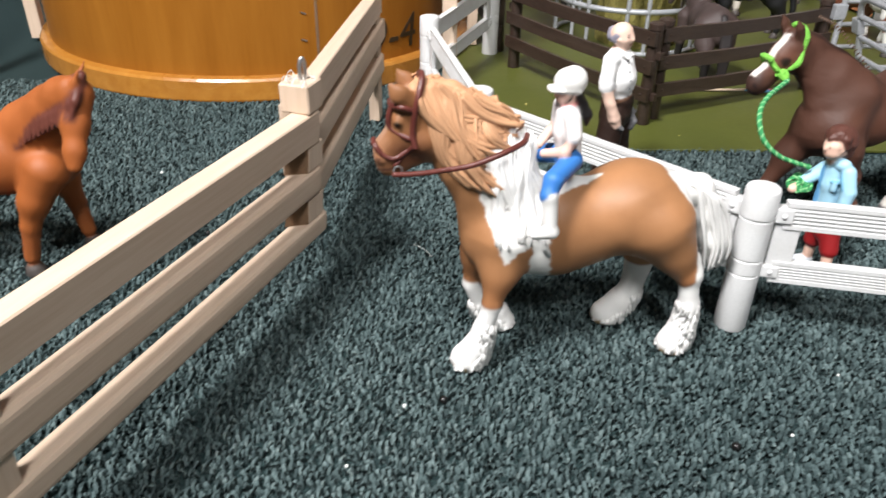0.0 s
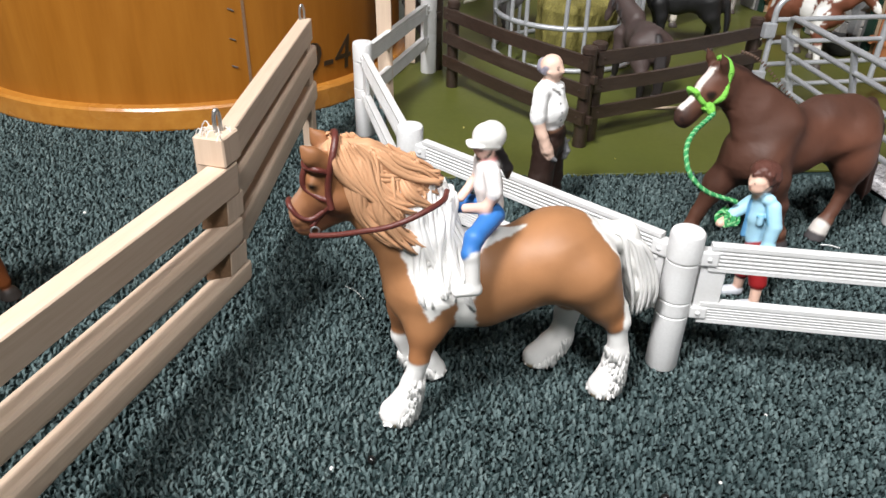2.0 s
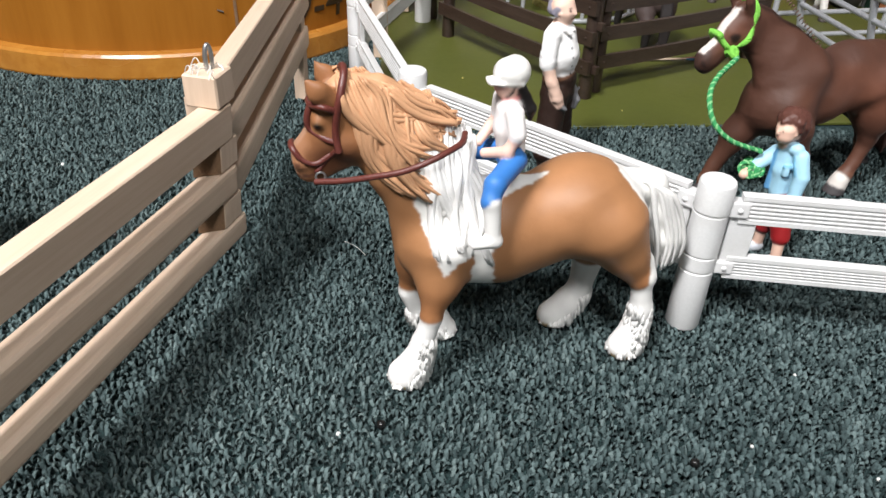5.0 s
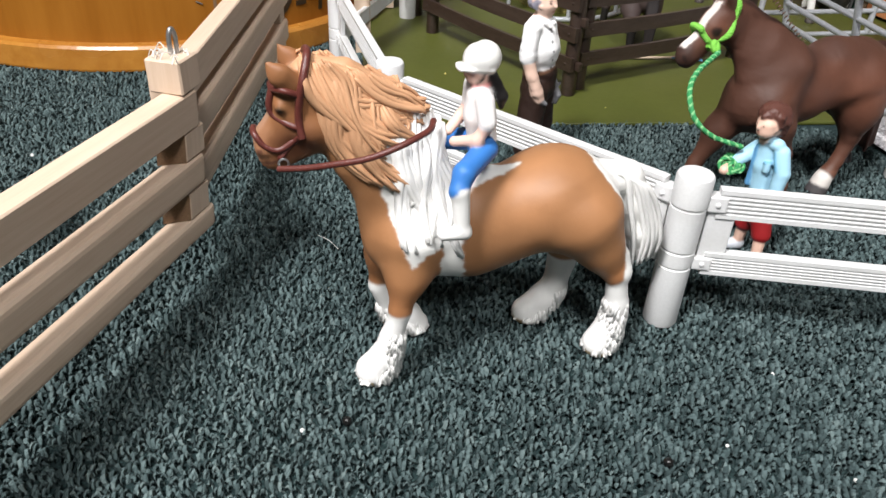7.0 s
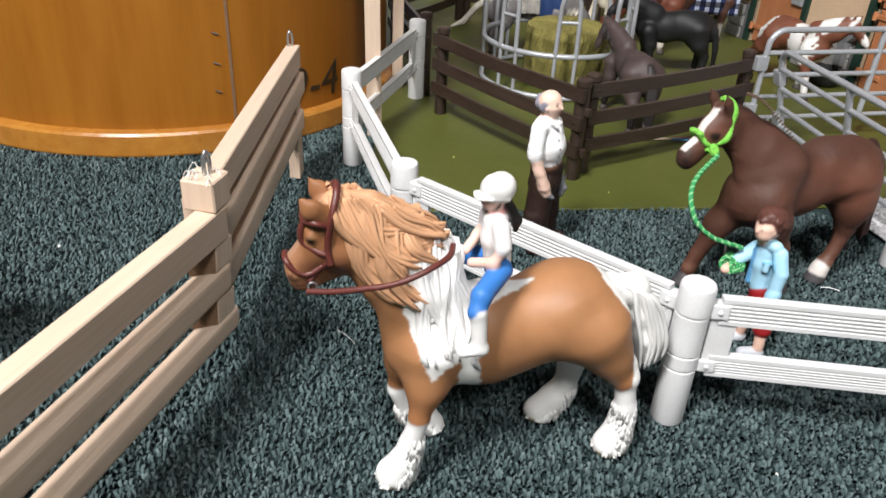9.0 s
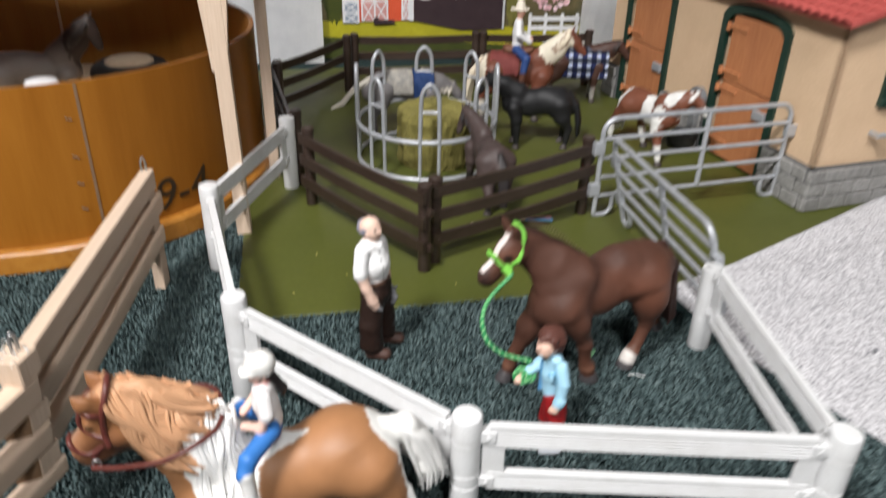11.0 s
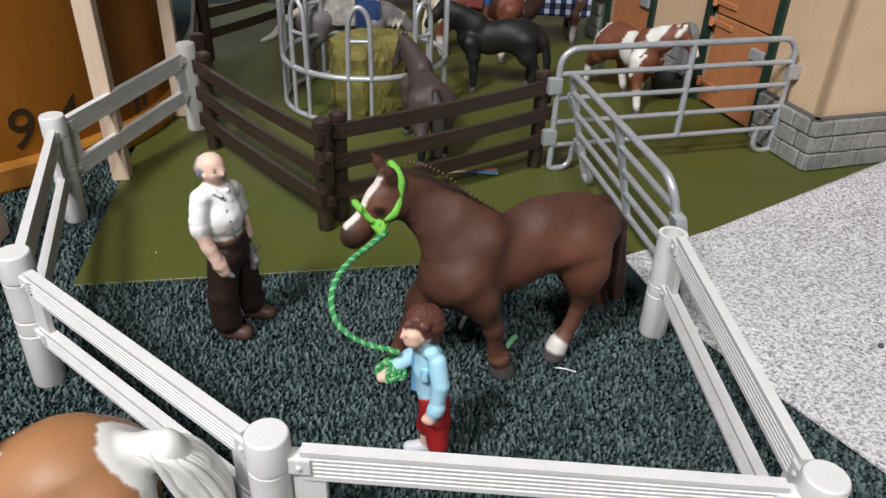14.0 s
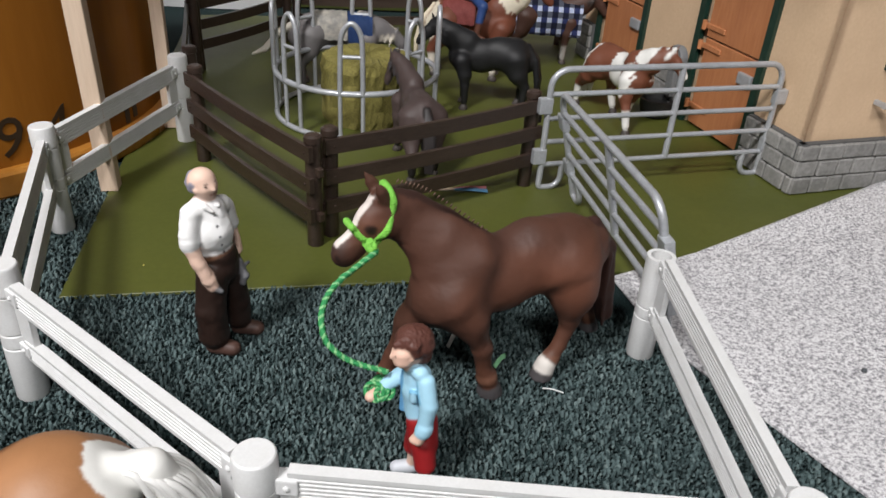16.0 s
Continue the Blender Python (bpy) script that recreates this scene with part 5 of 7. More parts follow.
for s in (1, -1):
    f.limb("eye", [(0.0735, s * (f.skin(0.0735, 0.1092, s) - 0.0005), 0.1092, 0.0013)], blend=0.0003)
    mane(f, "white_mane", 9, ((0.0400, 0.1085), (0.0215, 0.1020)), ((0.0365, 0.0870), (0.0200, 0.0850)), ((0.0330, 0.0640), (0.0165, 0.0590)), 0.0019, 0.0005, 11, s, 0.0022, 0.0030, -0.0006)
    mane(f, "white_mane", 4, ((0.0380, 0.1030), (0.0230, 0.0960)), ((0.0340, 0.0880), (0.0210, 0.0800)), ((0.0320, 0.0720), (0.0190, 0.0640)), 0.0017, 0.0004, 17, s, 0.0028, 0.0034, 0.0004)
    mane(f, "mane", 9, ((0.0625, 0.1170), (0.0490, 0.1060)), ((0.0575, 0.1000), (0.0460, 0.0950)), ((0.0490, 0.0868), (0.0345, 0.0840)), 0.0017, 0.0003, 12, s, 0.0020, 0.0034)
    mane(f, "mane", 10, ((0.0645, 0.1235), (0.0380, 0.1140)), ((0.0575, 0.1110), (0.0340, 0.1050)), ((0.0455, 0.0965), (0.0270, 0.1015)), 0.0017, 0.0003, 13, s, 0.0022, 0.0036, 0.0006)
    mane(f, "mane", 8, ((0.0640, 0.1230), (0.0450, 0.1180)), ((0.0520, 0.1145), (0.0370, 0.1110)), ((0.0365, 0.1080), (0.0250, 0.1035)), 0.0016, 0.0003, 14, s, 0.0022, 0.0036, 0.0010)
    mane(f, "mane", 6, ((0.0630, 0.1225), (0.0400, 0.1120)), ((0.0550, 0.1090), (0.0380, 0.1040)), ((0.0470, 0.0930), (0.0300, 0.0985)), 0.0014, 0.0003, 15, s, 0.0034, 0.0038, 0.0016)
f.limb("mane", [(0.0645, 0, 0.1205, 0.0038), (0.0530, 0, 0.1185, 0.0042), (0.0400, 0, 0.1105, 0.0046), (0.0310, 0, 0.1020, 0.0036)], squash=0.8, blend=0.002)

SHOULDER = [(0.0437, 0.1115), (0.0426, 0.0870), (0.0426, 0.0795), (0.0400, 0.0735), (0.0380, 0.0672), (0.0333, 0.0535), (0.0290, 0.0570), (0.0245, 0.0613), (0.0150, 0.0610), (0.0128, 0.0840), (0.0161, 0.0955), (0.0269, 0.1080), (0.0334, 0.1084)]
GIRTH = [(0.0220, 0.0616), (0.0222, 0.0504), (0.0213, 0.0300), (0.0115, 0.0300), (0.0127, 0.0487), (0.0155, 0.0608)]
RUMP = [(-0.0345, 0.1000), (-0.0350, 0.0835), (-0.0385, 0.0790), (-0.0440, 0.0725), (-0.0468, 0.0650), (-0.0485, 0.0530), (-0.0490, 0.0400), (-0.0800, 0.0400), (-0.0800, 0.1000)]


def paint_pinto(co, col, nrm):
    w = wobble(co, 900, 0.0007) + wobble(co, 260, 0.0014)
    x, z = co[:, 0] + w, co[:, 2] + w
    coat = np.abs(col - np.array(TAN)).sum(1) < 0.05
    back = (x < 0.018) & (nrm[:, 2] > 0.25) & (z > 0.07) & (np.abs(co[:, 1]) < 0.0125 * (x + 0.0098) / 0.0278)
    white = inside(x, z, RUMP) | coat & (inside(x, z, SHOULDER) | inside(x, z, GIRTH) | back)
    col = np.where(white[:, None], (0.76, 0.75, 0.72), col)
    # paler muzzle and a narrow stripe down the face
    face = coat & (x > 0.060) & (np.abs(co[:, 1]) < 0.0022) & (nrm[:, 0] > 0.45) & (z > 0.090)
    col = np.where(face[:, None], (0.66, 0.56, 0.46), col)
    nose = np.clip((x - 0.0755) / 0.006, 0, 0.6)[:, None] * coat[:, None]
    col = col * (1 - nose) + np.array((0.52, 0.30, 0.20)) * nose
    head = (np.clip((x - 0.056) / 0.008, 0, 0.75) * (z > 0.085) * coat)[:, None]
    col = col * (1 - head) + np.array((0.22, 0.090, 0.036)) * head
    # shade under the jaw and behind the bridle, painted into the coat
    jaw_shade = (np.clip(1.25 - np.hypot(x - 0.0690, z - 0.0965) / 0.0085, 0, 0.8) * coat)[:, None]
    col = col * (1 - jaw_shade) + np.array((0.085, 0.030, 0.016)) * jaw_shade
    # tan coat grows darker and redder towards the bottom
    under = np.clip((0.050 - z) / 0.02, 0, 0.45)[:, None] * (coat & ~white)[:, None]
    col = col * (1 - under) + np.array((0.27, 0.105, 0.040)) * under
    a, b = np.array((0.0815, 0.0895)), np.array((0.0735, 0.0905))
    p = np.stack([co[:, 0], co[:, 2]], 1) - a
    t = np.clip((p @ (b - a)) / ((b - a) @ (b - a)), 0, 1)
    mouth = (np.linalg.norm(p - t[:, None] * (b - a), axis=1) < 0.0006) | ((np.hypot(co[:, 0] - 0.0806, co[:, 2] - 0.0945) < 0.0010) & (np.abs(co[:, 1]) > 0.0012))
    col = np.where((mouth & coat)[:, None], (0.10, 0.040, 0.025), col)
    hoof = (co[:, 2] < 0.0034)
    col = np.where(hoof[:, None], (0.42, 0.30, 0.15), col)
    return co, col


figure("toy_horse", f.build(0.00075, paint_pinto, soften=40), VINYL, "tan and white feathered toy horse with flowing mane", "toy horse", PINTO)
pinto_clay = f

f = Clay({"boot": (0.70, 0.69, 0.67), "jeans": (0.035, 0.16, 0.46), "shirt": (0.74, 0.71, 0.70), "skin": (0.70, 0.46, 0.38), "helmet": (0.72, 0.71, 0.68), "hair": (0.012, 0.010, 0.010), "collar": (0.60, 0.25, 0.24), "strap": (0.02, 0.015, 0.012)}, blend=0.0015)
for s in (1, -1):
    f.limb("boot", [(0.0187, 0.0225 * s, 0.0848, 0.0032), (0.0177, 0.0235 * s, 0.0726, 0.0027)])
    f.limb("boot", [(0.0167, 0.0235 * s, 0.0703, 0.0027), (0.0242, 0.0245 * s, 0.0702, 0.0018)], squash=1.1)
    dz = 0.0 if s > 0 else 0.006
    f.limb("jeans", [(0.0067, 0.008 * s, 0.0925 - dz * 0.6, 0.0042), (0.0170, 0.0195 * s, 0.0900 - dz, 0.0036), (0.0193, 0.0222 * s, 0.0853 - dz * 0.6, 0.0031)])
    f.limb("shirt", [(0.0082, 0.0075 * s, 0.1095, 0.0033), (0.0078, 0.0105 * s, 0.1035, 0.0031)])
    f.limb("skin", [(0.0077, 0.0108 * s, 0.1025, 0.0021), (0.0108, 0.0105 * s, 0.0972, 0.0020), (0.0169, 0.0045 * s, 0.0944, 0.0018)])
f.limb("jeans", [(0.0060, 0, 0.0895, 0.0048)], squash=1.3)
f.limb("shirt", [(0.0060, 0, 0.0935, 0.0051), (0.0074, 0, 0.1017, 0.0053), (0.0079, 0, 0.1084, 0.0045)], squash=1.15)
f.limb("skin", [(0.0074, 0, 0.1125, 0.0021), (0.0082, 0, 0.1153, 0.0027)])
f.limb("skin", [(0.0093, 0, 0.1168, 0.0040), (0.0104, 0, 0.1154, 0.0028)], squash=0.9)
f.limb("skin", [(0.0128, 0, 0.1167, 0.0009), (0.0134, 0, 0.1160, 0.0006)], blend=0.0006)
f.limb("helmet", [(0.0091, 0, 0.1211, 0.0053), (0.0072, 0, 0.1214, 0.0057)], squash=0.9, blend=0.0004)
f.limb("helmet", [(0.0155, 0, 0.1186, 0.0011), (0.0115, 0, 0.1186, 0.0013), (0.0050, 0, 0.1183, 0.0014)], squash=3.4, blend=0.0004)
f.limb("hair", [(0.0057, 0, 0.1166, 0.0028), (0.0025, 0, 0.1122, 0.0020), (0.0002, 0, 0.1078, 0.0022), (0.0, 0, 0.1041, 0.0010)], blend=0.0008)
f.limb("collar", [(0.0094, 0, 0.1122, 0.0017), (0.0066, 0, 0.1125, 0.0019)], squash=1.3, blend=0.0005)
for s in (1, -1):
    f.limb("strap", [(0.0075, 0.0037 * s, 0.1180, 0.0004), (0.0085, 0.0032 * s, 0.1150, 0.0004), (0.0100, 0.0012 * s, 0.1126, 0.0004)], blend=0.0001)


def paint_rider(co, col, nrm):
    seam = (np.abs(co[:, 1]) < 0.0005) & (co[:, 2] > 0.1195)
    col = np.where(seam[:, None], (0.50, 0.49, 0.46), col)
    return co, col


figure("rider_figure", f.build(0.00055, paint_rider, flat=False, soften=3), VINYL, "small toy rider in white helmet and blue jeans on the pinto", "toy figure", PINTO)

# leather bridle with reins
LEATHER = material("red_brown_leather", (0.075, 0.018, 0.014), (0.12, 0.030, 0.022), 900, 60, 0.4, relief=0.2)
bridle = thing("bridle", "thin red brown leather bridle and reins on the pinto", "bridle", PINTO)


def strap(name, xz, r, sides=(1,), out=0.0, flat=1.0, closed=False):
    near = [(x, pinto_clay.skin(x, z, 1) + out, z) for x, z in xz]
    pts = near
    if -1 in sides:
        pts = near + [(x, -y, z) for x, y, z in reversed(near)]
    part(name, tube(bmesh.new(), smooth_path(pts, 6), r, 8, False, flat), LEATHER, bridle, smooth=True)


strap("crown_strap", [(0.0672, 0.1000), (0.0679, 0.1060), (0.0673, 0.1130), (0.0660, 0.1190), (0.0642, 0.1250)], 0.0013, (1, -1), 0.0012)
strap("brow_band", [(0.0668, 0.1137), (0.0720, 0.1160), (0.0752, 0.1150)], 0.0011, (1, -1), 0.0008)
strap("cheek_strap", [(0.0752, 0.1150), (0.0764, 0.1105), (0.0756, 0.1065), (0.0708, 0.1040), (0.0672, 0.1030)], 0.0012, (1,), 0.0008)
strap("noseband", [(0.0690, 0.0985), (0.0745, 0.0950), (0.0790, 0.0965), (0.0818, 0.1000)], 0.0011, (1, -1), 0.0007)
strap("chin_strap", [(0.0672, 0.1010), (0.0710, 0.0960), (0.0745, 0.0920)], 0.0010, (1, -1), 0.0007)
part("bit_ring", tube(bmesh.new(), [(0.0735 + 0.0016 * math.cos(k * math.pi / 6), 0.0056, 0.0905 + 0.0016 * math.sin(k * math.pi / 6)) for k in range(12)], 0.0004, 6, True), WIRE, bridle, smooth=True)
for s in (1, -1):
    part("rein", tube(bmesh.new(), smooth_path([(0.0753, 0.0058 * s, 0.0888), (0.0667, 0.011 * s, 0.0912), (0.0568, 0.0160 * s, 0.0946), (0.0489, 0.0190 * s, 0.0971), (0.0420, 0.0200 * s, 0.0998), (0.0344, 0.0180 * s, 0.1020), (0.0275, 0.0130 * s, 0.1030), (0.0246, 0.0060 * s, 0.1030)], 8), 0.0011, 8), LEATHER, bridle, "long leather rein", True)

# ---- dark bay horse, rope halter, boy and man ----
BAY = heading(0.290, 0.459, -0.92, -0.385)


def horse_trunk(f):
    f.limb("coat", [(0.0325, 0, 0.0637, 0.0180), (0.0098, 0, 0.0638, 0.0194), (-0.0112, 0, 0.0675, 0.0190), (-0.0299, 0, 0.0663, 0.0197), (-0.0427, 0, 0.0601, 0.0153)], squash=0.78)
    for s in (1, -1):
        f.limb("coat", [(-0.0245, 0.006 * s, 0.0650, 0.0160), (-0.0280, 0.009 * s, 0.0560, 0.0125)], blend=0.010)


BAYCOAT = (0.074, 0.031, 0.020)
f = Clay({"coat": BAYCOAT, "leg": (0.074, 0.031, 0.0201), "tail": (0.040, 0.017, 0.013), "ridge": (0.035, 0.016, 0.012), "tips": (0.085, 0.050, 0.034), "sock": (0.60, 0.56, 0.52), "hoof": (0.055, 0.050, 0.052), "eye": (0.018, 0.009, 0.007)}, blend=0.006)
f.limb("coat", [(0.0293, 0, 0.0629, 0.0161), (0.0083, 0, 0.0625, 0.0186), (-0.0097, 0, 0.0678, 0.0184), (-0.0307, 0, 0.0668, 0.0170), (-0.0416, 0, 0.0650, 0.0143)], squash=0.78)
for s in (1, -1):
    f.limb("coat", [(-0.0245, 0.006 * s, 0.0643, 0.0147), (-0.0295, 0.009 * s, 0.0575, 0.0108)], blend=0.010)
    # shoulder blade, cheek and eye socket
    f.limb("coat", [(0.0240, 0.0080 * s, 0.0770, 0.0060), (0.0350, 0.0065 * s, 0.0610, 0.0085)], blend=0.010)
    f.limb("coat", [(0.0670, 0.0035 * s, 0.1030, 0.0046)], blend=0.003)
    f.limb("coat", [(0.0728, 0.0040 * s, 0.1056, 0.0022)], blend=0.002)
    f.limb("coat", [(0.0858, 0.0022 * s, 0.0925, 0.0018)], blend=0.0015)
f.limb("coat", [(0.0307, 0, 0.0760, 0.0161), (0.0446, 0, 0.0925, 0.0119), (0.0560, 0, 0.1053, 0.0088), (0.0663, 0, 0.1116, 0.0075)], squash=0.62, blend=0.010)
f.limb("coat", [(0.0364, 0, 0.0583, 0.0163), (0.0403, 0, 0.0732, 0.0114)], squash=0.74, blend=0.010)
f.limb("coat", [(0.0663, 0, 0.1100, 0.0072), (0.0728, 0, 0.1030, 0.0060), (0.0818, 0, 0.0935, 0.0053), (0.0848, 0, 0.0900, 0.0042)], squash=0.72)
f.limb("coat", [(0.0680, 0, 0.1028, 0.0067), (0.0754, 0, 0.0967, 0.0041), (0.0830, 0, 0.0880, 0.0026)], squash=0.72, blend=0.003)
for s in (1, -1):
    f.limb("coat", [(0.0672, 0.0045 * s, 0.1155, 0.0030), (0.0700, 0.0055 * s, 0.1210, 0.0025), (0.0735, 0.0055 * s, 0.1268, 0.0004)], squash=0.6, blend=0.001)
f.limb("ridge", [(0.0640, 0, 0.1178, 0.0016), (0.0507, 0, 0.1118, 0.0017), (0.0360, 0, 0.1002, 0.0017), (0.0190, 0, 0.0860, 0.0012)], blend=0.001)
rg = random.Random(7)
crest = smooth_path([(0.0640, 0, 0.1178), (0.0507, 0, 0.1118), (0.0360, 0, 0.1002), (0.0190, 0, 0.0860)], 14)
for i, c in enumerate(crest):
    for k in range(2):
        y = rg.uniform(-0.0012, 0.0012)
        f.limb("ridge", [(c.x, y, c.z, 0.0010), (c.x - 0.0012, y * 1.2, c.z + 0.0016, 0.0005)], blend=0.0002)
    f.locks.append(("tips", [(c.x - 0.0004, 0.0006 * (-1) ** i, c.z + 0.0010), (c.x - 0.0012, 0.0008 * (-1) ** i, c.z + 0.0020), (c.x - 0.0016, 0.0009 * (-1) ** i, c.z + 0.0025)], 0.0004, 0.0002, 0.8))
f.limb("coat", [(0.0358, 0.0065, 0.0569, 0.0110), (0.0280, 0.0105, 0.0460, 0.0062), (0.0212, 0.0125, 0.0300, 0.0050)], blend=0.009)
f.limb("leg", [(0.0212, 0.0125, 0.0300, 0.0048), (0.0190, 0.0125, 0.0165, 0.0036), (0.0170, 0.0125, 0.0115, 0.0049), (0.0158, 0.0125, 0.0080, 0.0048)], blend=0.002)
f.limb("hoof", [(0.0147, 0.0125, 0.0030, 0.0060), (0.0144, 0.0125, 0.0004, 0.0069)], blend=0.0004)
f.limb("coat", [(0.0385, -0.0065, 0.0590, 0.0108), (0.0480, -0.0105, 0.0380, 0.0062), (0.0565, -0.0125, 0.0190, 0.0040)], blend=0.009)
f.limb("leg", [(0.0565, -0.0125, 0.0190, 0.0040), (0.0600, -0.0125, 0.0100, 0.0046)], blend=0.002)
f.limb("hoof", [(0.0622, -0.0125, 0.0035, 0.0050), (0.0632, -0.0125, 0.0004, 0.0060)], blend=0.0004)
f.limb("coat", [(-0.0280, 0.008, 0.0624, 0.0133), (-0.0299, 0.011, 0.0482, 0.0089), (-0.0292, 0.0125, 0.0335, 0.0054)], blend=0.010)
f.limb("leg", [(-0.0302, 0.0125, 0.0322, 0.0046), (-0.0252, 0.0125, 0.0180, 0.0035), (-0.0212, 0.0125, 0.0110, 0.0043), (-0.0196, 0.0125, 0.0090, 0.0045)], blend=0.002)
f.limb("sock", [(-0.0188, 0.0125, 0.0080, 0.0052), (-0.0180, 0.0125, 0.0054, 0.0055)], blend=0.0006)
f.limb("hoof", [(-0.0172, 0.0125, 0.0028, 0.0057), (-0.0168, 0.0125, 0.0003, 0.0064)], blend=0.0004)
f.limb("coat", [(-0.0300, -0.008, 0.0625, 0.0140), (-0.0430, -0.011, 0.0450, 0.0095), (-0.0570, -0.0125, 0.0280, 0.0056)])
f.limb("leg", [(-0.0570, -0.0125, 0.0280, 0.0050), (-0.0625, -0.0125, 0.0150, 0.0040), (-0.0640, -0.0125, 0.0090, 0.0046)], blend=0.002)
f.limb("hoof", [(-0.0655, -0.0125, 0.0035, 0.0052), (-0.0658, -0.0125, 0.0004, 0.0060)], blend=0.0004)
f.limb("tail", [(-0.0449, 0, 0.0780, 0.0046), (-0.0570, 0, 0.0615, 0.0050), (-0.0592, 0, 0.0370, 0.0066), (-0.0636, 0, 0.0200, 0.0052)], squash=0.8, blend=0.002)
for i in range(13):
    b = rg.uniform(-0.005, 0.005)
    f.limb("tail", [(-0.0462, b * 0.4, 0.0775, 0.0018), (-0.0578 + b * 0.5, b, 0.060, 0.0018), (-0.0605 + b * 0.9, b, 0.036, 0.0017), (-0.0645 + b * 0.9, b * 0.8, 0.0125 + abs(b) * 0.5, 0.0008)], blend=0.0004)
for s in (1, -1):
    f.limb("eye", [(0.0735, s * (f.skin(0.0735, 0.1050, s) - 0.0006), 0.1050, 0.0013)], blend=0.0003)
    f.limb("eye", [(0.0872, s * (f.skin(0.0872, 0.0918, s) - 0.0006), 0.0918, 0.0009)], blend=0.0002)


def turn_head(x, y, z):
    """The neck bends down and to the off side towards the head."""
    w = np.clip(((x - 0.030) + (z - 0.075)) * 0.7 / 0.045, 0, 1)
    w = w * w * (3 - 2 * w)
    return x - 0.0030 * w, y - 0.0115 * w, z - 0.0085 * w


def paint_bay(co, col, nrm):
    x, z = co[:, 0], co[:, 2]
    coat = np.abs(col - np.array(BAYCOAT)).sum(1) < 0.02
    # airbrushed red flanks and thigh
    for cx, cz, r, k in ((-0.002, 0.060, 0.026, 0.9), (-0.030, 0.060, 0.024, 1.0), (0.030, 0.060, 0.016, 0.5), (0.073, 0.103, 0.012, 0.6)):
        g = np.clip(1 - np.hypot(x - cx, z - cz) / r, 0, 1) * k * coat
        col = col * (1 - g[:, None]) + np.array((0.165, 0.062, 0.036)) * g[:, None]
    low = np.clip((0.036 - z) / 0.022, 0, 0.8) * coat
    col = col * (1 - low[:, None]) + np.array((0.105, 0.042, 0.025)) * low[:, None]
    band = np.clip(1 - np.abs(z - 0.012) / 0.003, 0, 0.45) * coat
    col = col * (1 - band[:, None]) + np.array((0.20, 0.095, 0.060)) * band[:, None]
    co = co + nrm * (wobble(co, 110, 0.0004) + wobble(co, 420, 0.00010))[:, None] * (coat & (z > 0.03))[:, None]
    top = np.clip((z - 0.078) / 0.010, 0, 0.35) * np.clip((x + 0.012) / 0.008, 0, 1) * (x < 0.02) * coat
    col = col * (1 - top[:, None]) + np.array((0.050, 0.026, 0.021)) * top[:, None]
    # blaze
    a, b = np.array((0.0718, 0.1145)), np.array((0.0867, 0.0980))
    p = np.stack([x, z], 1) - a
    t = np.clip((p @ (b - a)) / ((b - a) @ (b - a)), 0, 1)
    d = np.linalg.norm(p - t[:, None] * (b - a), axis=1) + wobble(co, 700, 0.0006)
    blaze = coat & (d < 0.0026) & (np.abs(co[:, 1]) < 0.0023) & (nrm[:, 0] > -0.1) & (x > 0.066)
    col = np.where(blaze[:, None], (0.62, 0.56, 0.52), col)
    muzzle = np.clip((x - 0.0838) / 0.006, 0, 0.6) * coat * ~blaze
    col = col * (1 - muzzle[:, None]) + np.array((0.022, 0.014, 0.013)) * muzzle[:, None]
    return np.stack(turn_head(co[:, 0], co[:, 1], co[:, 2]), 1), col


figure("toy_horse", f.build(0.0008, paint_bay, soften=60), VINYL_MATT, "dark bay toy horse with white blaze wearing a rope halter", "toy horse", BAY)
bay_clay = f


def rope_material(name, a, b):
    m = material(name, a, b, 1500, 200, 0.6, relief=0.8)
    return m


ROPE = rope_material("bright_green_cord", (0.15, 0.48, 0.045), (0.24, 0.60, 0.09))
LEAD = rope_material("braided_green_cord", (0.012, 0.21, 0.065), (0.05, 0.36, 0.11))
LEAD_PALE = rope_material("pale_green_strand", (0.16, 0.47, 0.18), (0.32, 0.60, 0.30))


def cord(parent, name, pts, r, mat, label="", twist=3, turns_per_m=260, bent=False, pale=None):
    """A laid cord: strands that wind round one line."""
    path = smooth_path([tuple(float(c) for c in turn_head(*p)) for p in pts] if bent else pts, 10)
    bm = bmesh.new()
    frames, length, ref = [], 0.0, None
    for i, p in enumerate(path):
        a, b = path[max(i - 1, 0)], path[min(i + 1, len(path) - 1)]
        t = (b - a).normalized()
        ref = t.orthogonal().normalized() if ref is None else (ref - t * ref.dot(t)).normalized()
        length += (p - path[i - 1]).length if i else 0
        frames.append((p, ref.copy(), t.cross(ref), length))
    for k in range(twist):
        ang = 2 * math.pi * k / twist
        tube(bm, [p + r * 0.45 * (u * math.cos(ang + l * turns_per_m * 2 * math.pi) + v * math.sin(ang + l * turns_per_m * 2 * math.pi)) for p, u, v, l in frames], r * 0.62, 7)
    ob = part(name, bm, mat, parent, label, True)
    if pale:
        ob.data.materials.append(pale)
        each = len(ob.data.polygons) // twist
        for poly in ob.data.polygons[:each]:
            poly.material_index = 1
    return ob


halter = thing("rope_halter", "bright green cord halter and lead rope on the bay horse", "rope halter", BAY)


def on_bay(xz, out):
    return [(x, bay_clay.skin(x, z, 1) + out, z) for x, z in xz]


def loop(xz, out):
    near = on_bay(xz, out)
    return near + [(x, -y, z) for x, y, z in reversed(near)]


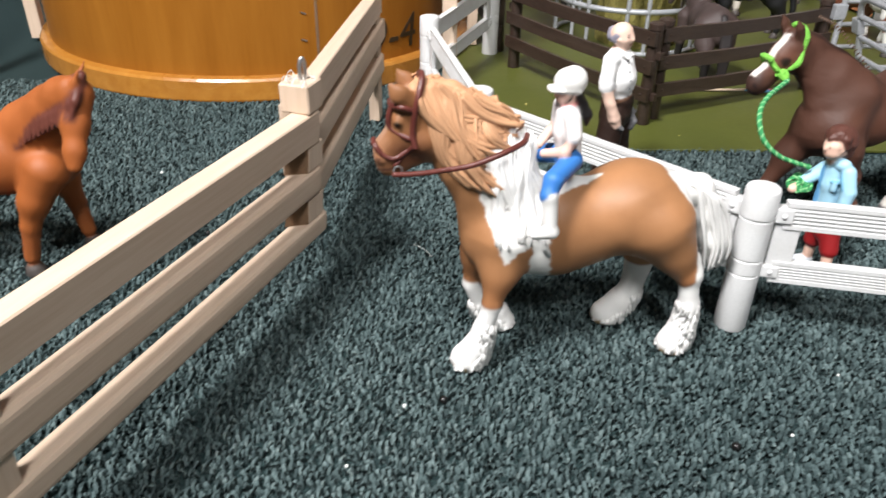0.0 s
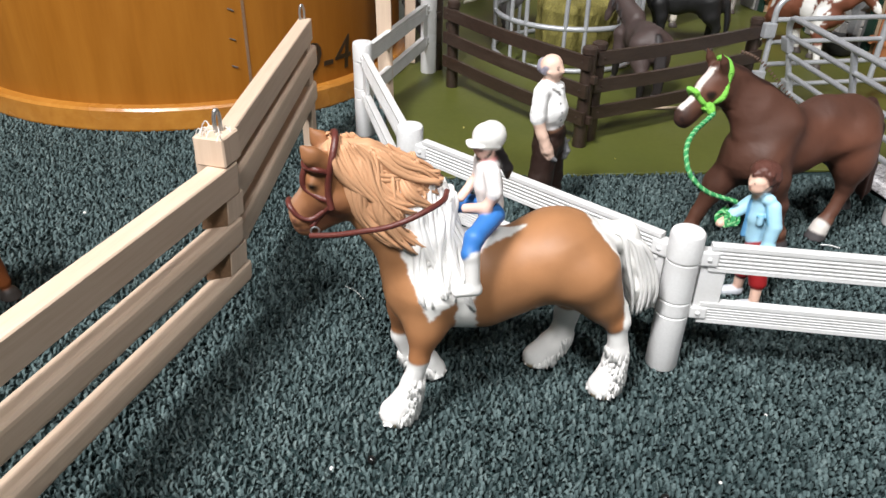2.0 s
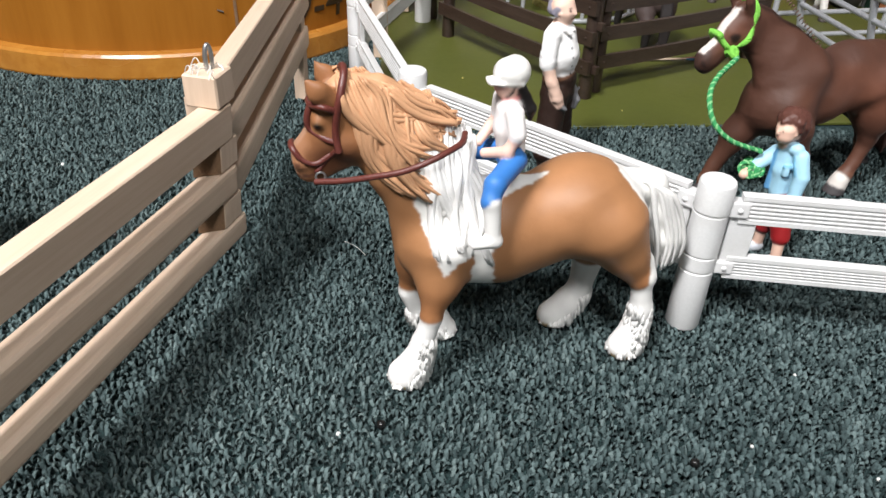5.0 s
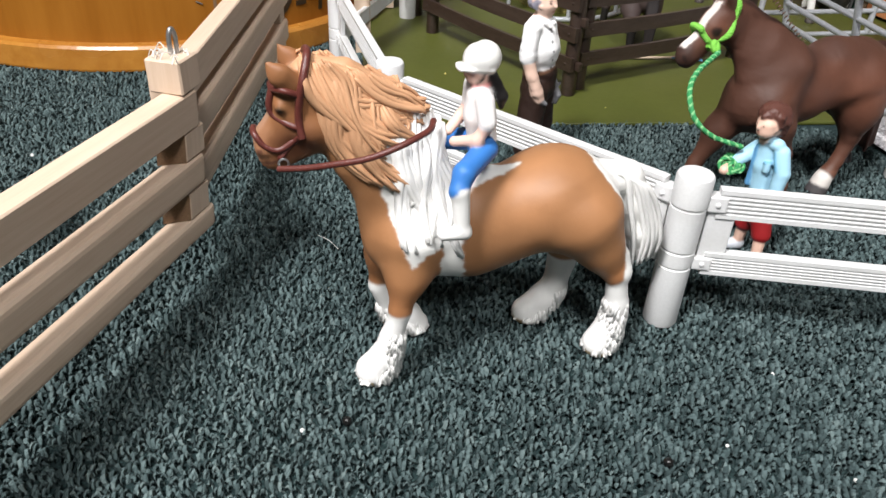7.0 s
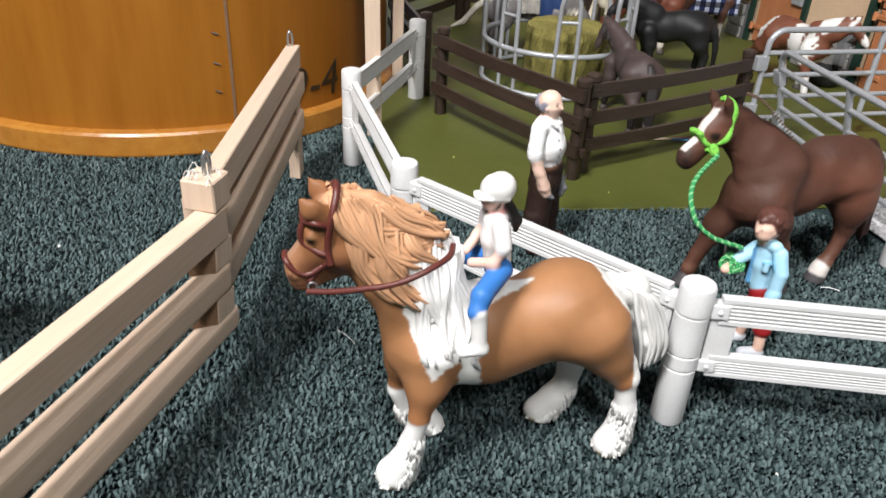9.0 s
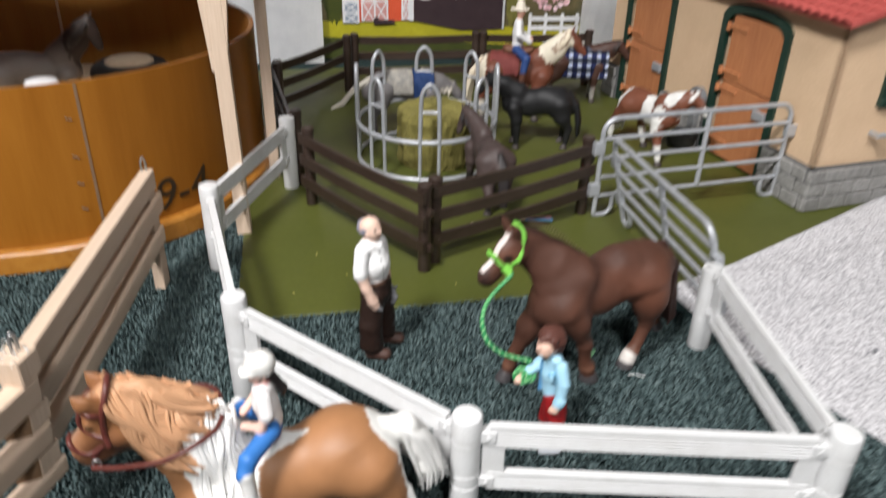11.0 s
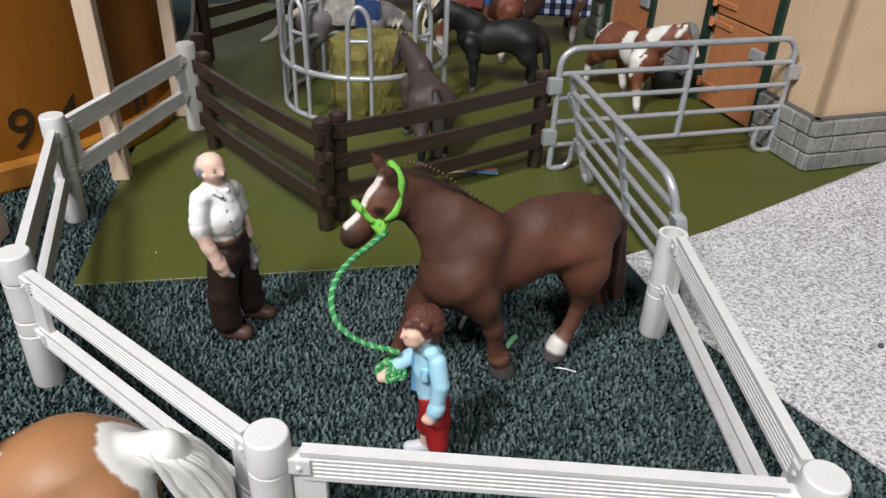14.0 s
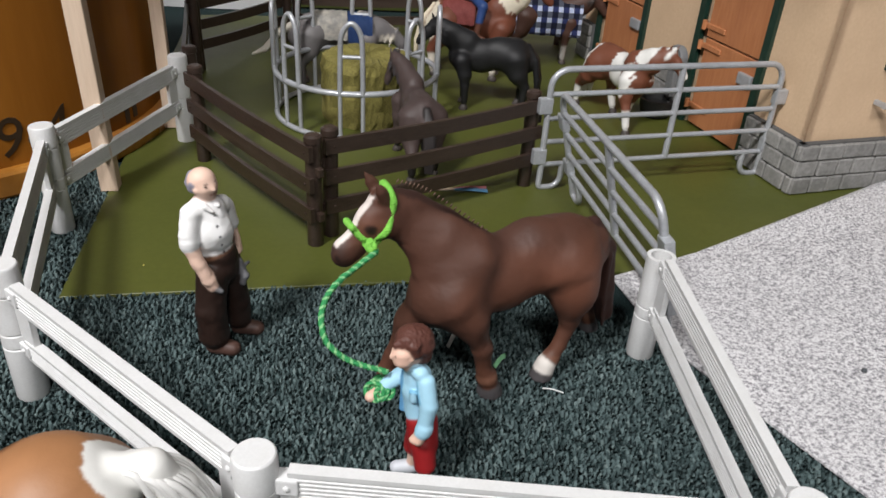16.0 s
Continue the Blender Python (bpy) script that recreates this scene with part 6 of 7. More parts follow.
cord(halter, "crown_loop", [*loop([(0.0768, 0.0985), (0.0722, 0.0990), (0.0685, 0.1030), (0.0652, 0.1095), (0.0645, 0.1160), (0.0655, 0.1205)], 0.0008)], 0.0017, ROPE, bent=True)
cord(halter, "noseband", [*loop([(0.0745, 0.0980), (0.0780, 0.1000), (0.0808, 0.1035), (0.0822, 0.1055)], 0.0008)], 0.0016, ROPE, bent=True)
cord(halter, "throat_cord", on_bay([(0.0772, 0.0975), (0.0750, 0.0952), (0.0725, 0.0952), (0.0700, 0.0980)], 0.0012), 0.0014, ROPE, bent=True)
cord(halter, "knot", [(0.0770, 0.0075, 0.0980), (0.0755, 0.0095, 0.0960), (0.0740, 0.0080, 0.0975), (0.0752, 0.0066, 0.0990), (0.0765, 0.0086, 0.0965), (0.0730, 0.0085, 0.0940)], 0.0016, ROPE, "knotted green cord", bent=True)
cord(halter, "lead_rope", [(0.0700, -0.0030, 0.0865), (0.0733, 0.0, 0.0867), (0.0819, 0.004, 0.0851), (0.0914, 0.009, 0.0835), (0.0990, 0.014, 0.0800), (0.1033, 0.020, 0.0746), (0.1029, 0.026, 0.0671), (0.0955, 0.032, 0.0603), (0.0827, 0.039, 0.0561)], 0.0014, LEAD, "braided green lead rope", pale=LEAD_PALE)

# boy in a blue jacket
f = Clay({"hair": (0.090, 0.034, 0.025), "skin": (0.70, 0.46, 0.36), "jacket": (0.34, 0.58, 0.72), "shirt": (0.10, 0.28, 0.50), "shorts": (0.26, 0.012, 0.014), "shoe": (0.50, 0.52, 0.56), "seam": (0.13, 0.34, 0.50)}, blend=0.0016)
f.limb("hair", [(-0.0044, 0.0020, 0.0750, 0.0068), (-0.0066, 0.0008, 0.0760, 0.0065)])
f.limb("hair", [(-0.0026, 0.0006, 0.0722, 0.0052), (-0.0018, 0.0004, 0.0690, 0.0036)])
f.limb("skin", [(-0.0094, -0.0032, 0.0722, 0.0047), (-0.0094, -0.0036, 0.0701, 0.0038), (-0.0062, -0.0004, 0.0702, 0.0044)])
f.limb("skin", [(-0.0136, -0.0051, 0.0724, 0.0008), (-0.0139, -0.0053, 0.0715, 0.0007)], blend=0.0008)
f.limb("hair", [(-0.0084, -0.0030, 0.0778, 0.0035), (-0.0120, -0.0042, 0.0770, 0.0015)])
f.limb("hair", [(-0.0052, -0.0048, 0.0768, 0.0024), (-0.0044, -0.0052, 0.0728, 0.0015)])
f.limb("skin", [(-0.0060, -0.0060, 0.0713, 0.0010)], blend=0.0006)
f.limb("skin", [(-0.0067, 0, 0.0639, 0.0029)])
f.limb("jacket", [(-0.0034, 0, 0.0590, 0.0056), (-0.0028, 0, 0.0513, 0.0063), (-0.0016, 0, 0.0394, 0.0064)], squash=0.78)
f.limb("shirt", [(-0.0086, 0.0006, 0.0600, 0.0014), (-0.0090, 0.0004, 0.0400, 0.0014)], blend=0.0005)
f.limb("jacket", [(-0.0060, 0.001, 0.0628, 0.0034), (-0.0020, -0.004, 0.0628, 0.0032)], blend=0.0006)
f.limb("seam", [(-0.0058, -0.0052, 0.0540, 0.0009), (-0.0030, -0.0058, 0.0540, 0.0009)], blend=0.0003)
f.limb("jacket", [(-0.0045, -0.0050, 0.0532, 0.0017), (-0.0045, -0.0051, 0.0500, 0.0017)], blend=0.0004)
f.limb("jacket", [(0.0002, -0.0054, 0.0598, 0.0036), (0.0018, -0.0086, 0.0505, 0.0036), (0.0004, -0.0102, 0.0402, 0.0031)], blend=0.0008)
f.limb("seam", [(-0.0030, -0.0062, 0.0600, 0.0007), (-0.0026, -0.0080, 0.0560, 0.0007), (-0.0016, -0.0094, 0.0520, 0.0007)], blend=0.0003)
f.limb("jacket", [(0.0006, -0.0105, 0.0402, 0.0036), (0.0002, -0.0106, 0.0388, 0.0036)], blend=0.0003)
f.limb("skin", [(-0.0004, -0.0106, 0.0372, 0.0026), (-0.0021, -0.0108, 0.0340, 0.0026), (-0.0042, -0.0108, 0.0335, 0.0012)])
f.limb("jacket", [(-0.0070, 0.005, 0.0570, 0.0039), (-0.0168, 0.003, 0.0494, 0.0030)], blend=0.0008)
f.limb("skin", [(-0.0190, 0.002, 0.0472, 0.0023), (-0.0219, -0.001, 0.0466, 0.0024)])
f.limb("shorts", [(-0.0007, -0.001, 0.0348, 0.0066), (0.0003, -0.003, 0.0240, 0.0064)], squash=0.85, blend=0.0008)
for s, dx, fy in ((1, -0.004, 0.0005), (-1, 0.001, -0.0065)):
    f.limb("shorts", [(0.0 + dx * 0.5, 0.002 * s + fy * 0.4, 0.0250, 0.0052), (0.0006 + dx, 0.0030 * s + fy * 0.7, 0.0160, 0.0046)], blend=0.0012)
    f.limb("skin", [(0.0006 + dx, 0.0032 * s + fy * 0.75, 0.0150, 0.0030), (0.0004 + dx, 0.0034 * s + fy, 0.0060, 0.0026)], blend=0.0005)
    f.limb("shoe", [(0.0006 + dx, 0.0034 * s + fy, 0.0028, 0.0033), (-0.0068 + dx, 0.0030 * s + fy, 0.0018, 0.0029)], blend=0.0006)


def paint_boy(co, col, nrm):
    eye = np.min([np.linalg.norm(co - np.array(e), axis=1) for e in ((-0.0123, -0.0072, 0.0731), (-0.0142, -0.0028, 0.0731))], axis=0) < 0.00055
    lip = np.linalg.norm(co - np.array((-0.0128, -0.0052, 0.0696)), axis=1) < 0.0009
    col = np.where(eye[:, None], (0.03, 0.015, 0.01), col)
    cloth = (co[:, 2] < 0.064) & (co[:, 2] > 0.015)
    hair = np.abs(col - np.array((0.090, 0.034, 0.025))).sum(1) < 0.03
    co = co + nrm * (wobble(co, 300, 0.00009) * cloth + wobble(co * np.array((1, 1, 0.35)), 900, 0.0004) * hair)[:, None]
    return co * np.array((1, 1, 0.965)), np.where(lip[:, None], (0.56, 0.25, 0.20), col)


figure("boy_figure", f.build(0.0005, paint_boy, soften=6), VINYL, "toy boy in light blue jacket and red shorts holding the rope", "toy figure", heading(0.244, 0.388, 0.995, -0.1))
coil = thing("rope_coil", "small coil of green braided cord in the boy's fist", "rope coil", heading(0.244, 0.388, 0.995, -0.1))
rg = random.Random(9)
for i in range(9):
    cx, cz, rr = -0.0185 + rg.uniform(-0.002, 0.004), 0.0470 + rg.uniform(-0.002, 0.002), rg.uniform(0.0022, 0.0040)
    tl = rg.uniform(-0.5, 0.5)
    cord(coil, "rope_turn", [(cx + rr * math.cos(k * 0.7), -0.001 + rr * 0.6 * math.sin(k * 0.7 + tl) + 0.0007 * i, cz + rr * 0.75 * math.sin(k * 0.7)) for k in range(10)], 0.0009, LEAD, pale=LEAD_PALE)

# man in a white shirt
f = Clay({"skin": (0.72, 0.50, 0.40), "grey": (0.23, 0.22, 0.27), "polo": (0.80, 0.795, 0.79), "collar": (0.74, 0.73, 0.72), "chaps": (0.022, 0.011, 0.008), "boot": (0.065, 0.034, 0.026), "tool": (0.16, 0.16, 0.17), "belt": (0.12, 0.06, 0.035)}, blend=0.002)
f.limb("skin", [(-0.0012, -0.001, 0.0995, 0.0065), (-0.0001, -0.002, 0.0965, 0.0057), (0.0007, -0.002, 0.0935, 0.0041)], squash=0.95)
f.limb("skin", [(0.0028, -0.0056, 0.0986, 0.0009), (0.0036, -0.0066, 0.0968, 0.0012)], blend=0.0009)
f.limb("skin", [(-0.0042, -0.0058, 0.0966, 0.0014)], blend=0.0006)
f.limb("grey", [(-0.0050, 0.002, 0.0975, 0.0040), (-0.0045, 0.004, 0.0995, 0.0034)], blend=0.0006)
f.limb("grey", [(-0.0050, -0.0040, 0.0990, 0.0021), (-0.0056, -0.0022, 0.0966, 0.0026)], blend=0.0005)
f.limb("skin", [(-0.0010, 0, 0.0893, 0.0045)])
f.limb("polo", [(-0.0004, 0, 0.0824, 0.0090), (0.0004, -0.002, 0.0718, 0.0101), (0.0006, 0, 0.0630, 0.0093)], squash=0.8)
f.limb("polo", [(-0.0064, -0.004, 0.0845, 0.0052), (0.0064, 0.006, 0.0825, 0.0049)])
f.limb("collar", [(-0.0045, -0.0030, 0.0893, 0.0017), (-0.0010, -0.0068, 0.0880, 0.0015), (0.0020, -0.0078, 0.0858, 0.0010)], blend=0.0004)
f.limb("collar", [(0.0040, 0.0010, 0.0890, 0.0016), (0.0048, -0.0045, 0.0872, 0.0013)], blend=0.0004)
f.limb("polo", [(-0.0082, -0.006, 0.0845, 0.0047), (-0.0100, -0.0085, 0.0745, 0.0044), (-0.0100, -0.0085, 0.0718, 0.0044)], blend=0.0010)
f.limb("polo", [(-0.0100, -0.0087, 0.0714, 0.0049), (-0.0099, -0.0088, 0.0700, 0.0048)], blend=0.0003)
f.limb("skin", [(-0.0099, -0.009, 0.0690, 0.0037), (-0.0067, -0.0105, 0.0584, 0.0034), (-0.0032, -0.0115, 0.0493, 0.0031), (-0.0015, -0.0115, 0.0455, 0.0024)], blend=0.0008)
f.limb("polo", [(0.0081, 0.009, 0.0800, 0.0047), (0.0096, 0.0115, 0.0690, 0.0047)], blend=0.0010)
f.limb("skin", [(0.0099, 0.0115, 0.0670, 0.0034), (0.0120, 0.0105, 0.0530, 0.0031)], blend=0.0008)
f.limb("belt", [(0.0014, 0, 0.0588, 0.0096)], squash=0.78, blend=0.0004)
f.limb("chaps", [(0.0022, 0, 0.0564, 0.0099), (0.0018, 0, 0.0487, 0.0100)], squash=0.78, blend=0.001)
f.limb("chaps", [(-0.0013, -0.004, 0.0479, 0.0080), (-0.0037, -0.006, 0.0279, 0.0074), (-0.0035, -0.006, 0.0120, 0.0078)])
f.limb("chaps", [(0.0070, 0.005, 0.0470, 0.0075), (0.0097, 0.008, 0.0230, 0.0066), (0.0100, 0.008, 0.0110, 0.0066)])
f.limb("boot", [(-0.0036, -0.006, 0.0050, 0.0049), (0.0048, -0.0095, 0.0035, 0.0042)], blend=0.0008)
f.limb("boot", [(0.0096, 0.008, 0.0050, 0.0046), (0.0185, 0.0055, 0.0035, 0.0041)], blend=0.0008)
f.limb("tool", [(0.0122, 0.002, 0.0497, 0.0022), (0.0146, 0.0, 0.0423, 0.0020), (0.0134, 0.0, 0.0381, 0.0015)], blend=0.0005)
f.limb("tool", [(0.0140, 0.002, 0.0470, 0.0012), (0.0170, 0.004, 0.0480, 0.0009)], blend=0.0004)
f.limb("tool", [(-0.0016, -0.0120, 0.0455, 0.0016), (0.0022, -0.0125, 0.0425, 0.0012)], blend=0.0003)


def paint_man(co, col, nrm):
    dots = [(0.0030 + 0.0006 * i, -0.0115 + 0.0001 * i, 0.083 - 0.0052 * i) for i in range(5)]
    spot = np.zeros(len(co), dtype=bool)
    for x, y, z in dots:
        spot |= (np.hypot(co[:, 0] - x, co[:, 2] - z) < 0.00065) & (nrm[:, 1] < -0.2)
    col = np.where(spot[:, None], (0.05, 0.05, 0.06), col)
    eye = np.min([np.linalg.norm(co - np.array(e), axis=1) for e in ((0.0004, -0.0073, 0.0985), (0.0047, -0.0036, 0.0985))], axis=0) < 0.0008
    brow = np.min([np.linalg.norm((co - np.array(e)) * np.array((0.6, 0.6, 1.6)), axis=1) for e in ((0.0004, -0.0072, 0.0999), (0.0047, -0.0035, 0.0999))], axis=0) < 0.0008
    lip = np.linalg.norm((co - np.array((0.0032, -0.0055, 0.0940))) * np.array((0.6, 0.6, 1.5)), axis=1) < 0.0013
    col = np.where(eye[:, None], (0.04, 0.02, 0.015), np.where(brow[:, None], (0.28, 0.18, 0.15), col))
    cloth = (co[:, 2] < 0.088) & (co[:, 2] > 0.008)
    co = co + nrm * ((wobble(co, 200, 0.0004) + wobble(co, 600, 0.00010)) * cloth)[:, None]
    return co * np.array((1, 1, 0.965)), np.where(lip[:, None], (0.52, 0.28, 0.22), col)


figure("man_figure", f.build(0.00055, paint_man, soften=5), VINYL, "balding toy man in white shirt and dark brown chaps", "toy figure", heading(0.1445, 0.483, 0.973, 0.229))

# ---- the other toy horses ----
def toy_horse(label, m, coat, mane_c, legs, voxel, head=(0.0662, 0.1124), drop=0.0, turn=0.0, patches=(), patch_c=(0.7, 0.69, 0.66), tail_c=None, step=0.0, fluff=6, seed=1, tuck=0.0, swish=0.0):
    """A standing horse; drop lowers the head, turn swings it sideways, step spreads the legs."""
    f = Clay({"coat": coat, "mane": mane_c, "leg": legs, "tail": tail_c or mane_c, "hoof": (0.06, 0.05, 0.045)})
    horse_trunk(f)
    px, pz = 0.0662, 0.1124 - drop

    def turned(x, z, r, t):
        return (x - abs(turn) * 0.3 * t, turn * t, z, r)
    f.limb("coat", [turned(0.0305, 0.0782 - drop * 0.1, 0.0178, 0.0), turned(0.0495, 0.0952 - drop * 0.55, 0.0140, 0.4), turned(0.0596, 0.1067 - drop * 0.85, 0.0105, 0.75), turned(px, pz, 0.0080, 1.0)], squash=0.74)
    f.limb("coat", [turned(0.0683, pz - 0.001, 0.0076, 1.0), turned(0.0750 - tuck * 0.4, pz - 0.008 - tuck * 0.3, 0.0065, 1.25), turned(0.0829 - tuck * 0.8, pz - 0.017 - tuck * 0.5, 0.0049, 1.5), turned(0.0865 - tuck, pz - 0.021 - tuck * 0.6, 0.0039, 1.6)], squash=0.75)
    for s in (1, -1):
        f.limb("coat", [(0.069 - abs(turn) * 0.3, turn + 0.0045 * s, pz + 0.005, 0.0022), (0.0735 - abs(turn) * 0.3, turn + 0.0052 * s, pz + 0.014, 0.0005)], squash=0.7, blend=0.001)
        a, b = step * s, -step * s
        f.limb("coat", [(0.0350, 0.011 * s, 0.0600, 0.0117), (0.0300 + a * 0.5, 0.013 * s, 0.0440, 0.0078), (0.0290 + a, 0.014 * s, 0.0299, 0.0051)])
        f.limb("leg", [(0.0290 + a, 0.014 * s, 0.0299, 0.0050), (0.0285 + a * 1.4, 0.014 * s, 0.0110, 0.0042)], blend=0.002)
        f.limb("hoof", [(0.0290 + a * 1.5, 0.014 * s, 0.0030, 0.0052), (0.0295 + a * 1.5, 0.014 * s, 0.0002, 0.0060)], blend=0.0006)
        f.limb("coat", [(-0.0300, 0.011 * s, 0.0640, 0.0160), (-0.0340 + b * 0.5, 0.0135 * s, 0.0470, 0.0112), (-0.0440 + b, 0.014 * s, 0.0310, 0.0058)])
        f.limb("leg", [(-0.0440 + b, 0.014 * s, 0.0310, 0.0054), (-0.0420 + b * 1.4, 0.014 * s, 0.0110, 0.0043)], blend=0.002)
        f.limb("hoof", [(-0.0400 + b * 1.5, 0.014 * s, 0.0030, 0.0052), (-0.0395 + b * 1.5, 0.014 * s, 0.0002, 0.0060)], blend=0.0006)
    rg = random.Random(seed)
    for i in range(3 + fluff):
        q = rg.uniform(-0.006, 0.006)
        f.limb("tail", [(-0.0450, q * 0.3, 0.0785, 0.0028), (-0.0560 + q * 0.3 - swish * 0.4, q, 0.0620 + swish * 0.1, 0.0036), (-0.0610 + q * 0.4 - swish * 0.8, q, 0.0380 + swish * 0.3, 0.0034), (-0.0620 + q * 0.5 - swish * 1.3, q * 0.9, 0.0160 + swish * 0.9, 0.0014)], blend=0.001)
    for i in range(4 + 2 * fluff):
        t = i / (3 + 2 * fluff)
        x, z = 0.066 - 0.040 * t, pz + 0.008 - t * (pz - 0.089 + 0.008)
        y0 = turn * (1 - t)
        sd = 1 if i % 2 else -1
        f.limb("mane", [(x, y0, z, 0.0026), (x - 0.003, y0 + sd * 0.0075, z - 0.010, 0.0022), (x - 0.006, y0 + sd * 0.0095, z - 0.018, 0.0009)], blend=0.0008)

    def paint(co, col, nrm):
        base = np.abs(col - np.array(coat)).sum(1) < 0.25 * sum(coat) + 0.01
        w = wobble(co, 260, 0.004)
        for cx, cz, rx, rz in patches:
            k = base & (((co[:, 0] + w - cx) / rx) ** 2 + ((co[:, 2] + w - cz) / rz) ** 2 < 1)
            col = np.where(k[:, None], patch_c, col)
        return co, col
    return figure("toy_horse", f.build(voxel, paint, soften=8), VINYL_MATT, label, "toy horse", m)


S = Matrix.Diagonal
toy_horse("black toy pony standing behind the ring feeder", heading(0.336, 0.862, -1.0, 0.06) @ S((0.79,) * 3 + (1,)), (0.010, 0.010, 0.011), (0.009, 0.009, 0.010), (0.009, 0.009, 0.009), 0.0013, drop=0.014, seed=2)
toy_horse("small grey brown toy pony reaching into the ring feeder", heading(0.259, 0.722, -0.14, 0.99) @ S((0.73,) * 3 + (1,)), (0.058, 0.040, 0.037), (0.030, 0.027, 0.028), (0.012, 0.010, 0.010), 0.0012, drop=0.012, turn=0.014, seed=3, fluff=3, step=0.006, tuck=0.012,
          patches=((0.085, 0.085, 0.014, 0.020),), patch_c=(0.022, 0.018, 0.018), tail_c=(0.020, 0.016, 0.016))
toy_horse("brown and white pinto toy foal beside the stable", heading(0.455, 0.834, 0.30, -0.954) @ S((0.79,) * 3 + (1,)), (0.16, 0.055, 0.030), (0.70, 0.69, 0.66), (0.70, 0.69, 0.66), 0.0012, drop=0.016, turn=0.020,
          patches=((0.012, 0.070, 0.011, 0.03), (0.035, 0.062, 0.010, 0.020), (0.045, 0.095, 0.010, 0.012), (-0.044, 0.075, 0.012, 0.018), (0.085, 0.085, 0.010, 0.02)), tail_c=(0.70, 0.69, 0.66), step=-0.0145, seed=4, fluff=5)
toy_horse("brown toy horse with cream mane carrying a rider", heading(0.330, 0.962, 0.97, -0.22) @ S((0.92,) * 3 + (1,)), (0.14, 0.045, 0.025), (0.66, 0.58, 0.44), (0.60, 0.55, 0.47), 0.0015, tail_c=(0.66, 0.58, 0.44),
          patches=((0.05, 0.10, 0.022, 0.022), (-0.05, 0.07, 0.012, 0.03)), patch_c=(0.66, 0.60, 0.48), seed=5)
toy_horse("brown toy horse under a plaid blanket by the stable", heading(0.425, 1.030, 0.98, -0.15) @ S((0.80,) * 3 + (1,)), (0.060, 0.028, 0.020), (0.02, 0.014, 0.012), (0.35, 0.33, 0.31), 0.0017, drop=0.020, seed=6)
toy_horse("grey toy pony with a pale tail behind the feeder", heading(0.190, 0.912, 0.98, 0.05) @ S((0.84,) * 3 + (1,)), (0.15, 0.14, 0.14), (0.55, 0.50, 0.42), (0.10, 0.09, 0.09), 0.0016, drop=0.050, tail_c=(0.62, 0.58, 0.50), seed=7, swish=0.026)
toy_horse("dark grey toy horse with a brown head in the round pen", heading(-0.155, 0.784, 0.985, 0.16, 0.060) @ S((0.80,) * 3 + (1,)), (0.15, 0.125, 0.108), (0.030, 0.023, 0.020), (0.05, 0.04, 0.036), 0.0014, drop=-0.004, turn=-0.004, seed=8, tuck=0.010, fluff=12,
          patches=((0.072, 0.098, 0.034, 0.040),), patch_c=(0.040, 0.027, 0.022))
toy_horse("orange chestnut toy horse beyond the pine fence", heading(-0.176, 0.358, 0.96, 0.20) @ S((0.92,) * 3 + (1,)), (0.30, 0.085, 0.020), (0.105, 0.030, 0.020), (0.26, 0.075, 0.02), 0.0010, drop=0.008, turn=-0.020, fluff=12, seed=9, tuck=0.020, step=0.008)

# blankets
PLAID = bpy.data.materials.new("blue_plaid_cloth")
PLAID.use_nodes = True
nt = PLAID.node_tree
tc, sep = nt.nodes.new("ShaderNodeTexCoord"), nt.nodes.new("ShaderNodeSeparateXYZ")
nt.links.new(tc.outputs["Object"], sep.inputs[0])


def band(axis, period, width):
    a, b, c = nt.nodes.new("ShaderNodeMath"), nt.nodes.new("ShaderNodeMath"), nt.nodes.new("ShaderNodeMath")
    a.operation, b.operation, c.operation = "DIVIDE", "FRACT", "LESS_THAN"
    nt.links.new(sep.outputs[axis], a.inputs[0])
    a.inputs[1].default_value = period
    nt.links.new(a.outputs[0], b.inputs[0])
    nt.links.new(b.outputs[0], c.inputs[0])
    c.inputs[1].default_value = width
    return c.outputs[0]


c1 = mix(nt, band("X", 0.0150, 0.45), (0.016, 0.024, 0.085), (0.36, 0.40, 0.50))
c2 = mix(nt, band("Z", 0.0150, 0.45), (0.35, 0.35, 0.38), (1.9, 1.9, 1.9))
nt.links.new(mix(nt, 1.0, c1, c2, "MULTIPLY"), nt.nodes["Principled BSDF"].inputs["Base Color"])
nt.nodes["Principled BSDF"].inputs["Roughness"].default_value = 0.8
bump(nt, noise_node(nt, 900, 2, 0.5), 0.4, 0.001)
BLUE = material("blue_cloth", (0.016, 0.050, 0.17), (0.028, 0.075, 0.23), 700, 60, 0.7, relief=0.3)
CREAM = material("cream_cloth", (0.30, 0.29, 0.28), (0.68, 0.64, 0.56), 130, 60, 0.75, relief=0.5)
REDCLOTH = material("dusty_red_cloth", (0.26, 0.055, 0.05), (0.34, 0.09, 0.08), 700, 60, 0.75, relief=0.3)


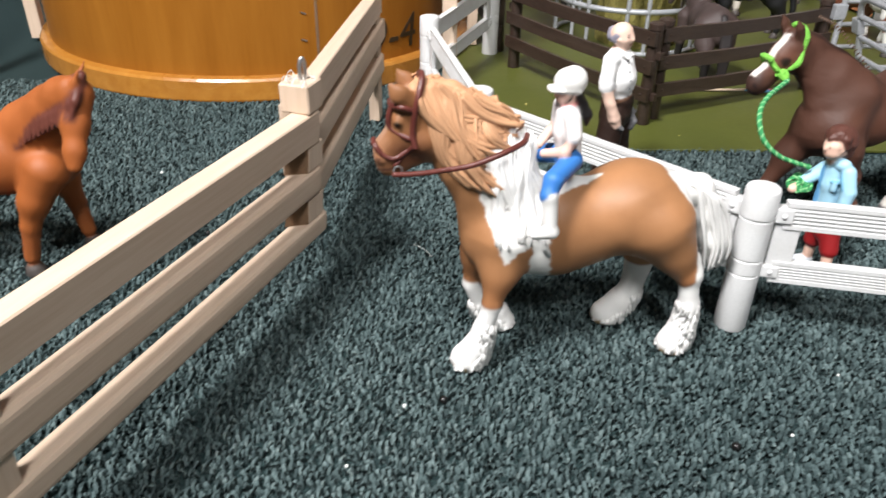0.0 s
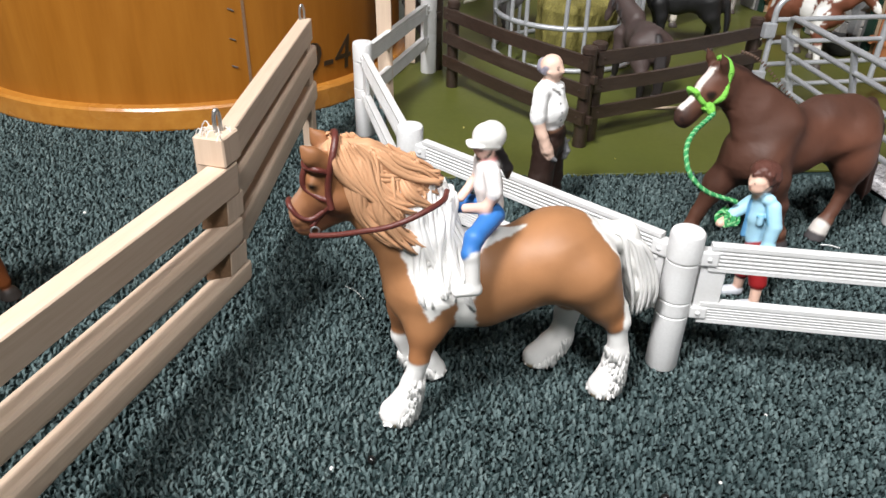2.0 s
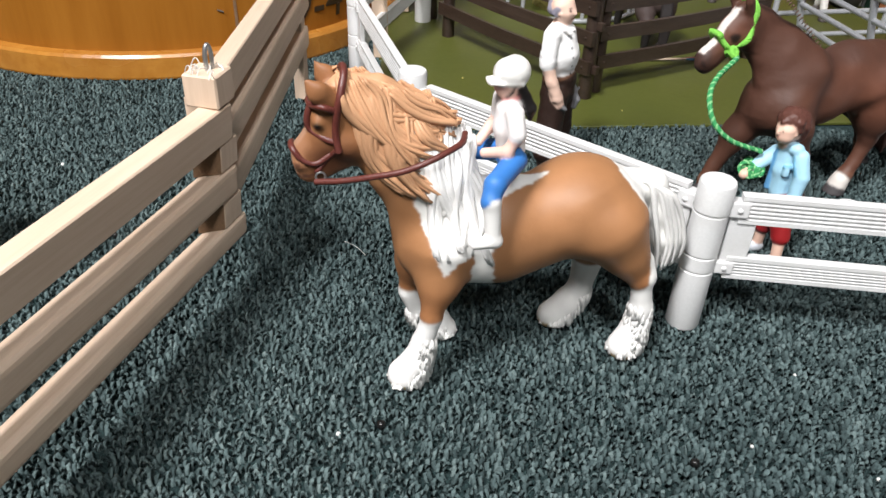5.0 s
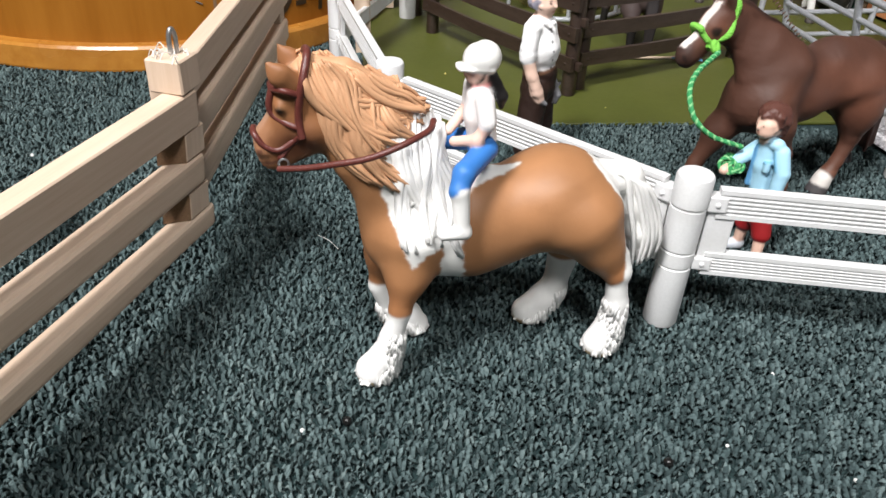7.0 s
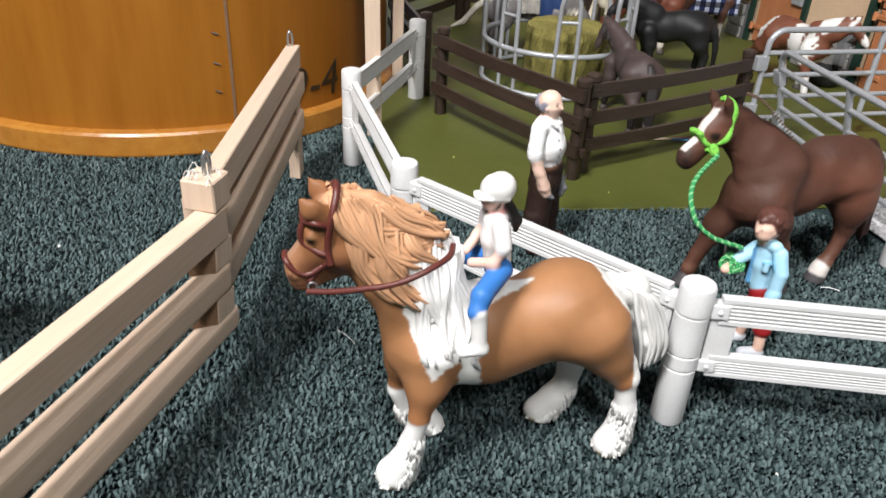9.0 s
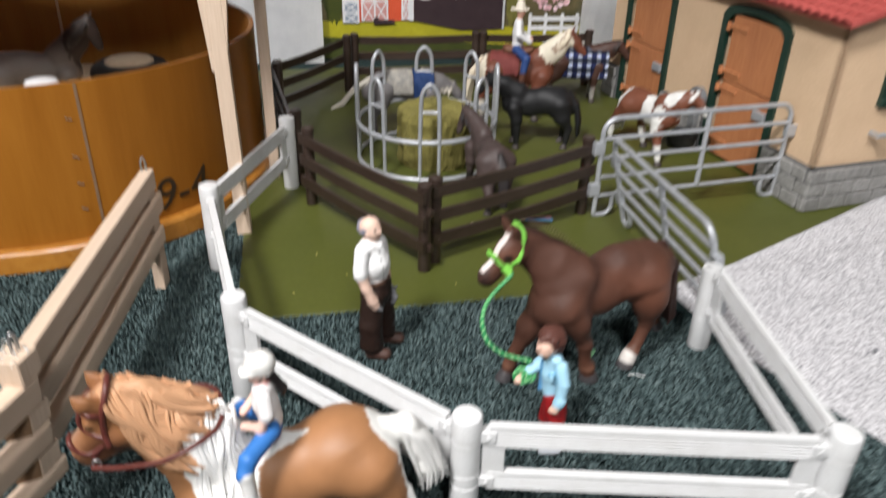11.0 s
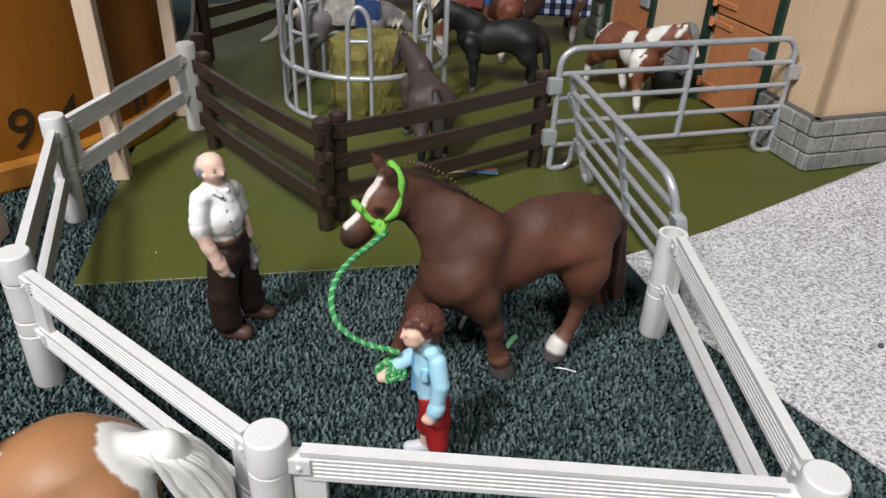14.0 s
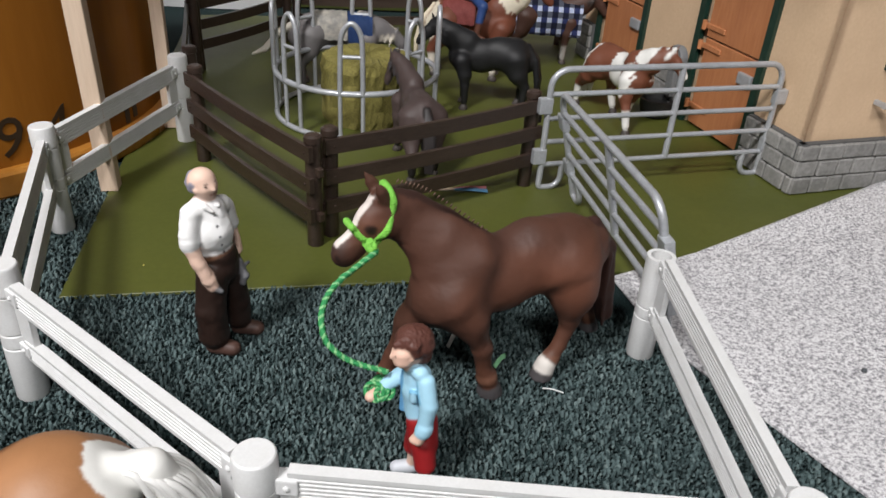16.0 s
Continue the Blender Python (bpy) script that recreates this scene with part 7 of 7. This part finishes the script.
def blanket(name, label, m, x0, x1, mat, low, r=0.0235):
    """A rug laid over a horse's back."""
    bm = bmesh.new()
    nx, na = 12, 16
    grid = []
    for i in range(nx + 1):
        x = x0 + (x1 - x0) * i / nx
        row = []
        for k in range(na + 1):
            u = -1 + 2 * k / na
            a = u * 1.5
            y, z = math.sin(a) * r * 0.86, 0.066 + math.cos(a) * r
            if abs(u) > 0.8:
                z -= (abs(u) - 0.8) / 0.2 * low
            row.append(bm.verts.new((x, y * (1 + 0.05 * math.sin(i * 1.3 + k)), z + 0.0006 * math.sin(i * 2.1))))
        grid.append(row)
    for i in range(nx):
        for k in range(na):
            bm.faces.new((grid[i][k], grid[i + 1][k], grid[i + 1][k + 1], grid[i][k + 1]))
    bmesh.ops.solidify(bm, geom=bm.faces[:], thickness=0.0012)
    return solo(name, bm, mat, label, "horse blanket", m, smooth=True)


blanket("horse_blanket", "navy and white plaid blanket over a toy horse", heading(0.425, 1.030, 0.98, -0.15) @ S((0.80,) * 3 + (1,)), -0.050, 0.050, PLAID, 0.026)
blanket("horse_blanket", "bright blue blanket over the grey toy pony", heading(0.190, 0.912, 0.98, 0.05) @ S((0.84,) * 3 + (1,)), 0.012, 0.040, BLUE, 0.012)
blanket("saddle_blanket", "crumpled cream and white cloth over the grey toy pony", heading(0.190, 0.912, 0.98, 0.05) @ S((0.84,) * 3 + (1,)), -0.026, 0.011, CREAM, 0.006, 0.0245)
blanket("saddle_blanket", "dusty red saddle blanket under the western rider", heading(0.330, 0.962, 0.97, -0.22) @ S((0.92,) * 3 + (1,)), -0.034, 0.004, REDCLOTH, 0.004)

# western rider
f = Clay({"hat": (0.66, 0.60, 0.50), "skin": (0.60, 0.34, 0.25), "shirt": (0.70, 0.70, 0.70), "jeans": (0.02, 0.05, 0.16), "boot": (0.10, 0.04, 0.025), "saddle": (0.13, 0.055, 0.03)}, blend=0.0015)
for s in (1, -1):
    f.limb("jeans", [(0.000, 0.007 * s, 0.0900, 0.0045), (0.010, 0.018 * s, 0.0840, 0.0042), (0.008, 0.021 * s, 0.0720, 0.0034)])
    f.limb("boot", [(0.008, 0.021 * s, 0.0700, 0.0032), (0.006, 0.022 * s, 0.0590, 0.0028), (0.013, 0.022 * s, 0.0570, 0.0020)])
    f.limb("shirt", [(0.000, 0.008 * s, 0.1160, 0.0036), (0.001, 0.011 * s, 0.1060, 0.0032), (0.012, 0.008 * s, 0.0990, 0.0026)])
    f.limb("skin", [(0.014, 0.006 * s, 0.0985, 0.0020)])
f.limb("saddle", [(-0.010, 0, 0.0895, 0.0050), (0.004, 0, 0.0870, 0.0055), (0.014, 0, 0.0900, 0.0040)], squash=1.6)
f.limb("shirt", [(0.000, 0, 0.0960, 0.0054), (0.000, 0, 0.1060, 0.0056), (0.000, 0, 0.1150, 0.0048)], squash=1.15)
f.limb("skin", [(0.001, 0, 0.1210, 0.0028), (0.002, 0, 0.1260, 0.0046)])
f.limb("hat", [(0.001, 0, 0.1310, 0.0052), (0.001, 0, 0.1345, 0.0040)], blend=0.0006)
f.limb("hat", [(0.009, 0, 0.1292, 0.0010), (0.001, 0, 0.1286, 0.0012), (-0.008, 0, 0.1292, 0.0010)], squash=6.0, blend=0.0006)
figure("rider_figure", f.build(0.0009, None, flat=False), VINYL, "toy western rider in pale hat and white shirt", "toy figure", heading(0.330, 0.962, 0.97, -0.22, -0.020) @ S((1.18,) * 3 + (1,)))

# ---- small things ----
def pebble(name, label, category, x, y, r, color, z=0.0, stretch=1.0, yaw=0.0, rough=0.4):
    bm = bmesh.new()
    bmesh.ops.create_icosphere(bm, subdivisions=2, radius=r)
    for v in bm.verts:
        v.co *= 1 + 0.12 * noise.noise(v.co * 900)
        v.co.x *= stretch
    mat = material(name + "_paint", color, tuple(min(1, c * 1.3) for c in color), 900, 90, rough, relief=0.1)
    return solo(name, bm, mat, label, category, pose(x, y, z + r * 0.7, 0, 0, yaw), smooth=True)


pebble("bead", "tiny shiny black bead lying on the carpet", "bead", 0.0535, 0.2690, 0.0019, (0.006, 0.006, 0.006), rough=0.2)
pebble("bead", "tiny shiny black bead lying on the carpet", "bead", 0.166, 0.2515, 0.0019, (0.006, 0.006, 0.006), rough=0.2)
for x, y, r in ((0.038, 0.265, 0.0009), (0.066, 0.372, 0.0007), (0.222, 0.298, 0.0007), (0.02, 0.232, 0.0007), (0.19, 0.26, 0.0007), (-0.10, 0.42, 0.0012), (-0.14, 0.47, 0.0010), (0.06, 0.41, 0.0007), (0.23, 0.245, 0.0008)):
    pebble("crumb", "tiny white crumb on the carpet", "crumb", x, y, r, (0.6, 0.6, 0.58))
pebble("crumb", "tiny dark crumb on the carpet", "crumb", -0.085, 0.395, 0.0014, (0.01, 0.01, 0.01))


def scrap(name, label, pts, r, color, flat=0.35):
    mat = material(name + "_fibre", color, tuple(min(1, c * 1.2) for c in color), 900, 90, 0.5, relief=0.1)
    return solo(name, tube(bmesh.new(), smooth_path(pts, 5), r, 6, False, flat), mat, label, "scrap", smooth=True)


scrap("thread_scrap", "short white thread lying on the carpet", [(0.030, 0.392, 0.0012), (0.036, 0.386, 0.0022), (0.041, 0.380, 0.0012)], 0.0004, (0.6, 0.6, 0.58))
scrap("paper_scrap", "torn sliver of white paper on the carpet", [(0.3095, 0.4435, 0.001), (0.3135, 0.4415, 0.0020), (0.3190, 0.4400, 0.001)], 0.0014, (0.55, 0.56, 0.56))
scrap("paper_scrap", "torn sliver of white paper on the carpet", [(0.264, 0.478, 0.001), (0.268, 0.487, 0.0022), (0.270, 0.494, 0.001)], 0.0013, (0.55, 0.56, 0.55))
scrap("leaf_scrap", "tiny pale green leaf scrap on the carpet", [(0.287, 0.461, 0.001), (0.291, 0.466, 0.0026), (0.294, 0.470, 0.001)], 0.0015, (0.20, 0.46, 0.24))

broom = thing("toy_broom", "tiny broom with pink and blue bristles on the board", "toy broom", pose(0.0, 0.0, 0.0008))
part("handle", tube(bmesh.new(), [(0.236, 0.6665, 0.0016), (0.287, 0.6690, 0.0024)], 0.0011, 8), PINE, broom, "thin wooden handle", True)
for i in range(16):
    k = i / 15 - 0.5
    col = ("pink_bristle", (0.48, 0.16, 0.17)) if k > 0.0 else ("blue_bristle", (0.08, 0.24, 0.42))
    mt = bpy.data.materials.get(col[0]) or material(col[0], col[1], tuple(c * 1.2 for c in col[1]), 900, 90, 0.6)
    part("bristle", tube(bmesh.new(), [(0.286, 0.669 + k * 0.002, 0.0024), (0.298, 0.6696 + k * 0.006, 0.0026), (0.311, 0.670 + k * 0.0085, 0.0018)], 0.0008, 5), mt, broom, smooth=True)

GREYPL = material("grey_plastic", (0.13, 0.135, 0.14), (0.20, 0.205, 0.21), 600, 60, 0.5, relief=0.2)
trough = thing("water_trough", "grey plastic waterer standing at the stable wall", "water trough", pose(0.503, 0.847, 0.001, 0, 0, 12))
part("basin", lathe(bmesh.new(), [(0.010, 0.0), (0.014, 0.002), (0.0165, 0.010), (0.0170, 0.018), (0.0150, 0.0185), (0.0140, 0.012), (0.004, 0.009)], 28), RUBBER, trough, "round black rubber bowl", True)
bm = lathe(bmesh.new(), [(0.004, -0.004), (0.012, -0.004), (0.013, 0.0), (0.012, 0.004), (0.002, 0.005)], 24)
part("back_plate", bm, GREYPL, trough, "round grey back plate", True).matrix_basis = pose(0.012, 0, 0.057, 0, 90, 0)
part("pipe", box(bmesh.new(), (0.008, -0.006, 0.020), (0.016, 0.006, 0.055), 0.002, 2), GREYPL, trough)

# inside the pen
tyre = thing("feed_tyre", "black toy tyre filled with feed in the pen", "toy tyre", pose(-0.112, 0.925, 0.060))
part("tread", tube(bmesh.new(), [(0.030 * math.cos(k * math.pi / 18), 0.030 * math.sin(k * math.pi / 18), 0.012) for k in range(36)], 0.012, 14, True), RUBBER, tyre, smooth=True)
part("feed", lathe(bmesh.new(), [(0.027, 0.010), (0.026, 0.024), (0.022, 0.027), (0.001, 0.0275)], 24), LITTER, tyre, "heap of pale feed", True)
cup = thing("white_cup", "small white plastic cup on the pen bedding", "cup", pose(-0.128, 0.725, 0.060))
part("bowl", lathe(bmesh.new(), [(0.010, 0.0), (0.013, 0.030), (0.014, 0.052), (0.0145, 0.056), (0.012, 0.060), (0.002, 0.061)], 24), WHITE, cup, smooth=True)

# beside the stable
BLUEPL = material("pale_blue_plastic", (0.22, 0.40, 0.58), (0.28, 0.47, 0.65), 600, 60, 0.4, relief=0.1)
stool = thing("toy_stool", "pale blue plastic toy stool with splayed legs", "toy stool", pose(0.713, 0.667, 0.001, 0, 0, 12))
part("seat", box(bmesh.new(), (-0.0105, -0.009, 0.024), (0.0105, 0.009, 0.031), 0.0018, 2), BLUEPL, stool, smooth=False)
for sx in (1, -1):
    part("side_panel", box(bmesh.new(), (sx * 0.0105 - 0.001, -0.007, 0.012), (sx * 0.0105 + 0.001, 0.007, 0.026), 0.0005, 1), BLUEPL, stool)
    for sy in (1, -1):
        part("leg", tube(bmesh.new(), [(sx * 0.0145, sy * 0.0105, 0.0), (sx * 0.0095, sy * 0.0075, 0.026)], [0.0026, 0.0030], 4), BLUEPL, stool)
shovel = thing("toy_shovel", "grey metal toy shovel leaning on the blue stool", "toy shovel", pose(0.713, 0.667, 0.033))
bm = bmesh.new()
rows = [[bm.verts.new((0.004 + 0.0045 * u, -0.002 + 0.002 * u * u, z)) for u in (-1, -0.5, 0, 0.5, 1)] for z in (0.0, 0.007, 0.014)]
for a, b in zip(rows, rows[1:]):
    for k in range(4):
        bm.faces.new((a[k], a[k + 1], b[k + 1], b[k]))
bmesh.ops.solidify(bm, geom=bm.faces[:], thickness=0.0008)
part("blade", bm, STEEL, shovel, "curved grey metal blade")
part("handle", tube(bmesh.new(), [(0.004, -0.001, 0.010), (0.007, 0.002, 0.034), (0.009, 0.004, 0.058)], 0.0017, 10), STEEL, shovel, "grey tube handle", True)
part("grip", tube(bmesh.new(), [(0.004, 0.004, 0.060), (0.015, 0.004, 0.060)], 0.0018, 8), RUBBER, shovel, "black cross grip", True)

# hanging cord in the pen
solo("hanging_cord", tube(bmesh.new(), smooth_path([(-0.1965, 0.985, 0.148), (-0.1960, 0.982, 0.120), (-0.1950, 0.975, 0.061)], 6), 0.0016, 8), PINE, "thin pale cord hanging inside the plywood pen", "cord", smooth=True)
for x, y, r in ((0.10, 0.62, 0.0007), (0.125, 0.585, 0.0006), (0.19, 0.60, 0.0006), (0.085, 0.56, 0.0006), (0.21, 0.565, 0.0005), (0.40, 0.62, 0.0006), (0.36, 0.70, 0.0006)):
    pebble("crumb", "tiny yellow crumb on the green board", "crumb", x, y, r, (0.45, 0.38, 0.12), z=0.0008)
pebble("pebble", "small dark grey pebble on the gravel sheet", "pebble", 0.487, 0.452, 0.0016, (0.05, 0.055, 0.06), z=0.0024)
for x, y, r in ((-0.085, 0.955, 0.004), (-0.070, 0.940, 0.003), (-0.055, 0.965, 0.0035)):
    pebble("dark_pebble", "small dark lump on the pen bedding", "pebble", x, y, r, (0.02, 0.014, 0.01), z=0.060)
